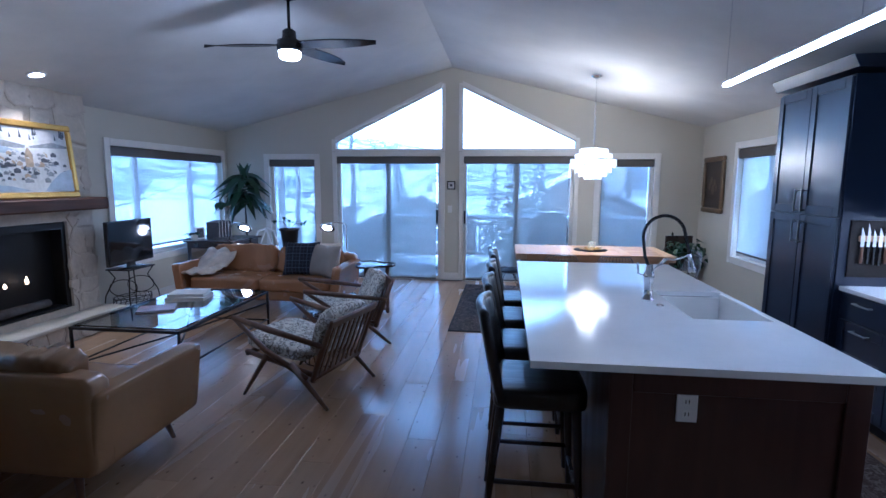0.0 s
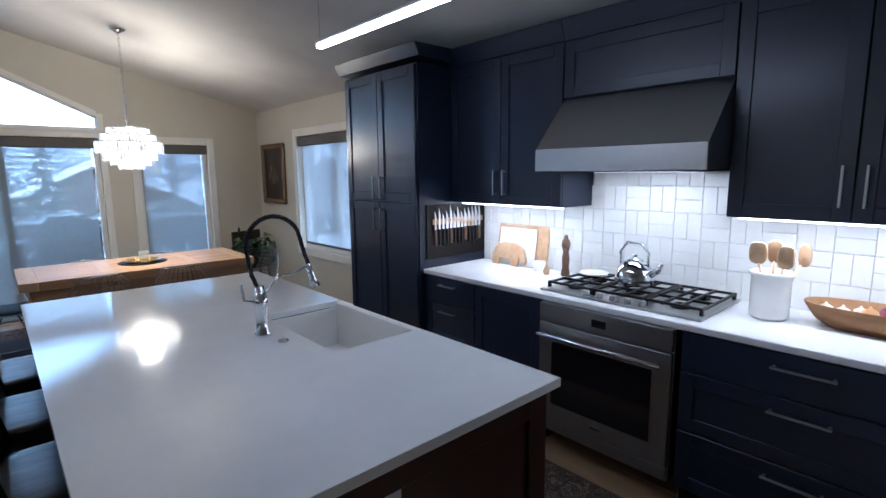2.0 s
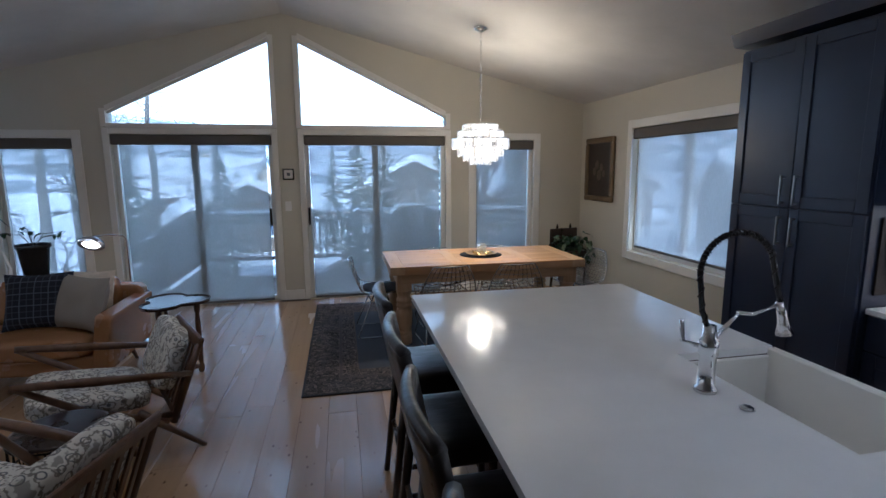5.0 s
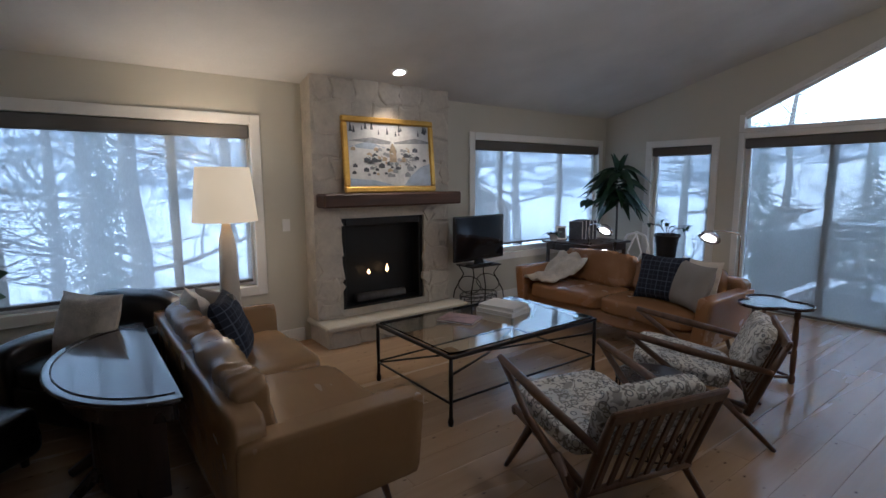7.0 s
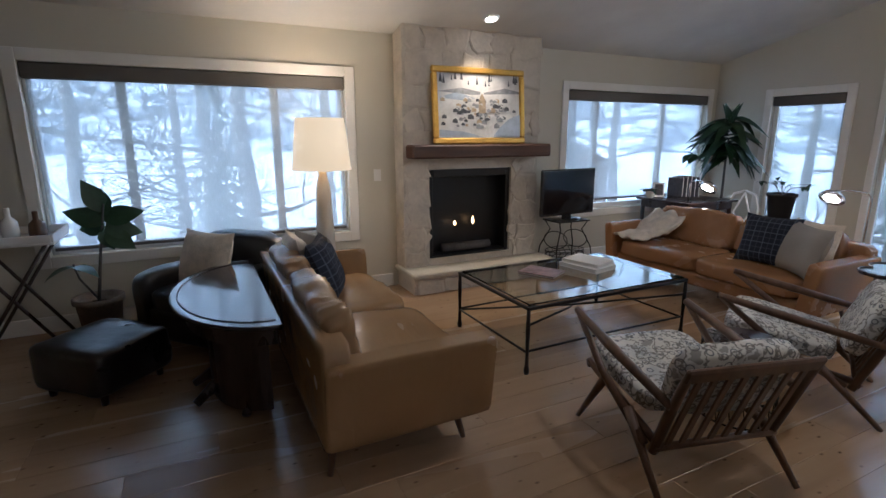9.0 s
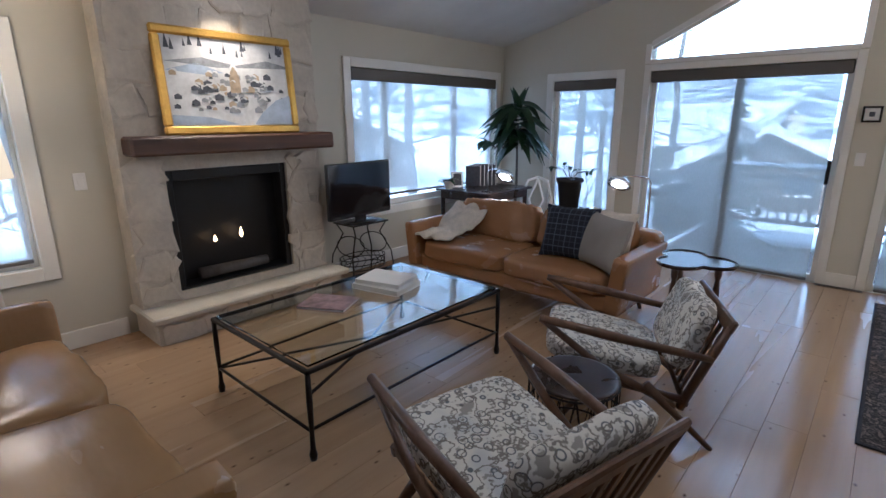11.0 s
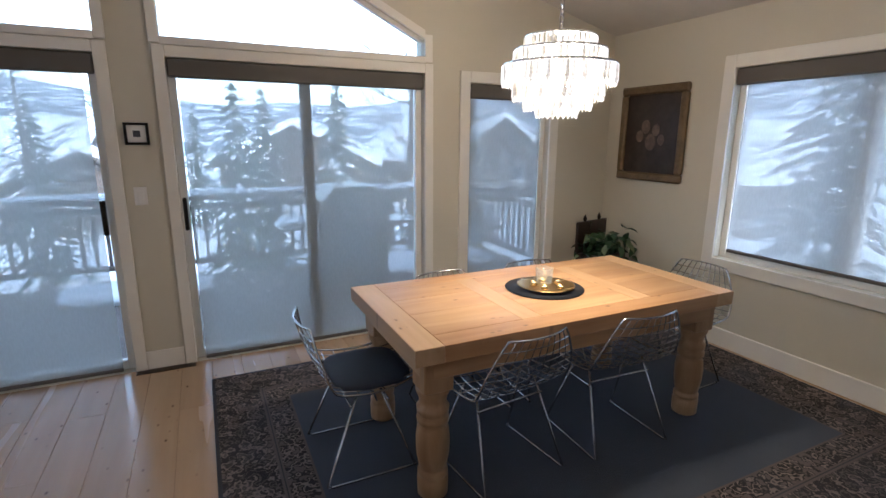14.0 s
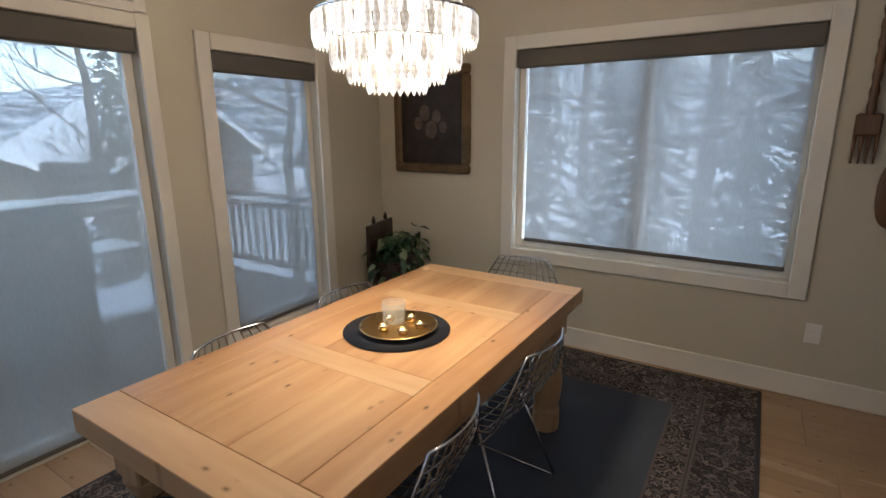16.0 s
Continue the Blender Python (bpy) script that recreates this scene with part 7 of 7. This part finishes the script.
def stone(y0, y1, z0, z1, x, depth, parent):
    """One rough stone with a broken outline, standing proud of the mortar."""
    j = 0.045
    pts = []
    for a, b in ((y0, z0), ((y0 + y1) / 2, z0), (y1, z0), (y1, (z0 + z1) / 2), (y1, z1), ((y0 + y1) / 2, z1), (y0, z1), (y0, (z0 + z1) / 2)):
        pts.append((a + rnd.uniform(-j, j), b + rnd.uniform(-j, j)))
    cy, cz = (y0 + y1) / 2, (z0 + z1) / 2
    v = [(x - 0.02, *p) for p in pts] + [(x + depth * 0.6, cy + (p[0] - cy) * 0.97, cz + (p[1] - cz) * 0.97) for p in pts]
    v += [(x + depth * rnd.uniform(0.8, 1.2), cy + (p[0] - cy) * 0.82, cz + (p[1] - cz) * 0.82) for p in pts]
    f = [(i + r * 8, (i + 1) % 8 + r * 8, (i + 1) % 8 + r * 8 + 8, i + r * 8 + 8) for r in (0, 1) for i in range(8)] + [tuple(range(16, 24))]
    part("stone", G().put(v, f), STONE, parent)


z = 0.225
while z < 2.5:
    h = min(rnd.uniform(0.15, 0.33), 2.53 - z)
    y = CY0 + 0.012
    while y < CY1 - 0.03:
        w = min(rnd.uniform(0.18, 0.46), CY1 - 0.012 - y)
        if CY1 - 0.012 - (y + w) < 0.08:
            w = CY1 - 0.012 - y
        parts_ = [(y, y + w)]
        if z < FB[3] + 0.02 and z + h > FB[2]:
            parts_ = [(max(a, lo), min(b, hi)) for a, b in parts_ for lo, hi in ((CY0, FB[0] - 0.01), (FB[1] + 0.01, CY1)) if min(b, hi) - max(a, lo) > 0.04]
        for a, b in parts_:
            if not (z + h > 1.3 and z < 1.45):
                stone(a + 0.004, b - 0.004, z + 0.003, z + h - 0.003, CF, 0.014, chimney)
        y += w
    z += h
y = 2.73
while y < 4.27:
    w = min(rnd.uniform(0.14, 0.32), 4.29 - y)
    stone(y + 0.008, y + w - 0.008, 0.012, 0.162, -4.21, 0.016, hearth)
    y += w

# ---- backsplash tiles: blocks of two upright and two lying tiles ----
splash = structure("backsplash", G().box(XR - 0.008, XR - 0.001, -1.7, 3.005, 0.921, 1.389, 0).box(XR - 0.008, XR - 0.001, 1.05, 2.035, 1.389, 1.615, 0), GROUT, "white glazed tile backsplash in basketweave", "backsplash")
tiles = {}


def tile(y0, y1, z0, z1):
    hi = 1.613 if 1.05 < (y0 + y1) / 2 < 2.03 else 1.388
    y0, y1, z0, z1 = max(y0, -0.4), min(y1, 3.0), max(z0, 0.9215), min(z1, hi)
    if z1 - z0 < 0.015 or y1 - y0 < 0.015:
        return
    key = (round(y1 - y0, 3), round(z1 - z0, 3))
    if key not in tiles:
        tiles[key] = mesh_of("tile", G().box(-0.007, 0, 0.0012, key[0] - 0.0012, 0.0012, key[1] - 0.0012, 0.002), TILE)
    part("tile", tiles[key], TILE, splash, m=pose(XR - 0.0082, y0, z0, 0, rnd.uniform(-0.3, 0.3), 0))


S = 0.15
for i in range(24):
    for j in range(5):
        y, z = -0.45 + S * i, 0.92 + S * j
        if (i + j) % 2:
            tile(y, y + S, z, z + S / 2)
            tile(y, y + S, z + S / 2, z + S)
        else:
            tile(y, y + S / 2, z, z + S)
            tile(y + S / 2, y + S, z, z + S)


# ---- floor planks ----
PW2 = 0.19
rnd = random.Random(11)
near, far = [], G()
lengths = {}
x = XL + 0.01
while x < XR - 0.02:
    y = YB + 0.01 - rnd.uniform(0, 1.4)
    w = min(PW2, XR - 0.005 - x)
    while y < YE - 0.01:
        ln = rnd.choice((1.1, 1.4, 1.7, 2.0))
        a, b = max(y, YB + 0.005), min(y + ln, YE - 0.005)
        if b - a > 0.05:
            near.append((x, a, w, b - a))
        y += ln
    x += PW2
near.sort(key=lambda q: (q[0] + 0.6) ** 2 + (q[1] + q[3] / 2 - 3.6) ** 2)
for k, (x, y, w, ln) in enumerate(near):
    if k < 300:
        key = (round(w, 3), round(ln, 3))
        if key not in lengths:
            lengths[key] = mesh_of("plank", G().box(0.0005, w - 0.0005, 0.0005, ln - 0.0005, -0.0118, 0, 0.0012), FLOOR)
        part("plank", lengths[key], FLOOR, floor, m=pose(x, y, 0))
    else:
        far.box(x + 0.001, x + w - 0.001, y + 0.001, y + ln - 0.001, -0.0118, 0, 0)
if far.v:
    part("plank_rest", far, FLOOR, floor)["kind"] = "stuff"
